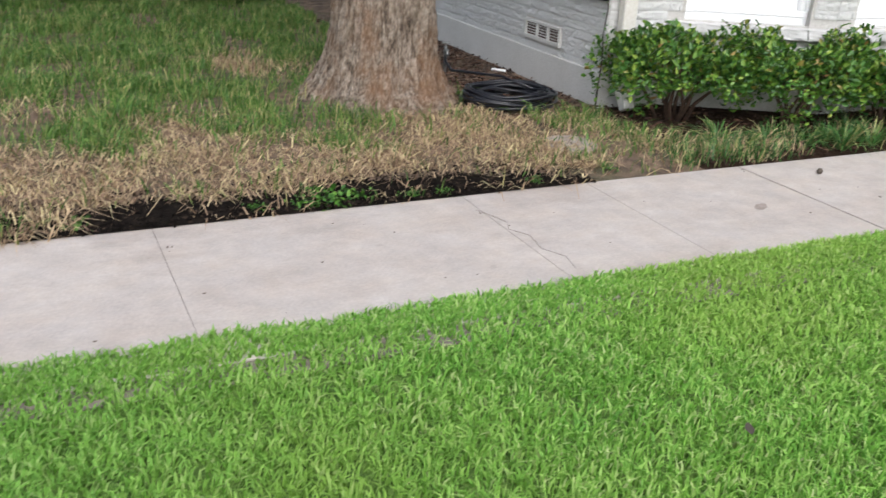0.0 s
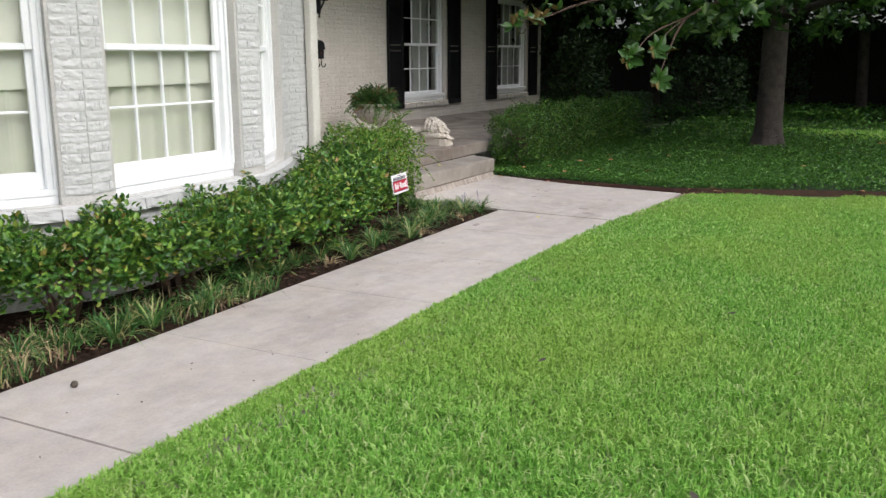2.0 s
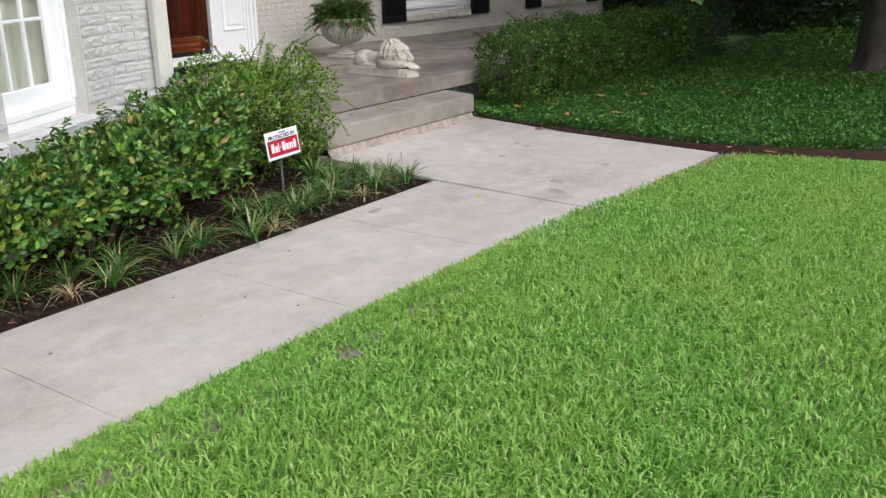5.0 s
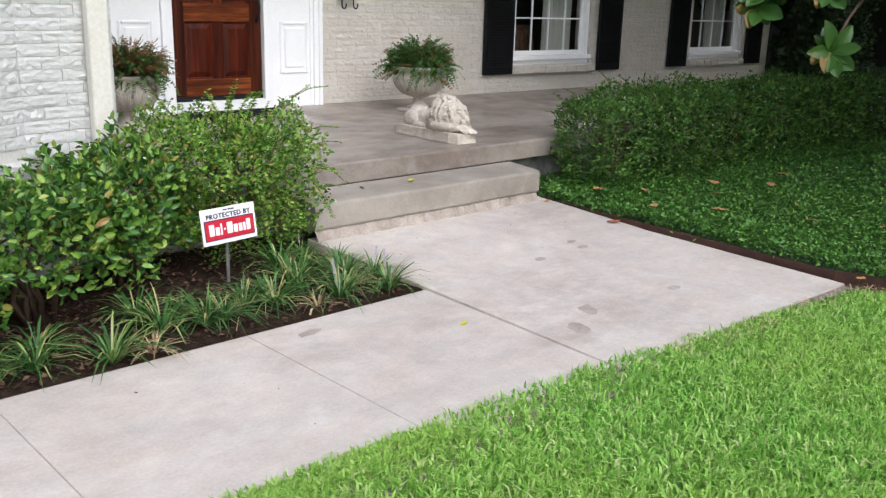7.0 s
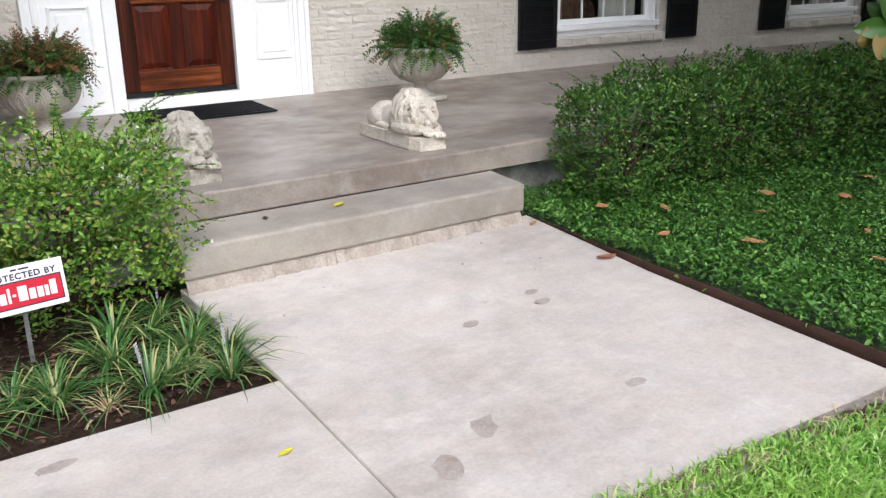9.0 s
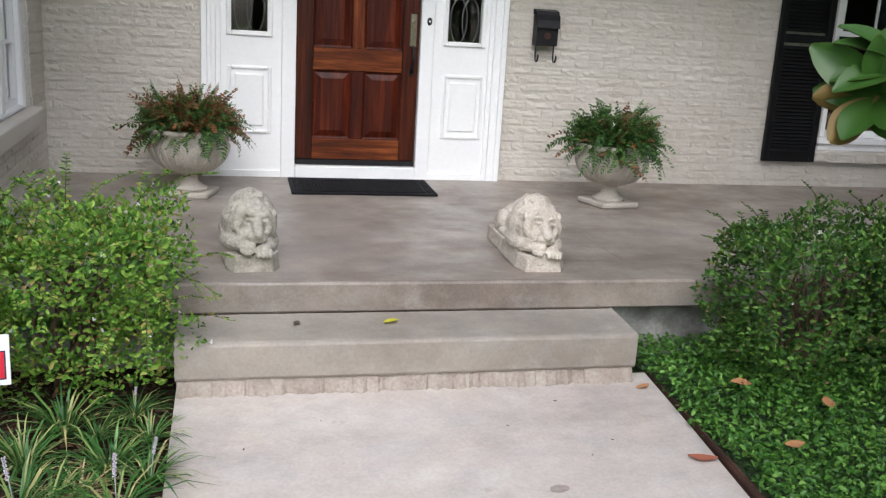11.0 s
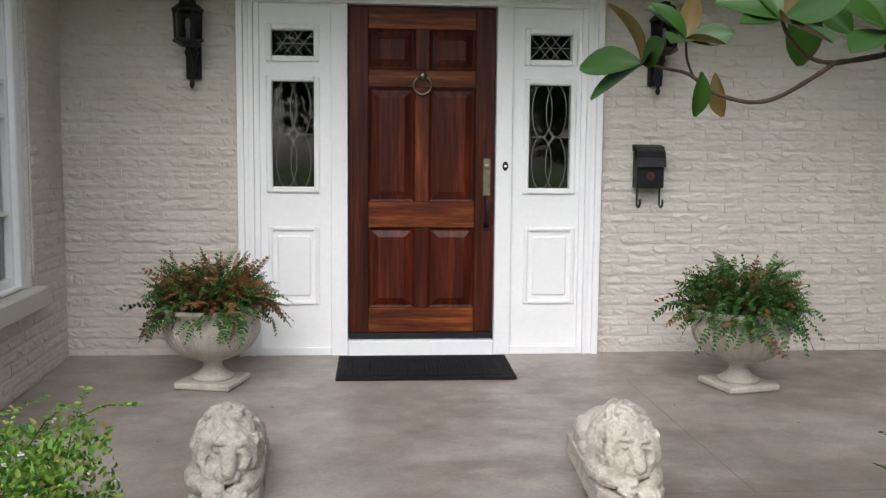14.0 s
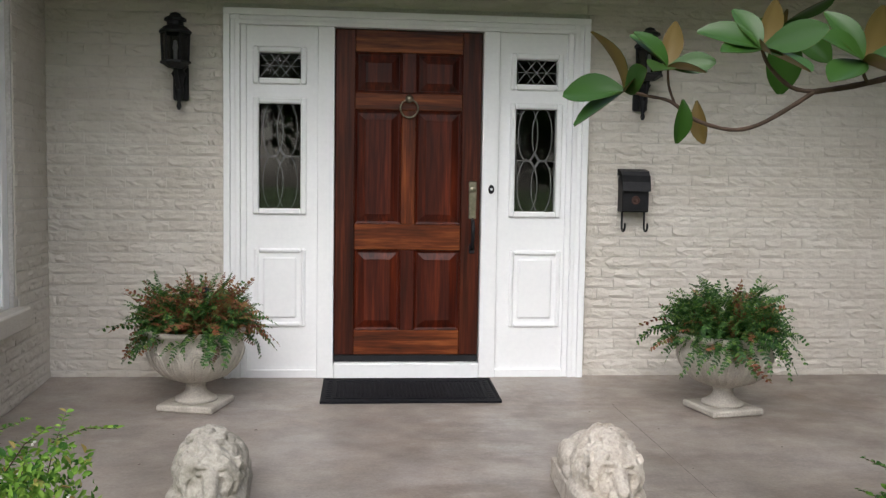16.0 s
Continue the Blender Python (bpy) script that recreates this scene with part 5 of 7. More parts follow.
HL = "clipped hedge before the bay"
for k, (x, y, rz, hx, top, n) in enumerate([(-6.80, -3.02, -24, 0.52, 0.57, 4200), (-5.98, -3.38, -22, 0.46, 0.56, 4000), (-5.22, -3.58, -4, 0.45, 0.55, 4000), (-4.42, -3.60, 0, 0.46, 0.56, 4000),
                                            (-3.62, -3.52, 8, 0.46, 0.59, 4000), (-2.88, -3.28, 14, 0.46, 0.64, 3800), (-2.34, -2.98, 20, 0.32, 0.67, 3000)]):
    shrub("hedge_shrub", pose(x, y, 0, 0, 0, rz), (hx, 0.32, (top - 0.22) / 2), 0.20, n, 0.047, HOLLY, "clipped glossy green hedge shrub with bare stems below", "hedge", HL, 0.21, k * 7.1, 9, 0.6, 46, 0, 0.13)
shrub("abelia_shrub", pose(-1.62, -2.86, 0), (0.44, 0.30, 0.335), 0.12, 11500, 0.029, ABELIA, "loose light-green flowering shrub beside the step", "shrub", "", 0.24, 51.0, 9, 0.5, 125, 170, 0.28)
HR = "long hedge before the porch"
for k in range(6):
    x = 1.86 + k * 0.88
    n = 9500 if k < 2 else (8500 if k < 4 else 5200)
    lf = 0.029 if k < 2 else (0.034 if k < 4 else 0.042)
    shrub("long_hedge_shrub", pose(x, -3.08, 0, 0, 0, 0), (0.49, 0.34, 0.39), 0.05, n, lf, ABELIA_SHADE, "dense green hedge shrub along the porch, leaf colour darkened for shade", "hedge", HR, 0.15, 90 + k * 5.3, 9, 0.5, 60 if k < 3 else 25, 22 if k < 3 else 0, 0.16)
shrub("clipped_evergreen", pose(6.98, -3.12, 0, 0, 0, 4), (0.38, 0.38, 0.42), 0.05, 6000, 0.034, DARKLEAF, "squarely clipped dark evergreen at the hedge's end", "hedge", HR, 0.06, 151.0, 7, 0.6, 20, 0, 0.12)


# border tufts along the bed
def tuft_mesh(n, L, spread, seed, w=0.011, material=LILY):
    r = np.random.default_rng(seed)
    V, F = [], []
    for k in range(n):
        a = r.uniform(0, 6.28)
        d = np.array([math.cos(a), math.sin(a), 0])
        s = np.array([-d[1], d[0], 0]) * w * r.uniform(0.7, 1.2)
        b = d * r.uniform(0, 0.03)
        l_, out = L * r.uniform(0.6, 1.15), spread * r.uniform(0.3, 1.2)
        i = len(V)
        for t, wd in ((0, 0.7), (0.35, 1.0), (0.7, 0.8), (1.0, 0.08)):
            c = b + d * l_ * out * t ** 1.3 + np.array([0, 0, l_ * (t - 0.62 * out * t ** 2.6)])
            V += [tuple(c - s * wd / 2), tuple(c + s * wd / 2)]
        F += [(i, i + 1, i + 3, i + 2), (i + 2, i + 3, i + 5, i + 4), (i + 4, i + 5, i + 7, i + 6)]
    return mesh_of("blades", V, F, material)


TUFTS = [tuft_mesh(60, 0.30, 1.25, s) for s in range(4)]
DRY = [tuft_mesh(44, 0.20, 1.6, 20 + s, 0.009, STRAW) for s in range(2)]
r_ = random.Random(5)
spots = []
for k in range(40):
    x = -7.0 + 5.8 * (k + r_.random()) / 40
    spots.append((x, r_.uniform(-4.02, -3.72) if k % 3 else r_.uniform(-3.85, -3.55)))
spots += [(-1.28, -3.95), (-1.35, -3.66), (-1.22, -3.40), (-1.30, -3.15), (-1.5, -3.86), (-1.62, -3.6), (-1.20, -3.72), (-1.75, -3.95), (-1.42, -3.35), (-1.9, -3.72), (-1.55, -3.3)]
for i, (x, y) in enumerate(spots):
    t = thing("border_grass_tuft", pose(x, y, -0.01, 0, 0, r_.uniform(0, 360)), "half-dry tuft of straw-coloured border grass" if i % 9 == 2 else "arching tuft of strappy green border grass", "plant", "border grass tufts along the bed")
    sc = r_.uniform(0.6, 1.0) * 0.92
    t.scale = (sc, sc, sc * r_.uniform(0.85, 1.1))
    child("foliage", DRY[i % 2] if i % 9 == 2 else TUFTS[i % 4], t)
    if x > -1.75 and i % 3 == 1:
        bm = bmesh.new()
        tube(bm, [(0.01, 0, 0.02), (0.03, 0.01, 0.20), (0.045, 0.02, 0.27)], [0.002, 0.0018, 0.0015], 4)
        for k in range(26):
            z = 0.18 + 0.10 * k / 26
            bmesh.ops.create_icosphere(bm, subdivisions=1, radius=0.005, matrix=pose(0.028 + (z - 0.18) * 0.17 + 0.006 * math.cos(k * 2.4), 0.012 + 0.006 * math.sin(k * 2.4), z))
        part("flower_spike", bm, LILAC, t, "pale lilac flower spike")
# thin grass and weeds in the bed
p, o = clumps((-7.6, -2.3, -4.09, -3.58), 330, 6, 0.04)
k = patch_noise(p, 1.6, 4.0) + np.where(p[:, 0] < -5.2, 0.25, -0.12) > rng.random(len(p)) * 0.5
p, o = p[k & (p[:, 1] > -4.1)], o[k & (p[:, 1] > -4.1)]
m_ = len(p)
sel = rng.random(m_) < np.where(p[:, 0] < -5.6, 0.72, 0.88)
for name, ss, material, lab in (("bed_grass", sel, LILY, "thin green grass growing in the bed's edge"), ("bed_straw", ~sel, STRAW, "dry grass stalks in the bed's edge")):
    q, qo = p[ss], o[ss]
    ln = np.concatenate([qo * 0.3 + rng.normal(size=(len(q), 2)) * 0.4, np.zeros((len(q), 1))], 1)
    tagged(new(name, blades(name, np.concatenate([q, np.zeros((len(q), 1))], 1), rng.uniform(0.06, 0.17, len(q)), ln, 0.006, material)), lab, "grass", kind="stuff")


# ---- trees ----
def trunk_mesh(name, rows, sides, material, flute=0.12, seed=0.0, grain=0.03):
    """An uneven trunk: rows of (x, y, z, radius)."""
    V, F = [], []
    for x, y, z, r in rows:
        for k in range(sides):
            a = 2 * math.pi * k / sides
            root = max(0, 1 - z / 0.7) ** 2
            rr = r * (1 + flute * root * 3.2 * (noise.noise((math.cos(a) * 1.6 + seed, math.sin(a) * 1.6, 0.2)) + 0.15)
                      + flute * 0.6 * noise.noise((math.cos(a) * 1.4 + seed, math.sin(a) * 1.4, z * 0.6)) + grain * (noise.noise((math.cos(a) * 8 + seed, math.sin(a) * 8, z * 2.0)) + 0.7 * noise.noise((math.cos(a) * 19 + seed, math.sin(a) * 19, z * 5.0)) + 0.4 * noise.noise((math.cos(a) * 34 + seed, math.sin(a) * 34, z * 14.0))))
            V.append((x + rr * math.cos(a), y + rr * math.sin(a), z))
    for i in range(len(rows) - 1):
        for k in range(sides):
            F.append((i * sides + k, i * sides + (k + 1) % sides, (i + 1) * sides + (k + 1) % sides, (i + 1) * sides + k))
    F.append(tuple((len(rows) - 1) * sides + k for k in range(sides)))
    return mesh_of(name, V, F, material, True)


def crown_clumps(n, centre, radii, per, size, spread, zmin=0.0, solid=0.35):
    c = rand_dirs(n, 0.0) * (rng.random((n, 1)) ** solid) * np.array(radii) + np.array(centre)
    c = c[c[:, 2] > zmin]
    p = np.repeat(c, per, 0)
    d = rand_dirs(len(p), 0.15)
    return p + d * spread * rng.random((len(p), 1)), d, size * rng.uniform(0.7, 1.25, len(p))


oak = thing("oak_tree", pose(-8.66, -2.02, 0), "old broad tree with flared grey-brown trunk", "tree")
rows = []
for i in range(170):
    z = -0.05 + 4.2 * (i / 169) ** 1.35
    rows.append((0.10 * z * 0.1, 0.02 * z, z, 0.315 + 0.20 * math.exp(-max(z, 0) / 0.22) + 0.05 * math.exp(-max(z, 0) / 0.8)))
child("trunk", trunk_mesh("trunk", rows, 260, BARK, 0.13, 3.3, 0.085), oak)
for a in (20, 110, 200, 290):
    bm = bmesh.new()
    ca, sa = math.cos(radians(a)), math.sin(radians(a))
    tube(bm, [(0.04, 0.08, 3.9), (ca * 0.9, sa * 0.9, 5.0), (ca * 2.3, sa * 2.3, 6.0), (ca * 3.6, sa * 3.6, 6.6)], [0.22, 0.16, 0.10, 0.04], 10)
    part("limb", bm, BARK, oak, smooth=True)
p, d, s = crown_clumps(900, (0, 0, 7.2), (4.2, 4.2, 1.8), 9, 0.20, 0.5, 5.3)
child("crown", leaves("crown", p, d, np.array([0, 0, 1.0]) + rand_dirs(len(p)), s, s * 0.5, DARKLEAF), oak)

magnolia = thing("magnolia_tree", pose(6.08, -5.72, 0.03), "dark magnolia tree with low hanging glossy leaves", "tree")
rows = [(0.03 * z, 0.0, z, 0.215 + 0.12 * math.exp(-max(z, 0) / 0.12) - 0.012 * z) for z in [-0.08 + 4.6 * (i / 30) ** 1.4 for i in range(31)]]
child("trunk", trunk_mesh("trunk", rows, 40, BARK_DARK, 0.10, 8.8), magnolia)
limbs = []
for a, z, L in ((175, 2.2, 4.2), (200, 2.5, 4.0), (235, 2.1, 3.6), (150, 2.7, 3.6), (270, 2.4, 3.4), (310, 2.3, 3.2), (350, 2.2, 3.2), (30, 2.4, 3.2), (80, 2.6, 2.6), (120, 2.5, 2.4), (190, 3.4, 3.6), (250, 3.4, 3.2), (330, 3.5, 3.0), (60, 3.6, 2.8)):
    ca, sa = math.cos(radians(a)), math.sin(radians(a))
    pl = [np.array([ca * L * t, sa * L * t, z + 0.45 * math.sin(t * 2.2) - 0.35 * t * t]) for t in (0.02, 0.3, 0.6, 0.85, 1.0)]
    limbs.append(pl)
    part("limb", tube(bmesh.new(), pl, [0.075, 0.055, 0.038, 0.022, 0.01], 8), BARK_DARK, magnolia, smooth=True)
C, AX = [], []
for pl in limbs:
    for k in range(46):
        t = rng.uniform(0.35, 1.0) * 4
        i = min(3, int(t))
        c = pl[i] + (pl[i + 1] - pl[i]) * (t - i) + rng.normal(size=3) * np.array([0.45, 0.45, 0.28])
        C.append(c), AX.append(unit(rng.normal(size=3) + np.array([0, 0, 0.5])))
C, AX = np.array(C), np.array(AX)
k = (C[:, 2] > 1.72) & ((C[:, 0] > -4.6) | (C[:, 2] > 2.6)) & (C[:, 0] > -4.9)
C, AX = C[k], AX[k]
# unseen clumps added overhead so the crown shades wall, hedge and groundcover
extra = rand_dirs(4200, 0.1) * rng.random((4200, 1)) ** 0.4 * np.array([5.2, 4.8, 2.3]) + np.array([0.8, 0.2, 4.5])
extra = extra[(extra[:, 2] > 2.2) & (extra[:, 0] > -3.9) & ~((extra[:, 1] > 2.1) & (extra[:, 2] < 2.9)) & ~((extra[:, 0] < -2.6) & (extra[:, 2] < 3.2))]
low = np.concatenate([rng.normal(size=(90, 3)) * np.array([0.9, 1.1, 0.28]) + np.array([-0.6, 0.1, 2.25]), rng.normal(size=(60, 3)) * np.array([0.8, 0.7, 0.25]) + np.array([-2.6, 0.9, 2.25]), rng.normal(size=(40, 3)) * np.array([0.5, 0.5, 0.22]) + np.array([-3.6, 0.5, 2.15])])
low = low[low[:, 2] > 1.72]
C, AX = np.concatenate([C, low]), np.concatenate([AX, rand_dirs(len(low), 0.5)])
C, AX = np.concatenate([C, extra]), np.concatenate([AX, rand_dirs(len(extra), 0.5)])


def whorl(c, ax, n, size, open_=0.9):
    """A rosette of n leaves round a twig's end."""
    ax = unit(ax)
    s = unit(np.cross(ax, [0.31, 0.2, 0.93]))
    t = np.cross(ax, s)
    out = []
    for k in range(n):
        a = 2.4 * k + rng.uniform(-0.3, 0.3)
        rad = s * math.cos(a) + t * math.sin(a)
        out.append((c, rad * open_ * rng.uniform(0.7, 1.3) + ax * rng.uniform(0.25, 0.9), ax * 1.0 - rad * 0.3, size * rng.uniform(0.75, 1.15)))
    return out


W = [w for c, a in zip(C, AX) for w in whorl(c, a, 9, 0.155)]
s = np.array([w[3] for w in W])
child("crown", leaves("crown", np.array([w[0] for w in W]), np.array([w[1] for w in W]), np.array([w[2] for w in W]), s, s * 0.42, MAGNOLIA, 0.12, 0.1), magnolia)


def big_leaf(name, seed):
    """A thick oval leaf with a midrib, green above and rusty below, along +x, upper side +z."""
    r = random.Random(seed)
    V, F, mi = [], [], []
    nx, curl, cup = 9, r.uniform(-0.05, 0.4), r.uniform(0.15, 0.42)
    for side, dz in ((0, 0.0), (1, -0.008)):
        for i in range(nx):
            t = i / (nx - 1)
            w = 0.25 * (math.sin(math.pi * min(1, t * 0.95 + 0.03) ** 1.25)) ** 0.75 + 0.006
            for j in range(5):
                v = (j - 2) / 2
                V.append((t, v * w, -curl * t * t + cup * abs(v) * w - 0.012 * (j == 2) + dz))
        o = side * nx * 5
        for i in range(nx - 1):
            for j in range(4):
                q = (o + i * 5 + j, o + (i + 1) * 5 + j, o + (i + 1) * 5 + j + 1, o + i * 5 + j + 1)
                F.append(q if side == 0 else q[::-1])
                mi.append(side)
    me = mesh_of(name, V, F, MAGNOLIA, True)
    me.materials.append(MAGNOLIA_BR)
    me.polygons.foreach_set("material_index", mi)
    return me


BIG = [big_leaf("leaf", s) for s in range(5)]


def leaf_pose(c, d, up, L):
    x = Vector(d).normalized()
    y = Vector(up).cross(x).normalized()
    z = x.cross(y)
    m = Matrix((x, y, z)).transposed().to_4x4()
    return Matrix.Translation(c) @ m @ Matrix.Diagonal((L, L, L, 1))


base = Vector(magnolia.location)


def smooth_path(pts, rad, n=4):
    """Round off a line of points, with its radii."""
    P, Q, R_ = [Vector(p) for p in pts], [], []
    for i in range(len(P) - 1):
        a, b, c, d = P[max(i - 1, 0)], P[i], P[i + 1], P[min(i + 2, len(P) - 1)]
        for j in range(n):
            t = j / n
            Q.append(0.5 * (2 * b + (c - a) * t + (2 * a - 5 * b + 4 * c - d) * t * t + (3 * b - a - 3 * c + d) * t ** 3))
            R_.append((rad[i] + (rad[i + 1] - rad[i]) * t) * (1 + 0.10 * math.sin(i * 5.1 + j * 2.3)))
    return Q + [P[-1]], R_ + [rad[-1]]


BOUGHS = {
    "a": ([(6.0, -5.6, 2.6), (4.2, -4.7, 2.55), (2.4, -3.9, 2.3), (1.3, -3.66, 2.06), (0.904, -3.62, 1.958), (0.814, -3.62, 1.937), (0.734, -3.62, 1.924)], [0.05, 0.04, 0.025, 0.013, 0.009, 0.0085, 0.008]),
    "b": ([(0.734, -3.62, 1.924), (0.682, -3.62, 1.889), (0.605, -3.62, 1.846), (0.539, -3.62, 1.835), (0.46, -3.615, 1.856), (0.406, -3.61, 1.895), (0.354, -3.61, 1.906), (0.302, -3.61, 1.917)], [0.0075, 0.007, 0.0065, 0.006, 0.0055, 0.005, 0.0045, 0.004]),
    "c": ([(0.734, -3.62, 1.924), (0.68, -3.62, 1.933), (0.626, -3.625, 1.976), (0.604, -3.63, 2.013)], [0.007, 0.0065, 0.006, 0.005]),
    "d": ([(0.415, -3.61, 1.89), (0.40, -3.61, 1.93), (0.397, -3.61, 1.969)], [0.004, 0.004, 0.0035]),
    "e": ([(0.86, -3.62, 1.948), (0.845, -3.63, 1.965), (0.838, -3.64, 1.99)], [0.006, 0.005, 0.004]),
    "f": ([(6.0, -5.7, 2.3), (4.0, -5.4, 2.35), (2.2, -5.2, 2.05), (1.4, -5.15, 1.58), (1.10, -5.14, 1.29)], [0.045, 0.035, 0.022, 0.012, 0.006]),
    "g": ([(2.2, -5.2, 2.05), (1.2, -5.02, 1.83), (0.68, -4.96, 1.60), (0.55, -4.94, 1.525)], [0.02, 0.011, 0.007, 0.005]),
    "h": ([(2.2, -5.2, 2.05), (1.5, -5.14, 1.86), (1.12, -5.12, 1.70), (0.98, -5.12, 1.64)], [0.012, 0.009, 0.006, 0.005]),
}
for key, (pl, rad) in BOUGHS.items():
    bm = bmesh.new()
    sp, sr = smooth_path(pl, rad)
    tube(bm, [p - base for p in sp], [q * 0.78 for q in sr], 8)
    branch = part("branch", bm, TWIG, magnolia, smooth=True)
    spec = {"b": [((0.30, -3.61, 1.917), (-0.8, -0.3, 0.35), 5, 0.15)], "c": [((0.604, -3.63, 2.015), (-0.1, -0.75, 0.6), 7, 0.15), ((0.72, -3.5, 2.10), (0.1, -0.7, -0.5), 5, 0.17)], "d": [((0.397, -3.61, 1.972), (0.1, -0.7, 0.65), 6, 0.14)],
            "e": [((0.838, -3.64, 1.992), (-0.1, -0.75, 0.6), 8, 0.155), ((0.98, -3.62, 2.05), (0.2, -0.7, 0.6), 8, 0.16)], "f": [((1.09, -5.14, 1.28), (-0.6, -0.5, 0.15), 13, 0.19), ((1.4, -5.15, 1.62), (-0.2, -0.3, 0.8), 7, 0.17)],
            "g": [((0.54, -4.94, 1.52), (-0.6, -0.6, 0.2), 12, 0.19), ((0.58, -4.95, 1.58), (-0.3, -0.5, 0.8), 9, 0.18)], "h": [((0.97, -5.12, 1.63), (-0.6, -0.5, 0.15), 13, 0.19)], "a": [((1.15, -3.64, 2.04), (0, 0, 1), 6, 0.15), ((1.5, -3.7, 2.14), (0, 0, 1), 8, 0.16), ((2.0, -3.8, 2.28), (0, 0, 1), 8, 0.16)]}[key]
    i = 0
    for c, ax, cnt, size in spec:
        for cc, dd, uu, L in whorl(np.array(c) - np.array(base), np.array(ax), cnt, size * 0.88, 1.0):
            child("leaf", BIG[i % 5], branch, leaf_pose(cc, dd, uu, L) @ pose(0, 0, 0, ((0, 160, 25, -30, 12) if key in "abcde" else (0, 20, -25, 12, 150))[(i * 3) % 5]))
            i += 1
    if key == "b":
        for c, dd, uu, L in (((0.43, -3.62, 1.90), (0.05, -0.1, -1), (0.3, -1, 0), 0.095), ((0.47, -3.60, 1.90), (0.25, 0.1, -1), (-0.4, 1, 0.1), 0.10)):
            child("leaf", BIG[i % 5], branch, leaf_pose(np.array(c) - np.array(base), dd, uu, L))
            i += 1

# dim trees, shrubs and fence that close the view beyond the lawn
for k, (x, y, h, r) in enumerate([(13.2, 3.0, 6.5, 3.0), (14.6, -1.6, 7.0, 3.0), (15.6, -6.6, 7.5, 3.2), (15.2, -11.6, 7.0, 3.2), (14.0, -17.0, 7.0, 3.4), (11.6, 1.2, 4.6, 1.7)]):
    t = thing("garden_tree", pose(x, y, 0), "dark leafy tree in deep shade", "tree", "trees closing the garden")
    rows = [(0.05 * z, 0.03 * z, z, 0.15 - 0.012 * z) for z in [-0.1, 0.1, 0.5, 1.2, 2.2, 3.4, h * 0.75]]
    child("trunk", trunk_mesh("trunk", rows, 14, BARK_DARK, 0.08, k * 3.0), t)
    for a in range(0, 360, 60):
        bm = tube(bmesh.new(), [(0.1, 0.06, h * 0.4), (r * 0.5 * math.cos(radians(a)), r * 0.5 * math.sin(radians(a)), h * 0.6), (r * 0.8 * math.cos(radians(a + 15)), r * 0.8 * math.sin(radians(a + 15)), h * 0.7)], [0.07, 0.045, 0.015], 6)
        part("limb", bm, BARK_DARK, t)
    # crowns widened and thickened beyond the view to keep sky light out
    p, d, s = crown_clumps(1300, (0, 0, h * 0.66), (r * 1.2, r * 1.2, h * 0.42), 10, 0.32, 0.5, 1.0 if k < 5 else 0.4)
    child("crown", leaves("crown", p, d, np.array([0, 0, 1.0]) + rand_dirs(len(p)), s, s * 0.5, DARKLEAF), t)
for k, (x, y, hx, hz) in enumerate([(10.75, -0.75, 0.55, 1.0), (11.4, -0.4, 0.8, 0.9), (13.0, -3.2, 0.9, 0.7), (13.6, -8.6, 1.0, 0.6), (13.4, -13.5, 1.2, 0.7), (16.6, -4.0, 1.3, 1.3), (16.8, -9.0, 1.3, 1.4)]):
    shrub("shade_shrub", pose(x, y, 0, 0, 0, k * 40), (hx, hx * 0.8, hz), 0.05, 2600, 0.10, DARKLEAF, "dark evergreen shrub in deep shade", "shrub", "shrubs in the shade", 0.25, 200 + k, 5)
fence = thing("fence", pose(17.9, 0, 0), "dark stained board fence behind the trees", "fence", kind="structure")
me = bpy.data.meshes.new("board")
bm = boxes((-0.012, 0.012, 0.0, 0.1895, 0.02, 2.4), bev=0.003)
bm.to_mesh(me)
bm.free()
me.materials.append(FENCE)
for k in range(190):
    child("board", me, fence, pose(0, -26 + k * 0.19, 0.0 if k % 3 else 0.015))
part("rail", boxes((0.014, 0.06, -26, 10, 0.5, 0.6), (0.014, 0.06, -26, 10, 1.9, 2.0)), FENCE, fence)

# shrubs and fence behind the rough grass
for k, (x, y, hx, hz) in enumerate([(-12.2, 2.9, 1.0, 0.8), (-10.4, 3.4, 1.0, 0.7), (-8.8, 3.1, 0.7, 0.6), (-13.6, 1.0, 0.9, 0.8), (-11.4, 4.4, 1.3, 1.4), (-9.2, 4.8, 1.1, 1.2)]):
    shrub("back_shrub", pose(x, y, 0, 0, 0, k * 50), (hx, hx * 0.75, hz), 0.05, 2200, 0.085, HOLLY if k % 2 else DARKLEAF, "leafy green shrub behind the rough grass", "shrub", "shrubs behind the rough grass", 0.22, 300 + k, 5)

# what the door glass mirrors: the street and the trees across it
road = new("road", slab_mesh("road", [(-60, -24), (60, -24), (60, -17), (-60, -17)], -0.05, 0.02, surface("asphalt", (0.04, 0.04, 0.042), (0.06, 0.06, 0.062), 4, 60, 0.9, 0.5)))
tagged(road, "grey asphalt street before the garden", "road", kind="structure")
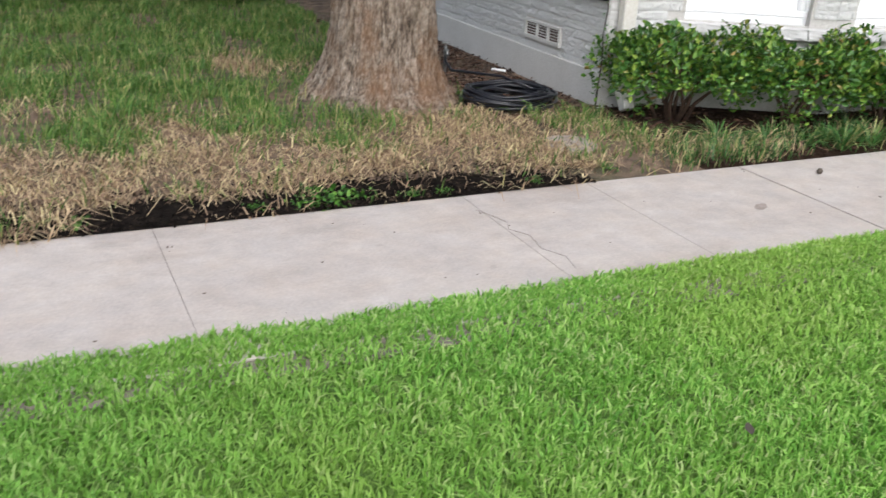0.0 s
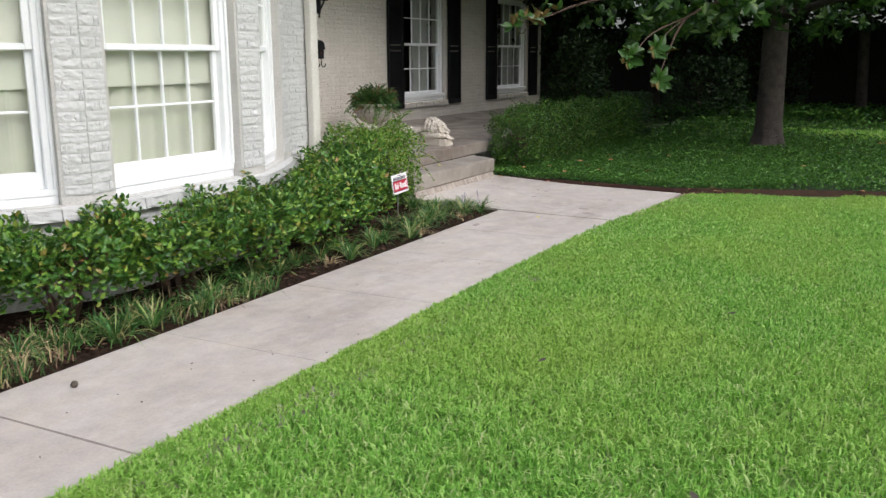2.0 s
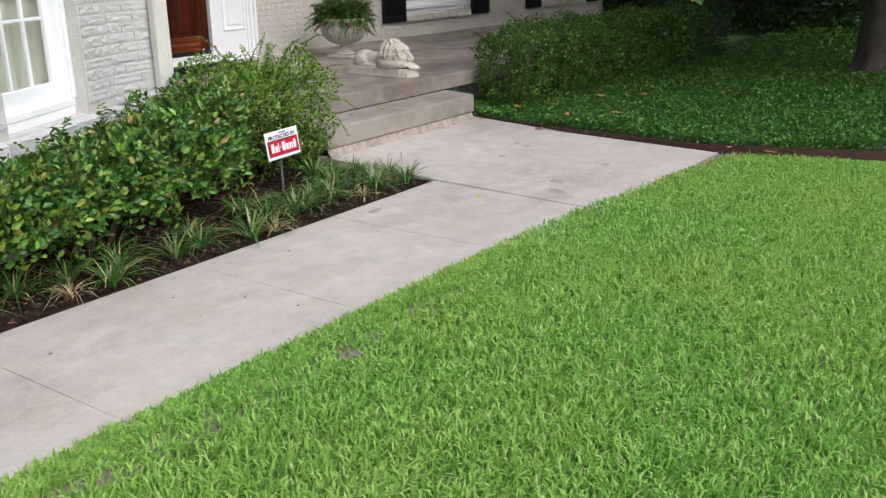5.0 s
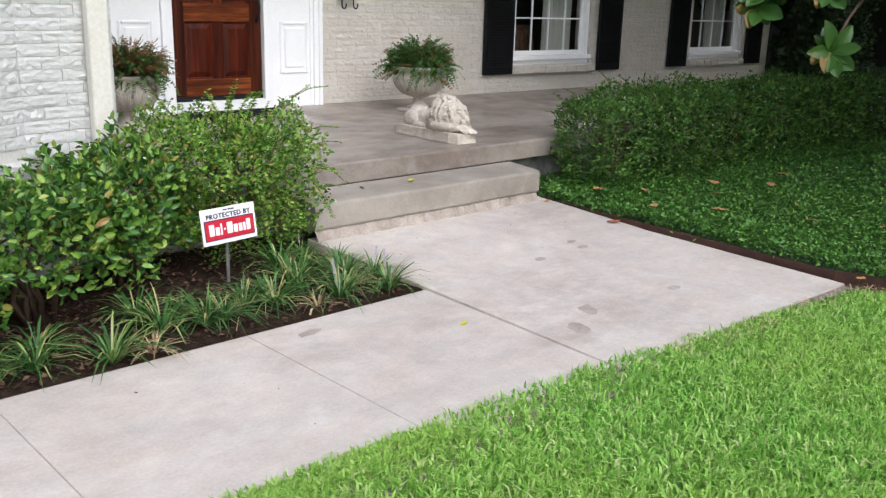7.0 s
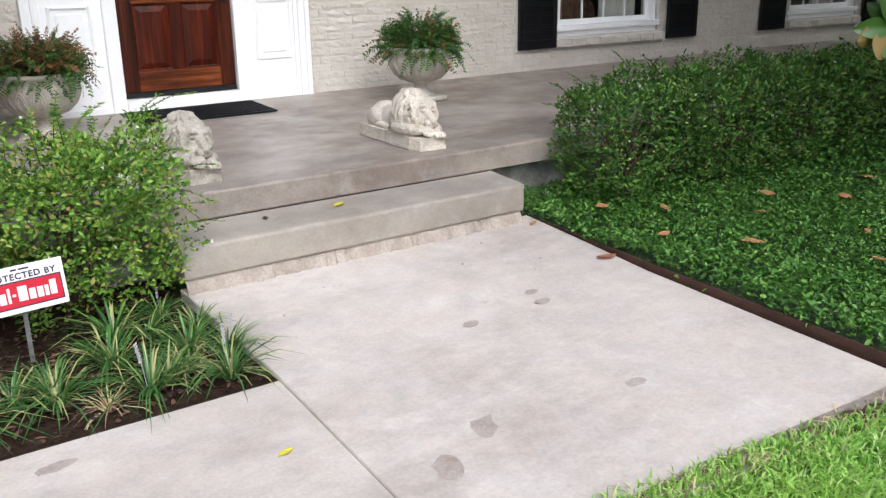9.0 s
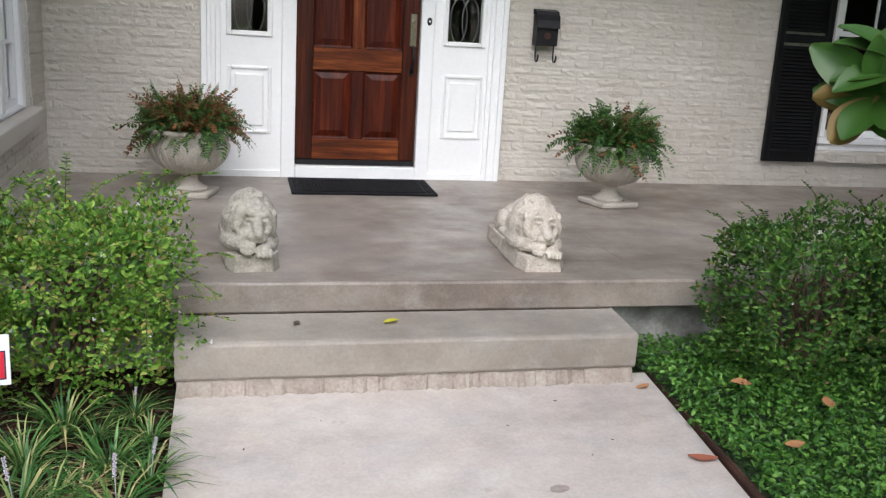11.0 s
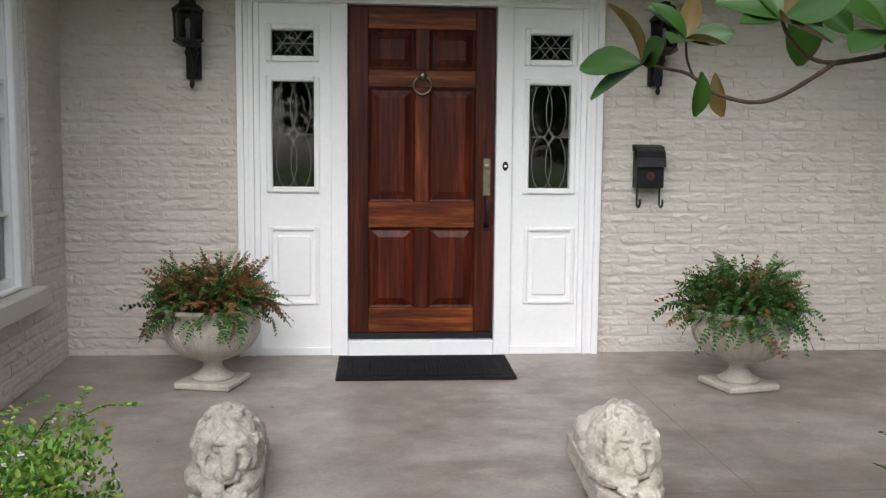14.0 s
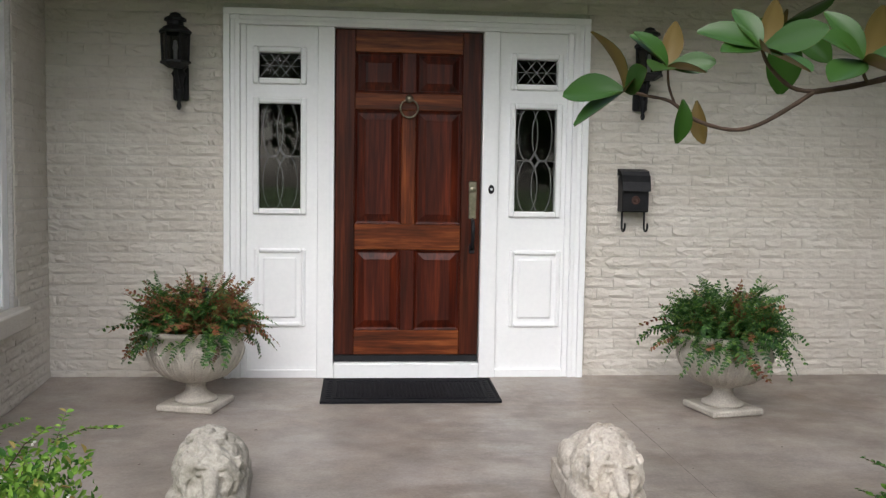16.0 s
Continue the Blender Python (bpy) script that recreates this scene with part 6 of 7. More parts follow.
for k, (x, y) in enumerate([(-16, -30), (-8, -29), (0, -30), (8, -28.5), (16, -30)]):
    t = thing("street_tree", pose(x, y, 0), "broad leafy tree across the street", "tree", "trees across the street")
    rows = [(0, 0, z, 0.28 - 0.02 * z) for z in (-0.1, 0.2, 0.8, 2, 3.5, 5)]
    child("trunk", trunk_mesh("trunk", rows, 14, BARK_DARK, 0.08, k * 5.0), t)
    p, d, s = crown_clumps(420, (0, 0, 5.6), (4.4, 4.0, 3.6), 9, 0.5, 0.8, 1.6)
    child("crown", leaves("crown", p, d, np.array([0, 0, 1.0]) + rand_dirs(len(p)), s, s * 0.5, DARKLEAF), t)


# ---- things on the porch ----
def urn(x, y, rz, label):
    u = thing("urn_planter", pose(x, y, PORCH_Z, 0, 0, rz) @ Matrix.Diagonal((1, 1, 1.06, 1)), label, "planter", "stone urns beside the door")
    bm = boxes((-0.16, 0.16, -0.16, 0.16, 0, 0.035), bev=0.008)
    part("base_plate", bm, CAST, u)
    bm = bmesh.new()
    lathe(bm, [(0.115, 0.036), (0.115, 0.050), (0.095, 0.060), (0.062, 0.085), (0.052, 0.105), (0.055, 0.125), (0.078, 0.140)], 32)
    part("foot", bm, CAST, u, smooth=True)
    prof = [(0.06, 0.136), (0.10, 0.143), (0.15, 0.161), (0.20, 0.195), (0.237, 0.240), (0.257, 0.288), (0.262, 0.325), (0.256, 0.335), (0.252, 0.345), (0.252, 0.385), (0.268, 0.393), (0.273, 0.405), (0.268, 0.418), (0.240, 0.418), (0.232, 0.40), (0.222, 0.36)]
    steps = 96
    V, F = [], []
    for r, z in prof:
        for k in range(steps):
            a = 2 * math.pi * k / steps
            lobe = 0.0
            if 0.15 < z < 0.325 and r > 0.1:
                w = math.sin(math.pi * (z - 0.14) / 0.19)
                c = abs(math.sin(a * 8))
                lobe = 0.004 * w * (c ** 0.5 - 0.6)
            V.append(((r + lobe) * math.cos(a), (r + lobe) * math.sin(a), z))
    for i in range(len(prof) - 1):
        for k in range(steps):
            F.append((i * steps + k, i * steps + (k + 1) % steps, (i + 1) * steps + (k + 1) % steps, (i + 1) * steps + k))
    child("bowl", mesh_of("bowl", V, F, CAST, True), u)
    bm = bmesh.new()
    for k in range(14):
        a0 = 2 * math.pi * (k + 0.5) / 14
        for wide, top in ((0.195, 0.318), (0.125, 0.296)):
            pts = []
            for t in np.linspace(-1, 1, 15):
                z = 0.172 + (top - 0.172) * (1 - abs(t) ** 3.0)
                r = np.interp(z, [0.143, 0.161, 0.195, 0.24, 0.288, 0.325], [0.10, 0.15, 0.20, 0.237, 0.257, 0.262]) + 0.001
                a = a0 + t * wide * (0.75 + 0.25 * (z - 0.172) / (top - 0.172)) * (0.6 + 0.4 * abs(t) if abs(t) < 0.4 else 1.0)
                pts.append((r * math.cos(a), r * math.sin(a), z))
            tube(bm, pts, 0.0075, 6)
    part("petal_relief", bm, CAST, u, smooth=True)
    bm = bmesh.new()
    lathe(bm, [(0.232, 0.30), (0.232, 0.375), (0.10, 0.395), (0.01, 0.40)], 24)
    part("soil", bm, SOIL, u, "dark potting soil")
    return u


def frond_mesh(seed, L, arch, material, pairs=18):
    """A fern frond along +x: a thin rib with two rows of short rounded leaflets, thinning to its tip."""
    r = random.Random(seed)
    V, F, pts = [], [], []
    bend = r.uniform(-0.25, 0.25)
    for i in range(pairs + 1):
        t = i / pairs
        pts.append(Vector((L * (0.35 * t + 0.60 * t ** 1.3), L * bend * t * t, L * (1.0 * t - arch * t * t))))
    w = 0.0015
    for i in range(pairs):
        a, b = pts[i], pts[i + 1]
        k = len(V)
        V += [a + Vector((0, -w, 0)), a + Vector((0, w, 0)), b + Vector((0, w, 0)), b + Vector((0, -w, 0))]
        F.append((k, k + 1, k + 2, k + 3))
        if i < 2:
            continue
        t = i / pairs
        d = (b - a).normalized()
        for s in (-1, 1):
            if r.random() < 0.06:
                continue
            l_ = (0.029 * math.sin(math.pi * min(1, 0.26 + 0.70 * t)) + 0.006) * r.uniform(0.7, 1.2)
            side = (Vector((0, s, 0)) + d * r.uniform(0.1, 0.5) + Vector((0, 0, r.uniform(-0.6, 0.35)))).normalized()
            n_ = side.cross(d).normalized()
            h = d * 0.0078 * r.uniform(0.8, 1.15)
            m_ = a + side * l_ * 0.55 - n_ * 0.003
            tip = a + side * l_ - n_ * 0.007 * r.uniform(0, 1.5)
            k = len(V)
            V += [a - h * 0.4, m_ - h, tip - h * 0.35, tip + h * 0.35, m_ + h, a + h * 0.4]
            F += [(k, k + 1, k + 4, k + 5), (k + 1, k + 2, k + 3, k + 4)]
    return mesh_of("frond", V, F, material)


GREENF = [frond_mesh(s, 0.25 + 0.03 * (s % 3), (0.2, 0.35, 0.5, 0.7, 0.9, 1.15)[s], FERN) for s in range(6)]
BROWNF = [frond_mesh(10 + s, 0.25 + 0.03 * (s % 3), (0.15, 0.3, 0.45, 0.65, 0.85, 1.1)[s], FERN_BROWN) for s in range(6)]


def fern(x, y, z, brown, count, label, seed):
    r = random.Random(seed)
    f = thing("fern", pose(x, y, z), label, "plant", "ferns in the urns")
    V, F, VB, FB = [], [], [], []
    for k in range(count):
        a = 360 * k * 0.381966 + r.uniform(-12, 12)
        q = r.random() ** 0.7
        lift = 30 - 52 * q + r.uniform(-26, 26)
        rad = 0.02 + 0.15 * q
        rusty = r.random() < brown * (1.5 - q)
        me = (BROWNF if rusty else GREENF)[min(5, max(0, int(6 * q + r.uniform(-1.5, 1.0))))]
        s = r.choice((0.55, 0.7, 0.8, 0.9, 1.0, 1.12)) * r.uniform(0.9, 1.1) if k < 280 else r.uniform(0.35, 0.6)
        if k >= 280:
            e, v = r.random() ** 0.5, r.random()
            rad, hgt = 0.26 * e, 0.03 + 0.22 * v * math.sqrt(1 - 0.85 * e * e)
            lift = r.uniform(-35, 35)
        else:
            hgt = 0.0
        m = pose(rad * math.cos(radians(a)), rad * math.sin(radians(a)), hgt) @ pose(0, 0, 0, r.uniform(-55, 55), -lift, a + r.uniform(-45, 45)) @ Matrix.Diagonal((s, s, s, 1))
        if k < 280:
            child("frond", me, f, m)
        else:
            vs, fs = (VB, FB) if rusty else (V, F)
            o = len(vs)
            vs += [m @ v.co for v in me.vertices]
            fs += [tuple(o + i for i in p.vertices) for p in me.polygons]
    tagged(child("inner_frond", mesh_of("inner_frond", V, F, FERN), f), kind="stuff")
    tagged(child("rusty_frond", mesh_of("rusty_frond", VB, FB, FERN_BROWN), f), kind="stuff")
    return f


urn(-1.194, -0.60, -14, "weathered grey cast-stone urn planter with carved petals")
urn(1.755, -0.77, 12, "weathered grey cast-stone urn planter with carved petals")
fern(-1.194, -0.60, PORCH_Z + 0.41, 0.42, 760, "green and rust-brown fern spilling over the urn", 3)
fern(1.755, -0.77, PORCH_Z + 0.41, 0.10, 700, "bushy green fern growing in the urn", 8)
sprig = thing("garden_stake", pose(-1.16, -0.55, PORCH_Z + 0.39), "small dark spike standing in the fern", "stake")
bm = bmesh.new()
tube(bm, [(0, 0, -0.03), (0.01, 0, 0.22)], 0.004, 6)
bmesh.ops.create_icosphere(bm, subdivisions=2, radius=0.022, matrix=pose(0.01, 0, 0.24) @ Matrix.Diagonal((1, 1, 1.5, 1)))
part("spike", bm, IRON, sprig, smooth=True)

# door mat
mat_ = thing("door_mat", pose(0.0, -0.65, PORCH_Z, 2.29, 0, 0) @ pose(0, 0.65, 0), "black rubber door mat with a holed border", "door mat")
part("mat_base", boxes((-0.515, 0.525, -0.585, -0.065, 0.001, 0.009), bev=0.003), RUBBER, mat_)
part("rim", boxes((-0.515, 0.525, -0.585, -0.57, 0.009, 0.015), (-0.515, 0.525, -0.08, -0.065, 0.009, 0.015), (-0.515, -0.50, -0.57, -0.08, 0.009, 0.015), (0.51, 0.525, -0.57, -0.08, 0.009, 0.015),
                  (-0.44, 0.45, -0.515, -0.507, 0.009, 0.015), (-0.44, 0.45, -0.143, -0.135, 0.009, 0.015), (-0.44, -0.432, -0.507, -0.143, 0.009, 0.015), (0.442, 0.45, -0.507, -0.143, 0.009, 0.015)), RUBBER, mat_)
bm = bmesh.new()
for i in range(36):
    for j in range(15):
        x, y = -0.42 + 0.855 * i / 35, -0.495 + 0.34 * j / 14
        box(bm, x - 0.008, x + 0.008, y - 0.008, y + 0.008, 0.009, 0.0125)
for i in range(26):
    for y in (-0.543, -0.108):
        x = -0.47 + 0.95 * i / 25
        box(bm, x - 0.010, x + 0.010, y - 0.016, y + 0.016, 0.009, 0.013)
for j in range(9):
    for x in (-0.47, 0.48):
        y = -0.49 + 0.33 * j / 8
        box(bm, x - 0.016, x + 0.016, y - 0.012, y + 0.012, 0.009, 0.013)
tagged(part("tread", bm, RUBBER, mat_, "rows of small raised studs"), kind="stuff")


# wall lanterns
def lantern(x, label):
    l_ = thing("wall_lantern", pose(x, 0.03, 2.13), label, "lantern", "lanterns beside the door")
    c = (0, -0.20)
    bm = bmesh.new()
    lathe(bm, [(0.006, 0.0), (0.016, 0.02), (0.010, 0.045), (0.022, 0.07), (0.030, 0.12), (0.026, 0.15), (0.034, 0.19), (0.045, 0.215), (0.030, 0.235), (0.062, 0.262)], 12, (0, -0.075))
    part("bracket", bm, IRON, l_, smooth=True)
    part("wall_plate", boxes((-0.045, 0.045, -0.028, 0.012, 0.06, 0.27), bev=0.008), IRON, l_)
    bm = bmesh.new()
    tube(bm, [(0, -0.02, 0.10), (0, -0.10, 0.13), (0, -0.15, 0.20), (0, -0.17, 0.26)], [0.014, 0.014, 0.012, 0.012], 8)
    tube(bm, [(0, -0.02, 0.23), (0, -0.09, 0.24), (0, -0.13, 0.26)], 0.010, 8)
    part("arm", bm, IRON, l_, smooth=True)
    cy = -0.17
    bm = bmesh.new()
    lathe(bm, [(0.040, 0.235), (0.078, 0.258), (0.090, 0.264), (0.090, 0.276), (0.07, 0.28)], 6, (0, cy))
    part("tray", bm, IRON, l_)
    for k in range(6):
        a = 2 * math.pi * k / 6
        bm = bmesh.new()
        tube(bm, [(0.076 * math.cos(a), cy + 0.076 * math.sin(a), 0.275), (0.082 * math.cos(a), cy + 0.082 * math.sin(a), 0.44)], 0.006, 5)
        part("post", bm, IRON, l_)
        b = a + 2 * math.pi / 6
        V = [(0.074 * math.cos(a), cy + 0.074 * math.sin(a), 0.278), (0.074 * math.cos(b), cy + 0.074 * math.sin(b), 0.278), (0.080 * math.cos(b), cy + 0.080 * math.sin(b), 0.438), (0.080 * math.cos(a), cy + 0.080 * math.sin(a), 0.438)]
        ob = child("pane", mesh_of("pane", V, [(0, 1, 2, 3)], SMOKED), l_)
        ob.visible_shadow = False
    bm = bmesh.new()
    lathe(bm, [(0.092, 0.436), (0.096, 0.446), (0.066, 0.474), (0.050, 0.482), (0.048, 0.505), (0.066, 0.510), (0.064, 0.522), (0.034, 0.540), (0.030, 0.552), (0.010, 0.560), (0.004, 0.562)], 12, (0, cy))
    part("roof", bm, IRON, l_)
    bm = bmesh.new()
    lathe(bm, [(0.012, 0.28), (0.012, 0.34), (0.018, 0.352), (0.010, 0.395), (0.002, 0.40)], 10, (0, cy))
    part("bulb", bm, WHITE, l_, "pale candle-shaped bulb", smooth=True)
    return l_


lantern(-1.39, "black iron wall lantern with glass panes, unlit by day")
lantern(1.47, "black iron wall lantern half hidden by leaves")

# mailbox with newspaper hooks
mb = thing("mailbox", pose(1.335, 0.03, 1.42), "black metal wall mailbox with two scroll hooks", "mailbox")
bm = boxes((0.012, 0.184, -0.105, 0.005, 0.13, 0.36), bev=0.006)
part("box", bm, IRON, mb)
bm = bmesh.new()
prof = [(-0.128, 0.262), (-0.124, 0.275), (-0.078, 0.388), (0.005, 0.405), (0.005, 0.361), (-0.1055, 0.361), (-0.1055, 0.262)]
for x in (0.007, 0.189):
    [bm.verts.new((x, y, z)) for y, z in prof]
bm.verts.ensure_lookup_table()
nP = len(prof)
bm.faces.new([bm.verts[i] for i in range(nP)])
bm.faces.new([bm.verts[i + nP] for i in reversed(range(nP))])
for i in range(nP):
    bm.faces.new((bm.verts[i], bm.verts[i + nP], bm.verts[(i + 1) % nP + nP], bm.verts[(i + 1) % nP]))
bmesh.ops.recalc_face_normals(bm, faces=bm.faces)
part("lid", bm, IRON, mb)
bm = bmesh.new()
lathe(bm, [(0.027, 0), (0.027, 0.003), (0.022, 0.004), (0.020, 0.0025), (0.012, 0.0025), (0.010, 0.005), (0.003, 0.0055)], 24)
bmesh.ops.transform(bm, matrix=pose(0.098, -0.1052, 0.205, 90, 0, 0), verts=bm.verts)
part("emblem", bm, STEEL, mb, "small round rusty emblem")
for x in (0.025, 0.17):
    bm = bmesh.new()
    pts = [(x, -0.06, 0.135), (x, -0.06, 0.05)] + [(x, -0.095 + 0.035 * math.cos(a), 0.045 - 0.035 * math.sin(a)) for a in np.linspace(0, 3.6, 12)]
    tube(bm, pts, 0.007, 8)
    part("hook", bm, IRON, mb, smooth=True)


# stone lions, resting with the head on the crossed paws
def ellipsoid(bm, x, y, z, rx, ry, rz, turn=(0, 0, 0), sub=3):
    bmesh.ops.create_icosphere(bm, subdivisions=sub, radius=1.0, matrix=pose(x, y, z, *turn) @ Matrix.Diagonal((rx, ry, rz, 1)))


def lion_mesh(seed, yaw, roll, stone):
    """A lion asleep: body along +y, its face towards -y, a tall mane, the long muzzle sunk on crossed forepaws. yaw, roll: the head's turn."""
    r = random.Random(seed)
    bm = bmesh.new()

    # base with cut front corners and a low ledge
    for grow, z0, z1 in ((0.004, 0.0, 0.026), (0.0, 0.024, 0.082)):
        ring = [(-0.125 - grow, 0.37), (0.125 + grow, 0.37), (0.125 + grow, -0.30), (0.088 + grow, -0.378 - grow), (-0.088 - grow, -0.378 - grow), (-0.125 - grow, -0.30)]
        lo, hi = [bm.verts.new((x, y, z0)) for x, y in ring], [bm.verts.new((x * 0.985, y * 0.99, z1)) for x, y in ring]
        bm.faces.new(list(reversed(lo))), bm.faces.new(hi)
        for k in range(6):
            bm.faces.new((lo[k], lo[(k + 1) % 6], hi[(k + 1) % 6], hi[k]))
    # body, haunches, hind feet, tail
    ellipsoid(bm, 0, 0.09, 0.14, 0.088, 0.20, 0.082)
    ellipsoid(bm, 0.01, 0.235, 0.148, 0.100, 0.105, 0.088)
    for s in (-1, 1):
        ellipsoid(bm, s * 0.078, 0.215, 0.130, 0.044, 0.095, 0.072)
        ellipsoid(bm, s * 0.094, 0.10, 0.096, 0.026, 0.085, 0.024)
        ellipsoid(bm, s * 0.088, -0.12, 0.125, 0.040, 0.12, 0.060)
    tube(bm, [(0.02, 0.325, 0.12), (0.09, 0.31, 0.10), (0.112, 0.22, 0.098), (0.114, 0.12, 0.098)], [0.018, 0.016, 0.014, 0.018], 8)
    # forelegs: one along the base with long toes over its edge, the other laid across it
    tube(bm, [(0.098, -0.10, 0.115), (0.098, -0.22, 0.112), (0.078, -0.300, 0.108), (0.050, -0.345, 0.100)], [0.040, 0.037, 0.034, 0.030], 12)
    ellipsoid(bm, 0.046, -0.352, 0.100, 0.038, 0.040, 0.022, (14, 0, 8))
    for t in range(4):
        ellipsoid(bm, 0.016 + t * 0.021, -0.385 + 0.004 * abs(t - 1.5), 0.088, 0.0105, 0.032, 0.016, (24, 0, 6 - 4 * t), 2)
    tube(bm, [(-0.104, -0.10, 0.115), (-0.112, -0.21, 0.118), (-0.094, -0.295, 0.122), (-0.055, -0.338, 0.124)], [0.040, 0.037, 0.034, 0.031], 12)
    ellipsoid(bm, -0.036, -0.350, 0.122, 0.050, 0.034, 0.022, (12, 0, -28))
    for t in range(4):
        ellipsoid(bm, -0.004 - t * 0.013, -0.360 - t * 0.010, 0.112 - t * 0.005, 0.034, 0.0095, 0.0125, (10, 16, -34), 2)
    # mane: a tall dome, filled up to the face
    ellipsoid(bm, 0, -0.125, 0.228, 0.100, 0.118, 0.112)
    ellipsoid(bm, 0, -0.185, 0.215, 0.095, 0.085, 0.108)
    ellipsoid(bm, 0, -0.232, 0.205, 0.084, 0.074, 0.088)
    ellipsoid(bm, 0, -0.262, 0.160, 0.078, 0.066, 0.055)
    ellipsoid(bm, 0, -0.095, 0.160, 0.112, 0.150, 0.092)
    for s in (-1, 1):
        ellipsoid(bm, s * 0.062, -0.225, 0.160, 0.045, 0.065, 0.062)
    # head: built straight, then turned and leaned as one
    mark = len(bm.verts)
    ellipsoid(bm, 0, -0.215, 0.248, 0.080, 0.080, 0.066)
    ellipsoid(bm, 0, -0.255, 0.262, 0.066, 0.040, 0.032, (38, 0, 0))
    for k in range(9):
        f = k / 8
        ellipsoid(bm, 0, -0.262 - 0.094 * f, 0.246 - 0.070 * f, 0.034 - 0.008 * f, 0.036 - 0.010 * f, 0.034 - 0.008 * f, (40, 0, 0), 2)
        ellipsoid(bm, 0, -0.258 - 0.070 * f, 0.215 - 0.060 * f, 0.056 - 0.020 * f, 0.036, 0.034 - 0.008 * f, (30, 0, 0), 2)
    ellipsoid(bm, 0, -0.361, 0.180, 0.024, 0.014, 0.012, (30, 0, 0), 2)
    for s in (-1, 1):
        ellipsoid(bm, s * 0.021, -0.344, 0.158, 0.027, 0.024, 0.021, (20, 0, s * 14), 2)
        tube(bm, [(s * 0.012, -0.296, 0.252), (s * 0.034, -0.297, 0.258), (s * 0.056, -0.284, 0.254), (s * 0.072, -0.258, 0.240)], [0.006, 0.010, 0.010, 0.006], 8)
        ellipsoid(bm, s * 0.040, -0.298, 0.232, 0.014, 0.010, 0.007, (30, s * 14, 0), 2)
        ellipsoid(bm, s * 0.088, -0.232, 0.252, 0.014, 0.016, 0.028, (0, s * 20, 0), 2)
        tube(bm, [(s * 0.080, -0.240, 0.228), (s * 0.094, -0.250, 0.246), (s * 0.100, -0.244, 0.268), (s * 0.092, -0.236, 0.282), (s * 0.078, -0.238, 0.278)], [0.007, 0.008, 0.008, 0.008, 0.006], 6)
    for k in range(10):
        x = -0.045 + 0.01 * k
        tube(bm, [(x * 1.3, -0.305 + 0.3 * abs(x), 0.152), (x * 1.2 + 0.006 * math.sin(k * 2.0), -0.318 + 0.3 * abs(x), 0.128), (x * 1.1, -0.315 + 0.3 * abs(x), 0.108)], [0.008, 0.009, 0.004], 6)
    for s in (-1, 1):
        for k in range(5):
            f = k / 4
            tube(bm, [(s * (0.030 + 0.044 * f), -0.262 + 0.012 * f, 0.292 - 0.030 * f), (s * (0.052 + 0.040 * f), -0.274 + 0.010 * f, 0.274 - 0.042 * f), (s * (0.066 + 0.030 * f), -0.280 + 0.006 * f, 0.246 - 0.046 * f), (s * (0.060 + 0.032 * f), -0.284, 0.216 - 0.044 * f)], [0.008, 0.013, 0.012, 0.004], 6)
    bm.verts.ensure_lookup_table()
    head = [bm.verts[i] for i in range(mark, len(bm.verts))]
    bmesh.ops.transform(bm, matrix=pose(0, -0.18, 0.21) @ pose(0, 0, 0, 0, roll, yaw) @ pose(0, 0.18, -0.21), verts=head)
    # long locks that sweep back over the crown and hang down the sides
    for ring, (t0, cnt, long) in enumerate(((0.0, 12, 0.30), (0.12, 13, 0.32), (0.28, 14, 0.34), (0.47, 12, 0.34), (0.66, 10, 0.28))):
        for k in range(cnt):
            a = radians(-52 + 284 * (k + 0.5 * (ring % 2)) / (cnt - 0.5))
            ph, pts = r.uniform(0, 6.28), []
            fall = 0.8 if abs(math.cos(a)) > 0.45 else 0.25
            for i in range(8):
                u = i / 7
                f = t0 + long * u * (0.5 if fall > 0.5 else 1.0)
                aa = a + 0.17 * math.sin(ph + i * 1.15) - fall * u * math.cos(a)
                w = 0.60 + 0.40 * math.sin(math.pi * min(1.0, f / 0.5) / 2) if f < 0.5 else 1.0 - 0.35 * ((f - 0.5) / 0.5) ** 2
                z = 0.205 + (0.138 if math.sin(aa) > 0 else 0.108) * w * math.sin(aa)
                pts.append((0.116 * w * math.cos(aa) * (1.0 if math.sin(aa) < 0.2 else 0.93), -0.296 + 0.31 * f + 0.30 * (z - 0.20) * max(0.0, 1 - 1.6 * f), z))
            tube(bm, pts, [0.008, 0.014, 0.019, 0.021, 0.020, 0.016, 0.011, 0.004], 6)
    me = bpy.data.meshes.new("lion_statue")
    bm.to_mesh(me)
    bm.free()
    me.materials.append(stone)
    return me


def lion(x, y, rz, label, seed, yaw, roll, stone):
    ob = new("lion_statue", lion_mesh(seed, yaw, roll, stone))
    ob.matrix_world = pose(x, y, PORCH_Z, 0, 0, rz) @ Matrix.Diagonal((1.0, 1, 1.0, 1))
    rm = ob.modifiers.new("merge", "REMESH")
    rm.mode, rm.voxel_size, rm.use_smooth_shade = "VOXEL", 0.0036, True
    sm = ob.modifiers.new("worn", "SMOOTH")
    sm.factor, sm.iterations = 0.5, 1
    tex = bpy.data.textures.new("chisel", "CLOUDS")
    tex.noise_scale, tex.noise_depth = 0.03, 3
    dm = ob.modifiers.new("carving", "DISPLACE")
    dm.texture, dm.strength, dm.mid_level = tex, 0.007, 0.5
    return tagged(ob, label, "statue", "stone lions on the porch")


lion(-0.838, -2.20, 4, "weathered grey stone lion statue resting on its paws", 1, 9, 9, LIONGREY)
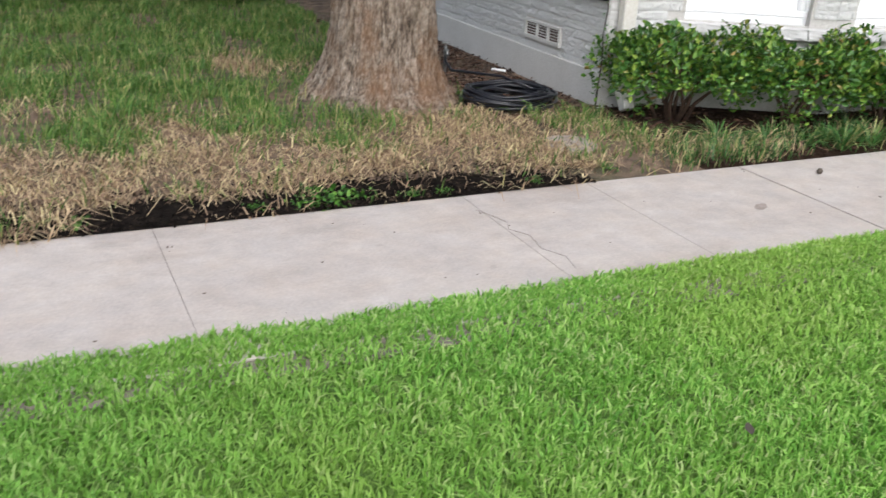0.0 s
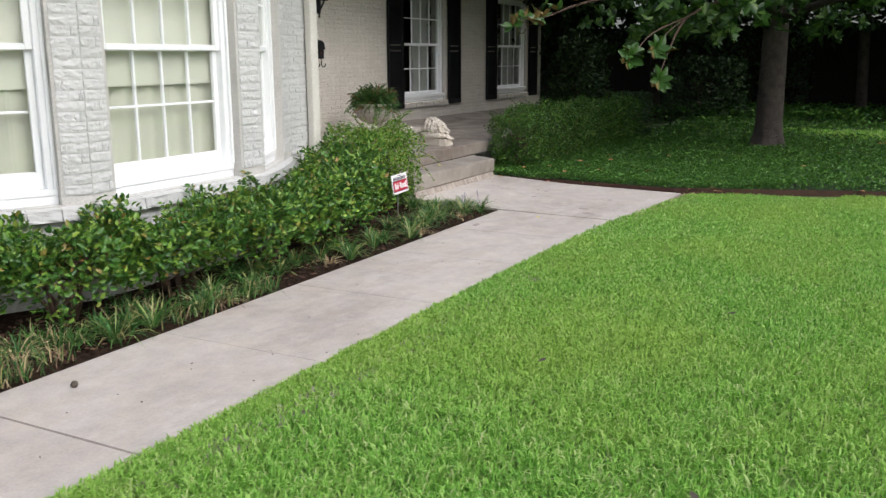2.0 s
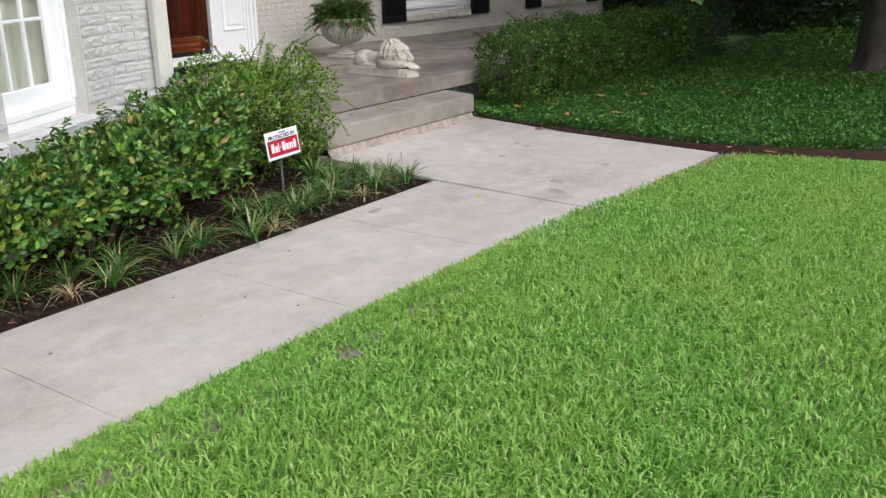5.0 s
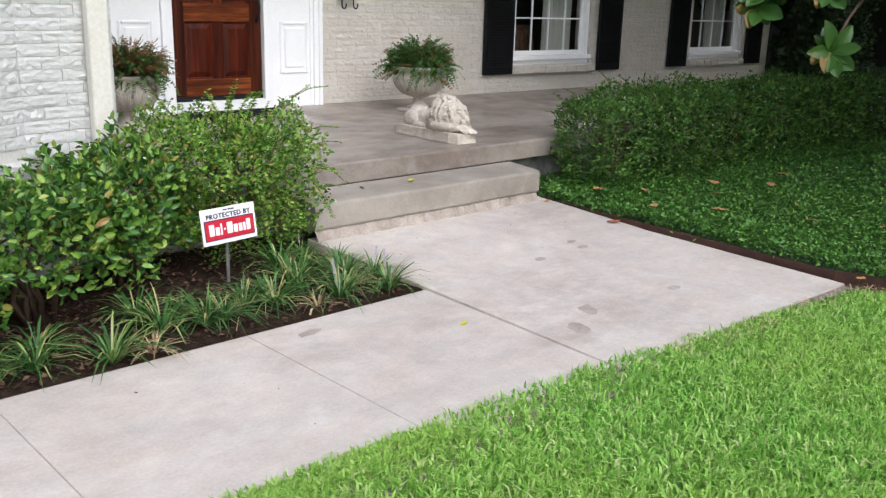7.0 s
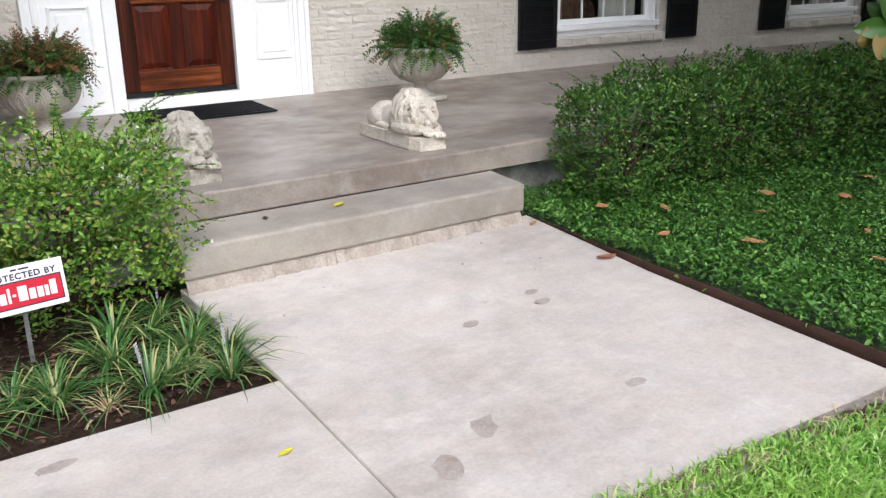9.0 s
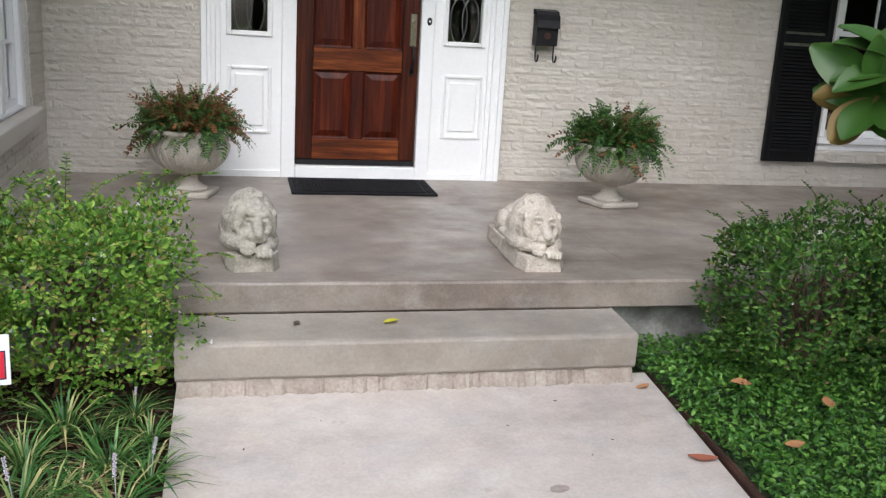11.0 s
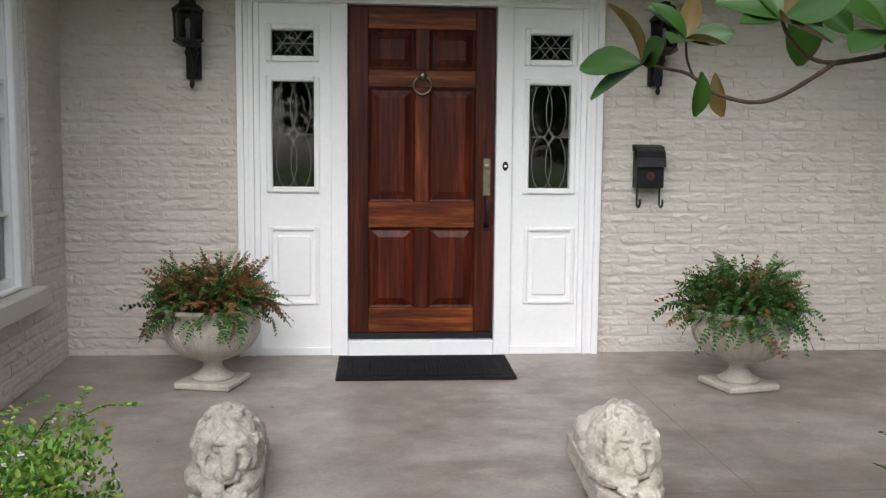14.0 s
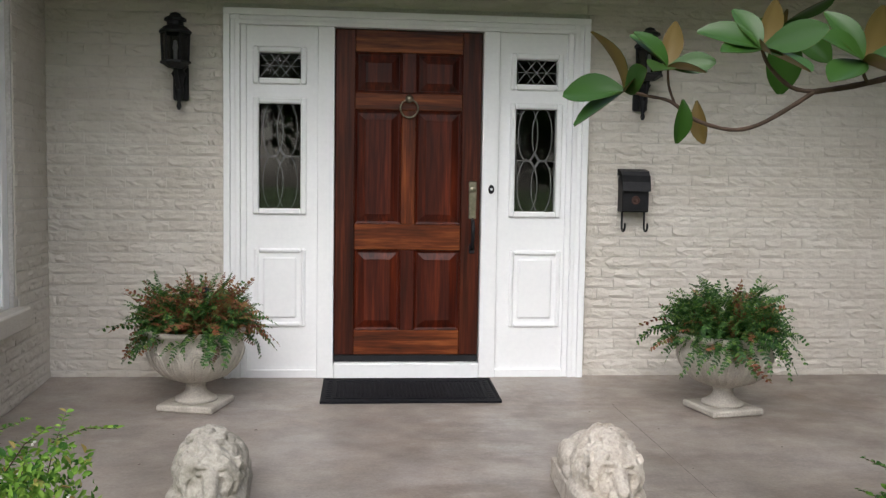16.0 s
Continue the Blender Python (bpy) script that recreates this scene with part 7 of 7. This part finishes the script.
lion(0.645, -2.225, -3, "pale stone lion statue lying on a stone base", 2, 6, 6, LIONSTONE)

# ---- yard sign ----
sign = thing("yard_sign", pose(-1.885, -3.36, 0.0, 0, 0, 4), "white and red security sign on a metal stake", "sign")
SIGNW = surface("sign_white", (0.78, 0.78, 0.79), (0.83, 0.83, 0.84), 4, 40, 0.4, 0.03)
SIGNR = surface("sign_red", (0.50, 0.010, 0.03), (0.56, 0.015, 0.04), 4, 40, 0.4, 0.03)
SIGNK = surface("sign_ink", (0.02, 0.02, 0.05), (0.03, 0.03, 0.07), 4, 40, 0.4, 0.03)
tiltm = pose(0, 0, 0.232, -8, 0, 0) @ pose(0, 0, 0, 0, -1, 0) @ Matrix.Diagonal((0.87, 1, 0.87, 1))


def sign_box(name, x0, x1, z0, z1, y, material, label=""):
    bm = boxes((x0, x1, y - 0.0015, y, z0, z1))
    bmesh.ops.transform(bm, matrix=tiltm, verts=bm.verts)
    return part(name, bm, material, sign, label)


bm = boxes((-0.195, 0.195, 0.0, 0.006, 0, 0.222), bev=0.002)
bmesh.ops.transform(bm, matrix=tiltm, verts=bm.verts)
board = part("board", bm, SIGNW, sign)
sign_box("border", -0.178, 0.178, 0.026, 0.152, -0.0005, SIGNK, "dark outline round the red field")
sign_box("red_field", -0.172, 0.172, 0.032, 0.146, -0.0022, SIGNR, "red field of the sign")
for x0, x1, top in ((-0.148, -0.112, 0.126), (-0.104, -0.076, 0.106), (-0.068, -0.056, 0.126), (-0.047, -0.032, 0.094), (-0.022, 0.018, 0.126), (0.026, 0.054, 0.106), (0.062, 0.088, 0.106), (0.095, 0.112, 0.106), (0.119, 0.148, 0.126)):
    sign_box("logo_bar", x0, x1, 0.084 if top < 0.1 else 0.056, top, -0.004, SIGNW, "white bar in place of the maker's mark")
for x0, x1 in ((-0.035, -0.008), (0.0, 0.045)):
    sign_box("small_print", x0, x1, 0.200, 0.208, -0.0005, SIGNK, "tiny dark line of print")
cu = bpy.data.curves.new("lettering", "FONT")
cu.body, cu.size, cu.align_x, cu.extrude = "PROTECTED BY", 0.040, "CENTER", 0.0008
cu.space_character, cu.offset = 1.16, 0.0012
cu.materials.append(SIGNK)
txt = child("lettering", cu, sign, tiltm @ pose(0, -0.0012, 0.160, 90, 0, 0), "dark capital letters reading protected by")
part("stake", boxes((-0.009, 0.009, 0.040, 0.046, -0.1, 0.40)), LEAD, sign, "galvanised steel stake")

# ---- hose, tap and bits by the side wall ----
hose = thing("garden_hose", pose(-7.80, -2.36, 0.02), "coiled black rubber garden hose on the ground", "hose")
HOSE = surface("hose_rubber", (0.010, 0.011, 0.014), (0.018, 0.019, 0.026), 20, 120, 0.32, 0.2)
r_ = random.Random(11)
pts = []
for k in range(14 * 40 + 1):
    a = 2 * math.pi * k / 40
    lay = k // 40
    rr = 0.245 + 0.065 * math.sin(lay * 2.1) + 0.016 * math.sin(a * 2 + lay)
    pts.append((rr * math.cos(a) * 1.15 + 0.02 * math.sin(lay * 1.7), rr * math.sin(a) + 0.02 * math.cos(lay * 2.3), 0.014 + 0.019 * (lay % 5) + 0.010 * math.sin(a * 3 + lay * 1.3)))
bm = bmesh.new()
tube(bm, pts, 0.011, 7)
part("coil", bm, HOSE, hose, smooth=True)
bm = bmesh.new()
tube(bm, [pts[-1], (0.10, 0.30, 0.12), (-0.02, 0.55, 0.10), (-0.06, 0.85, 0.06), (-0.04, 1.02, 0.10), (-0.03, 1.04, 0.16)], 0.011, 7)
part("hose_end", bm, HOSE, hose, smooth=True)
tap = thing("garden_tap", pose(-7.83, -1.32, 0), "short galvanised garden tap on a pipe", "tap")
bm = bmesh.new()
tube(bm, [(0, 0, -0.05), (0, 0, 0.24)], 0.014, 10)
part("pipe", bm, LEAD, tap, smooth=True)
bm = bmesh.new()
tube(bm, [(0, 0, 0.20), (-0.02, -0.06, 0.215), (-0.03, -0.10, 0.18)], [0.02, 0.018, 0.014], 10)
part("spout", bm, LEAD, tap, smooth=True)
bm = bmesh.new()
tube(bm, [(-0.035, 0.0, 0.265), (0.035, 0.0, 0.265)], 0.007, 8)
tube(bm, [(0, 0, 0.23), (0, 0, 0.265)], 0.007, 8)
part("knob", bm, LEAD, tap)
bar_ = thing("white_bar", pose(-7.55, -1.62, 0.10, 0, 6, -20), "short white plastic pipe lying by the wall", "pipe")
bm = bmesh.new()
tube(bm, [(0, 0, 0), (0.12, 0, 0)], 0.011, 10)
part("tube", bm, WHITE, bar_, smooth=True)
stoneL = thing("stepping_stone", pose(-7.95, -3.45, 0.0, 0, 0, 15), "flat sandy stone sunk in dry grass", "stone")
bm = bmesh.new()
lathe(bm, [(0.17, -0.03), (0.18, 0.015), (0.165, 0.028), (0.05, 0.03)], 9)
part("slab", bm, RUBBLE, stoneL)

# weeds at the soil strip
for x, y, s in ((-9.72, -4.02, 1.35), (-9.62, -3.97, 1.1), (-9.85, -4.04, 0.9), (-9.30, -4.05, 0.55), (-9.12, -4.06, 0.5), (-10.1, -4.02, 0.6), (-10.9, -4.0, 0.8), (-8.55, -4.03, 0.6), (-8.0, -3.95, 0.7), (-9.75, -3.90, 0.8)):
    w = thing("weed", pose(x, y, 0, 0, 0, x * 77), "low blue-green weed in bare soil", "plant", "weeds along the walk")
    n = 60
    p = rng.normal(size=(n, 3)) * np.array([0.055, 0.035, 0.012]) * s + np.array([0, 0, 0.02])
    L = rng.uniform(0.018, 0.036, n) * s
    tagged(child("leafage", leaves("leafage", p, rand_dirs(n, 0.3), np.array([0, 0, 1.0]) + rand_dirs(n) * 0.4, L, L * 0.6, VINCA), w), kind="stuff")


# ---- fallen leaves and crumbs ----
def fallen(x, y, z, L, rz, material, label, name="fallen_leaf", cat="leaf", width=0.45, seed=0):
    r = random.Random(seed)
    V, F = [], []
    for i in range(7):
        t = i / 6
        w = width * 0.5 * math.sin(math.pi * min(1, 0.06 + t * 0.92)) + 0.01
        for j in (-1, 0, 1):
            V.append((t - 0.5, j * w, 0.05 * abs(j) + 0.05 * (1 + math.sin(t * 3 + seed)) + 0.03 + r.uniform(-0.01, 0.01)))
    for i in range(6):
        for j in range(2):
            F.append((i * 3 + j, (i + 1) * 3 + j, (i + 1) * 3 + j + 1, i * 3 + j + 1))
    ob = new(name, mesh_of(name, V, F, material, True))
    ob.matrix_world = pose(x, y, z, 0, 0, rz) @ Matrix.Diagonal((L, L, L, 1))
    return tagged(ob, label, cat, "fallen leaves")


YELLOW = leafy("yellow_leaf", [(0.0, (0.55, 0.52, 0.03)), (1.0, (0.65, 0.60, 0.06))], 0.5, 0.2)
RUST = leafy("rust_leaf", [(0.0, (0.30, 0.09, 0.05)), (1.0, (0.38, 0.13, 0.07))], 0.6, 0.1)
DULL = leafy("dull_leaf", [(0.0, (0.05, 0.04, 0.03)), (1.0, (0.10, 0.08, 0.06))], 0.7, 0.1)
fallen(-0.20, -2.90, 0.298, 0.085, 25, YELLOW, "small bright yellow leaf on the concrete step")
fallen(-0.63, -2.89, 0.300, 0.065, 80, DULL, "small dark curled leaf on the step", seed=2)
fallen(0.90, -3.84, landing_z(-3.84) + 0.004, 0.12, -14, RUST, "rust-red dead leaf on the concrete landing", seed=3)
fallen(0.955, -3.17, landing_z(-3.17), 0.08, 20, DEADLEAF, "pale brown dead leaf at the step's corner", seed=4)
fallen(-1.36, -4.62, 0.0, 0.06, 10, YELLOW, "small yellow-green leaf on the walk", seed=5)
for i, (x, y) in enumerate([(1.22, -3.95), (1.62, -3.6), (1.45, -4.35), (2.1, -4.6), (2.7, -4.1), (3.3, -3.9), (3.6, -4.7), (2.4, -3.75), (4.6, -4.6), (5.2, -5.2), (4.1, -5.6), (1.9, -5.3), (6.6, -4.9), (2.0, -4.0), (7.4, -4.0), (5.8, -4.2), (1.35, -3.35), (1.7, -4.9), (3.1, -6.6), (4.9, -6.9), (6.9, -7.4)]):
    fallen(x, y, 0.125, 0.085 + 0.02 * (i % 3), i * 67, DEADLEAF, "orange-brown dead magnolia leaf on the groundcover", width=0.5, seed=10 + i).rotation_euler.rotate_axis("X", radians(14 - 9 * (i % 4)))
for i, (x, y) in enumerate([(0.80, -5.62), (1.02, -5.85), (0.78, -5.95), (0.62, -6.2), (1.45, -7.4)]):
    fallen(x, y, 0.055, 0.10, i * 55, DEADLEAF, "orange-brown dead leaf on the lawn's edge", seed=40 + i)
for i, (x, y) in enumerate([(-7.95, -6.05), (-8.1, -6.0), (-5.5, -6.3), (-9.2, -6.4), (-4.2, -7.0), (-6.6, -7.3)]):
    fallen(x, y, 0.055, 0.06, i * 80, DULL, "small brown dead leaf caught in the lawn", seed=50 + i)
acorn = thing("seed_pod", pose(-6.745, -4.36, 0.0), "round brown seed pod on the walk", "seed pod")
bm = bmesh.new()
bmesh.ops.create_icosphere(bm, subdivisions=2, radius=0.019, matrix=pose(0, 0, 0.017))
for v in bm.verts:
    v.co *= 1 + 0.18 * noise.noise(v.co * 60)
part("pod", bm, DULL, acorn)
r_ = random.Random(21)
bm = bmesh.new()
for k in range(84):
    if k < 50:
        x, y, z = r_.uniform(-11.2, -1.3), r_.uniform(-5.2, -4.15), 0.0
    elif k < 66:
        x, y = r_.uniform(-1.0, 0.8), r_.uniform(-5.2, -3.2)
        z = landing_z(y)
    else:
        x, y, z = r_.uniform(-2.0, 2.0), r_.uniform(-2.6, -0.2), PORCH_Z
    s = r_.uniform(0.0025, 0.007)
    box(bm, -s, s, -s * 0.4, s * 0.4, 0, s * 0.35, 0, pose(x, y, z, 0, 0, r_.uniform(0, 180)))
ob = part("crumb_litter", bm, TWIG)
tagged(ob, "scattered dark crumbs and bits of twig on the concrete", "litter", kind="stuff")

# damp smudges on the landing
SMUDGE = surface("damp_concrete", (0.29, 0.235, 0.205), (0.40, 0.345, 0.31), 8, 90, 0.75, 0.3)
for i, (x, y, a, b, rz) in enumerate([(-0.72, -4.86, 0.10, 0.045, 60), (-0.78, -4.70, 0.06, 0.035, 40), (-0.30, -4.28, 0.07, 0.035, 20), (-0.22, -4.12, 0.05, 0.03, 20), (-0.55, -4.42, 0.05, 0.03, 30), (0.22, -4.10, 0.05, 0.03, 10), (0.25, -3.98, 0.04, 0.025, 10),
                                      (-0.98, -5.02, 0.08, 0.05, 70), (-0.05, -4.95, 0.05, 0.03, 0), (-2.0, -4.25, 0.07, 0.03, 10), (-7.55, -4.72, 0.06, 0.03, 30)]):
    V = [(0, 0, landing_z(y) + 0.004 if x > -1.1 else 0.0022)]
    for k in range(14):
        t = 2 * math.pi * k / 14
        q = 1 + 0.28 * noise.noise((math.cos(t) * 2 + i, math.sin(t) * 2, i))
        V.append((a * q * math.cos(t), b * q * math.sin(t), V[0][2]))
    ob = new("damp_smudge", mesh_of("damp_smudge", V, [(0, k + 1, (k + 1) % 14 + 1) for k in range(14)], SMUDGE))
    ob.matrix_world = pose(x, y, 0, 0, 0, rz)
    tagged(ob, "faint damp brown smudge on pale concrete", "stain", "smudges on the landing")

# crack across two slabs of the walk
bm = bmesh.new()
pts = [(-9.06, -4.32), (-9.02, -4.42), (-8.99, -4.52), (-9.03, -4.60), (-8.97, -4.70), (-9.0, -4.86), (-8.94, -4.97), (-8.97, -5.1)]
for (x0, y0), (x1, y1) in zip(pts, pts[1:]):
    d = Vector((x1 - x0, y1 - y0, 0))
    box(bm, 0, d.length, -0.0012, 0.0012, 0.0, 0.0015, 0, pose(x0, y0, 0, 0, 0, math.degrees(math.atan2(d.y, d.x))))
ob = part("crack", bm, JOINTFILL)
tagged(ob, "thin jagged dark crack across the walk", "crack", kind="structure")

# armchair seen through the porch window
FAB = surface("patterned_fabric", (0.16, 0.075, 0.05), (0.34, 0.20, 0.14), 16, 60, 0.9, 0.3)
ch = thing("armchair", pose(4.85, 1.25, 0.46, 0, 0, 15), "rust-brown patterned armchair inside the window", "armchair")
part("seat", boxes((-0.35, 0.35, -0.3, 0.3, 0.08, 0.45), bev=0.04), FAB, ch)
part("backrest", boxes((-0.35, 0.35, -0.48, -0.301, 0.08, 0.80), bev=0.05), FAB, ch)
for x in (-0.46, 0.352):
    part("armrest", boxes((x, x + 0.11, -0.48, 0.3, 0.08, 0.62), bev=0.04), FAB, ch)


# ---- bricks of the walls ----
def brick_mesh(seed, L=0.197, H=0.0635):
    """A rock-faced brick under thick paint, its face towards -y, its corner at the origin."""
    r = random.Random(seed)
    nx, nz = 7, 4
    ox, oz = r.uniform(0, 50), r.uniform(0, 50)
    V, F = [], []
    for i in range(nx + 1):
        for k in range(nz + 1):
            x, z = L * i / nx, H * k / nz
            lump = noise.noise((x * 24 + ox, z * 34 + oz, seed)) * 0.0075 + noise.noise((x * 60 + ox, z * 70, seed + 9.0)) * 0.005
            y = -0.0095 - lump if 0 < k < nz else -0.0068 - 0.55 * lump
            if i in (0, nx):
                y = y * 0.86
            V.append((x + (0 if i in (0, nx) else r.uniform(-0.007, 0.007)), y, z + (0 if k in (0, nz) else r.uniform(-0.005, 0.005))))
    at = lambda i, k: i * (nz + 1) + k  # noqa: E731
    for i in range(nx):
        for k in range(nz):
            q = (at(i, k), at(i + 1, k), at(i + 1, k + 1), at(i, k + 1))
            if r.random() < 0.5:
                F += [(q[0], q[1], q[2]), (q[0], q[2], q[3])]
            else:
                F += [(q[0], q[1], q[3]), (q[1], q[2], q[3])]
    ring = [at(i, 0) for i in range(nx + 1)] + [at(nx, k) for k in range(1, nz + 1)] + [at(i, nz) for i in range(nx - 1, -1, -1)] + [at(0, k) for k in range(nz - 1, 0, -1)]
    back = {}
    for v in ring:
        back[v] = len(V)
        V.append((V[v][0], 0.01, V[v][2]))
    for a, b in zip(ring, ring[1:] + ring[:1]):
        F.append((b, a, back[a], back[b]))
    return V, F


VARIANTS = [brick_mesh(100 + s) for s in range(14)]
BRICKS = {p.name: [mesh_of("brick", v, f, p) for v, f in VARIANTS] for p in (BRICK, PORCHLIT_BRICK)}
COURSE, PITCH = 0.0667, 0.245


def lay(parent, length, z0, z1, openings, near, seed=0, paint=BRICK):
    """Brick courses on a wall. near: the stretch (u0, u1, z0, z1) whose bricks are objects of their own; the rest is one joined part."""
    r = random.Random(seed)
    V, F = [], []
    count = 0
    n = int((z1 - z0) / COURSE)
    for c in range(n):
        z = z0 + c * COURSE + 0.0026
        spans = [(0.0, length)]
        for a, b, lo, hi in openings:
            if z + 0.055 > lo and z < hi:
                nxt = []
                for s, e in spans:
                    if b <= s or a >= e:
                        nxt.append((s, e))
                        continue
                    if a > s:
                        nxt.append((s, a))
                    if b < e:
                        nxt.append((b, e))
                spans = nxt
        for s, e in spans:
            cuts = [s]
            u = math.floor(s / PITCH) * PITCH + (PITCH / 2 if c % 2 else 0) + r.uniform(-0.03, 0.03)
            while u < e - 0.03:
                if u > s + 0.03:
                    cuts.append(u)
                u += PITCH
            cuts.append(e)
            for a, b in zip(cuts, cuts[1:]):
                w = (b - a - 0.0024) / 0.197
                k = r.randrange(len(VARIANTS))
                mid = (a + b) / 2
                if near[0] <= mid <= near[1] and near[2] <= z <= near[3] and count < 300:
                    ob = child("brick", BRICKS[paint.name][k], parent, pose(a + 0.0012, 0, z))
                    ob.scale = (w, 1, 1)
                    count += 1
                else:
                    o = len(V)
                    V += [(x * w + a + 0.0012, y, zz + z) for x, y, zz in VARIANTS[k][0]]
                    F += [tuple(o + i for i in f) for f in VARIANTS[k][1]]
    if F:
        tagged(child("brickwork", mesh_of("brickwork", V, F, paint), parent), kind="stuff")


lay(wall_door, 12.6, PORCH_Z, WALL_TOP - 0.02, [(2.2 - 1.14, 2.2 + 1.14, 0, 2.76), (2.2 + 3.99, 2.2 + 5.55, 0.79, 2.79), (2.2 + 7.95, 2.2 + 9.51, 0.79, 2.79), (2.2 + 3.96, 2.2 + 5.60, 0.70, 0.80), (2.2 + 7.92, 2.2 + 9.54, 0.70, 0.80)], (2.2 + 1.1, 2.2 + 2.75, PORCH_Z, 2.75), 1, PORCHLIT_BRICK)
lay(wall_side, 2.48, PORCH_Z, WALL_TOP - 0.02, [(0.405, 1.885, 0.995, 2.79), (0.38, 1.93, 0.885, 1.0)], (0, 2.4, 0, 3), 2, PORCHLIT_BRICK)
lay(wall_front_l, 0.525, 0.235, WALL_TOP - 0.02, [], (0, 3, 0, 3), 3)
lay(wall_bay_l, FL, 0.235, WALL_TOP - 0.02, [(0.105, 1.085, 0.645, 2.49), (0, FL, 0.55, 0.645)], (0, 3, 0, 3), 4)
lay(wall_bay_m, 1.74, 0.235, WALL_TOP - 0.02, [(0.17, 1.50, 0.645, 2.49), (0, 1.74, 0.55, 0.645)], (0, 3, 0, 3), 5)
lay(wall_bay_r, FL, 0.235, WALL_TOP - 0.02, [(0.04, 0.92, 0.645, 2.49), (0, FL, 0.55, 0.645)], (0, 3, 0, 3), 6)
lay(wall_front_r, 0.575, 0.235, WALL_TOP - 0.02, [], (0, 3, 0, 3), 7)
lay(wall_west, 8.355 + 0.225, 0.235, WALL_TOP - 0.02, [(7.44, 8.17, 0.91, 2.49), (7.37, 8.15, 0.82, 0.915), (7.437, 8.001, 0.327, 0.487)], (6.0, 8.6, 0.2, 1.9), 8)
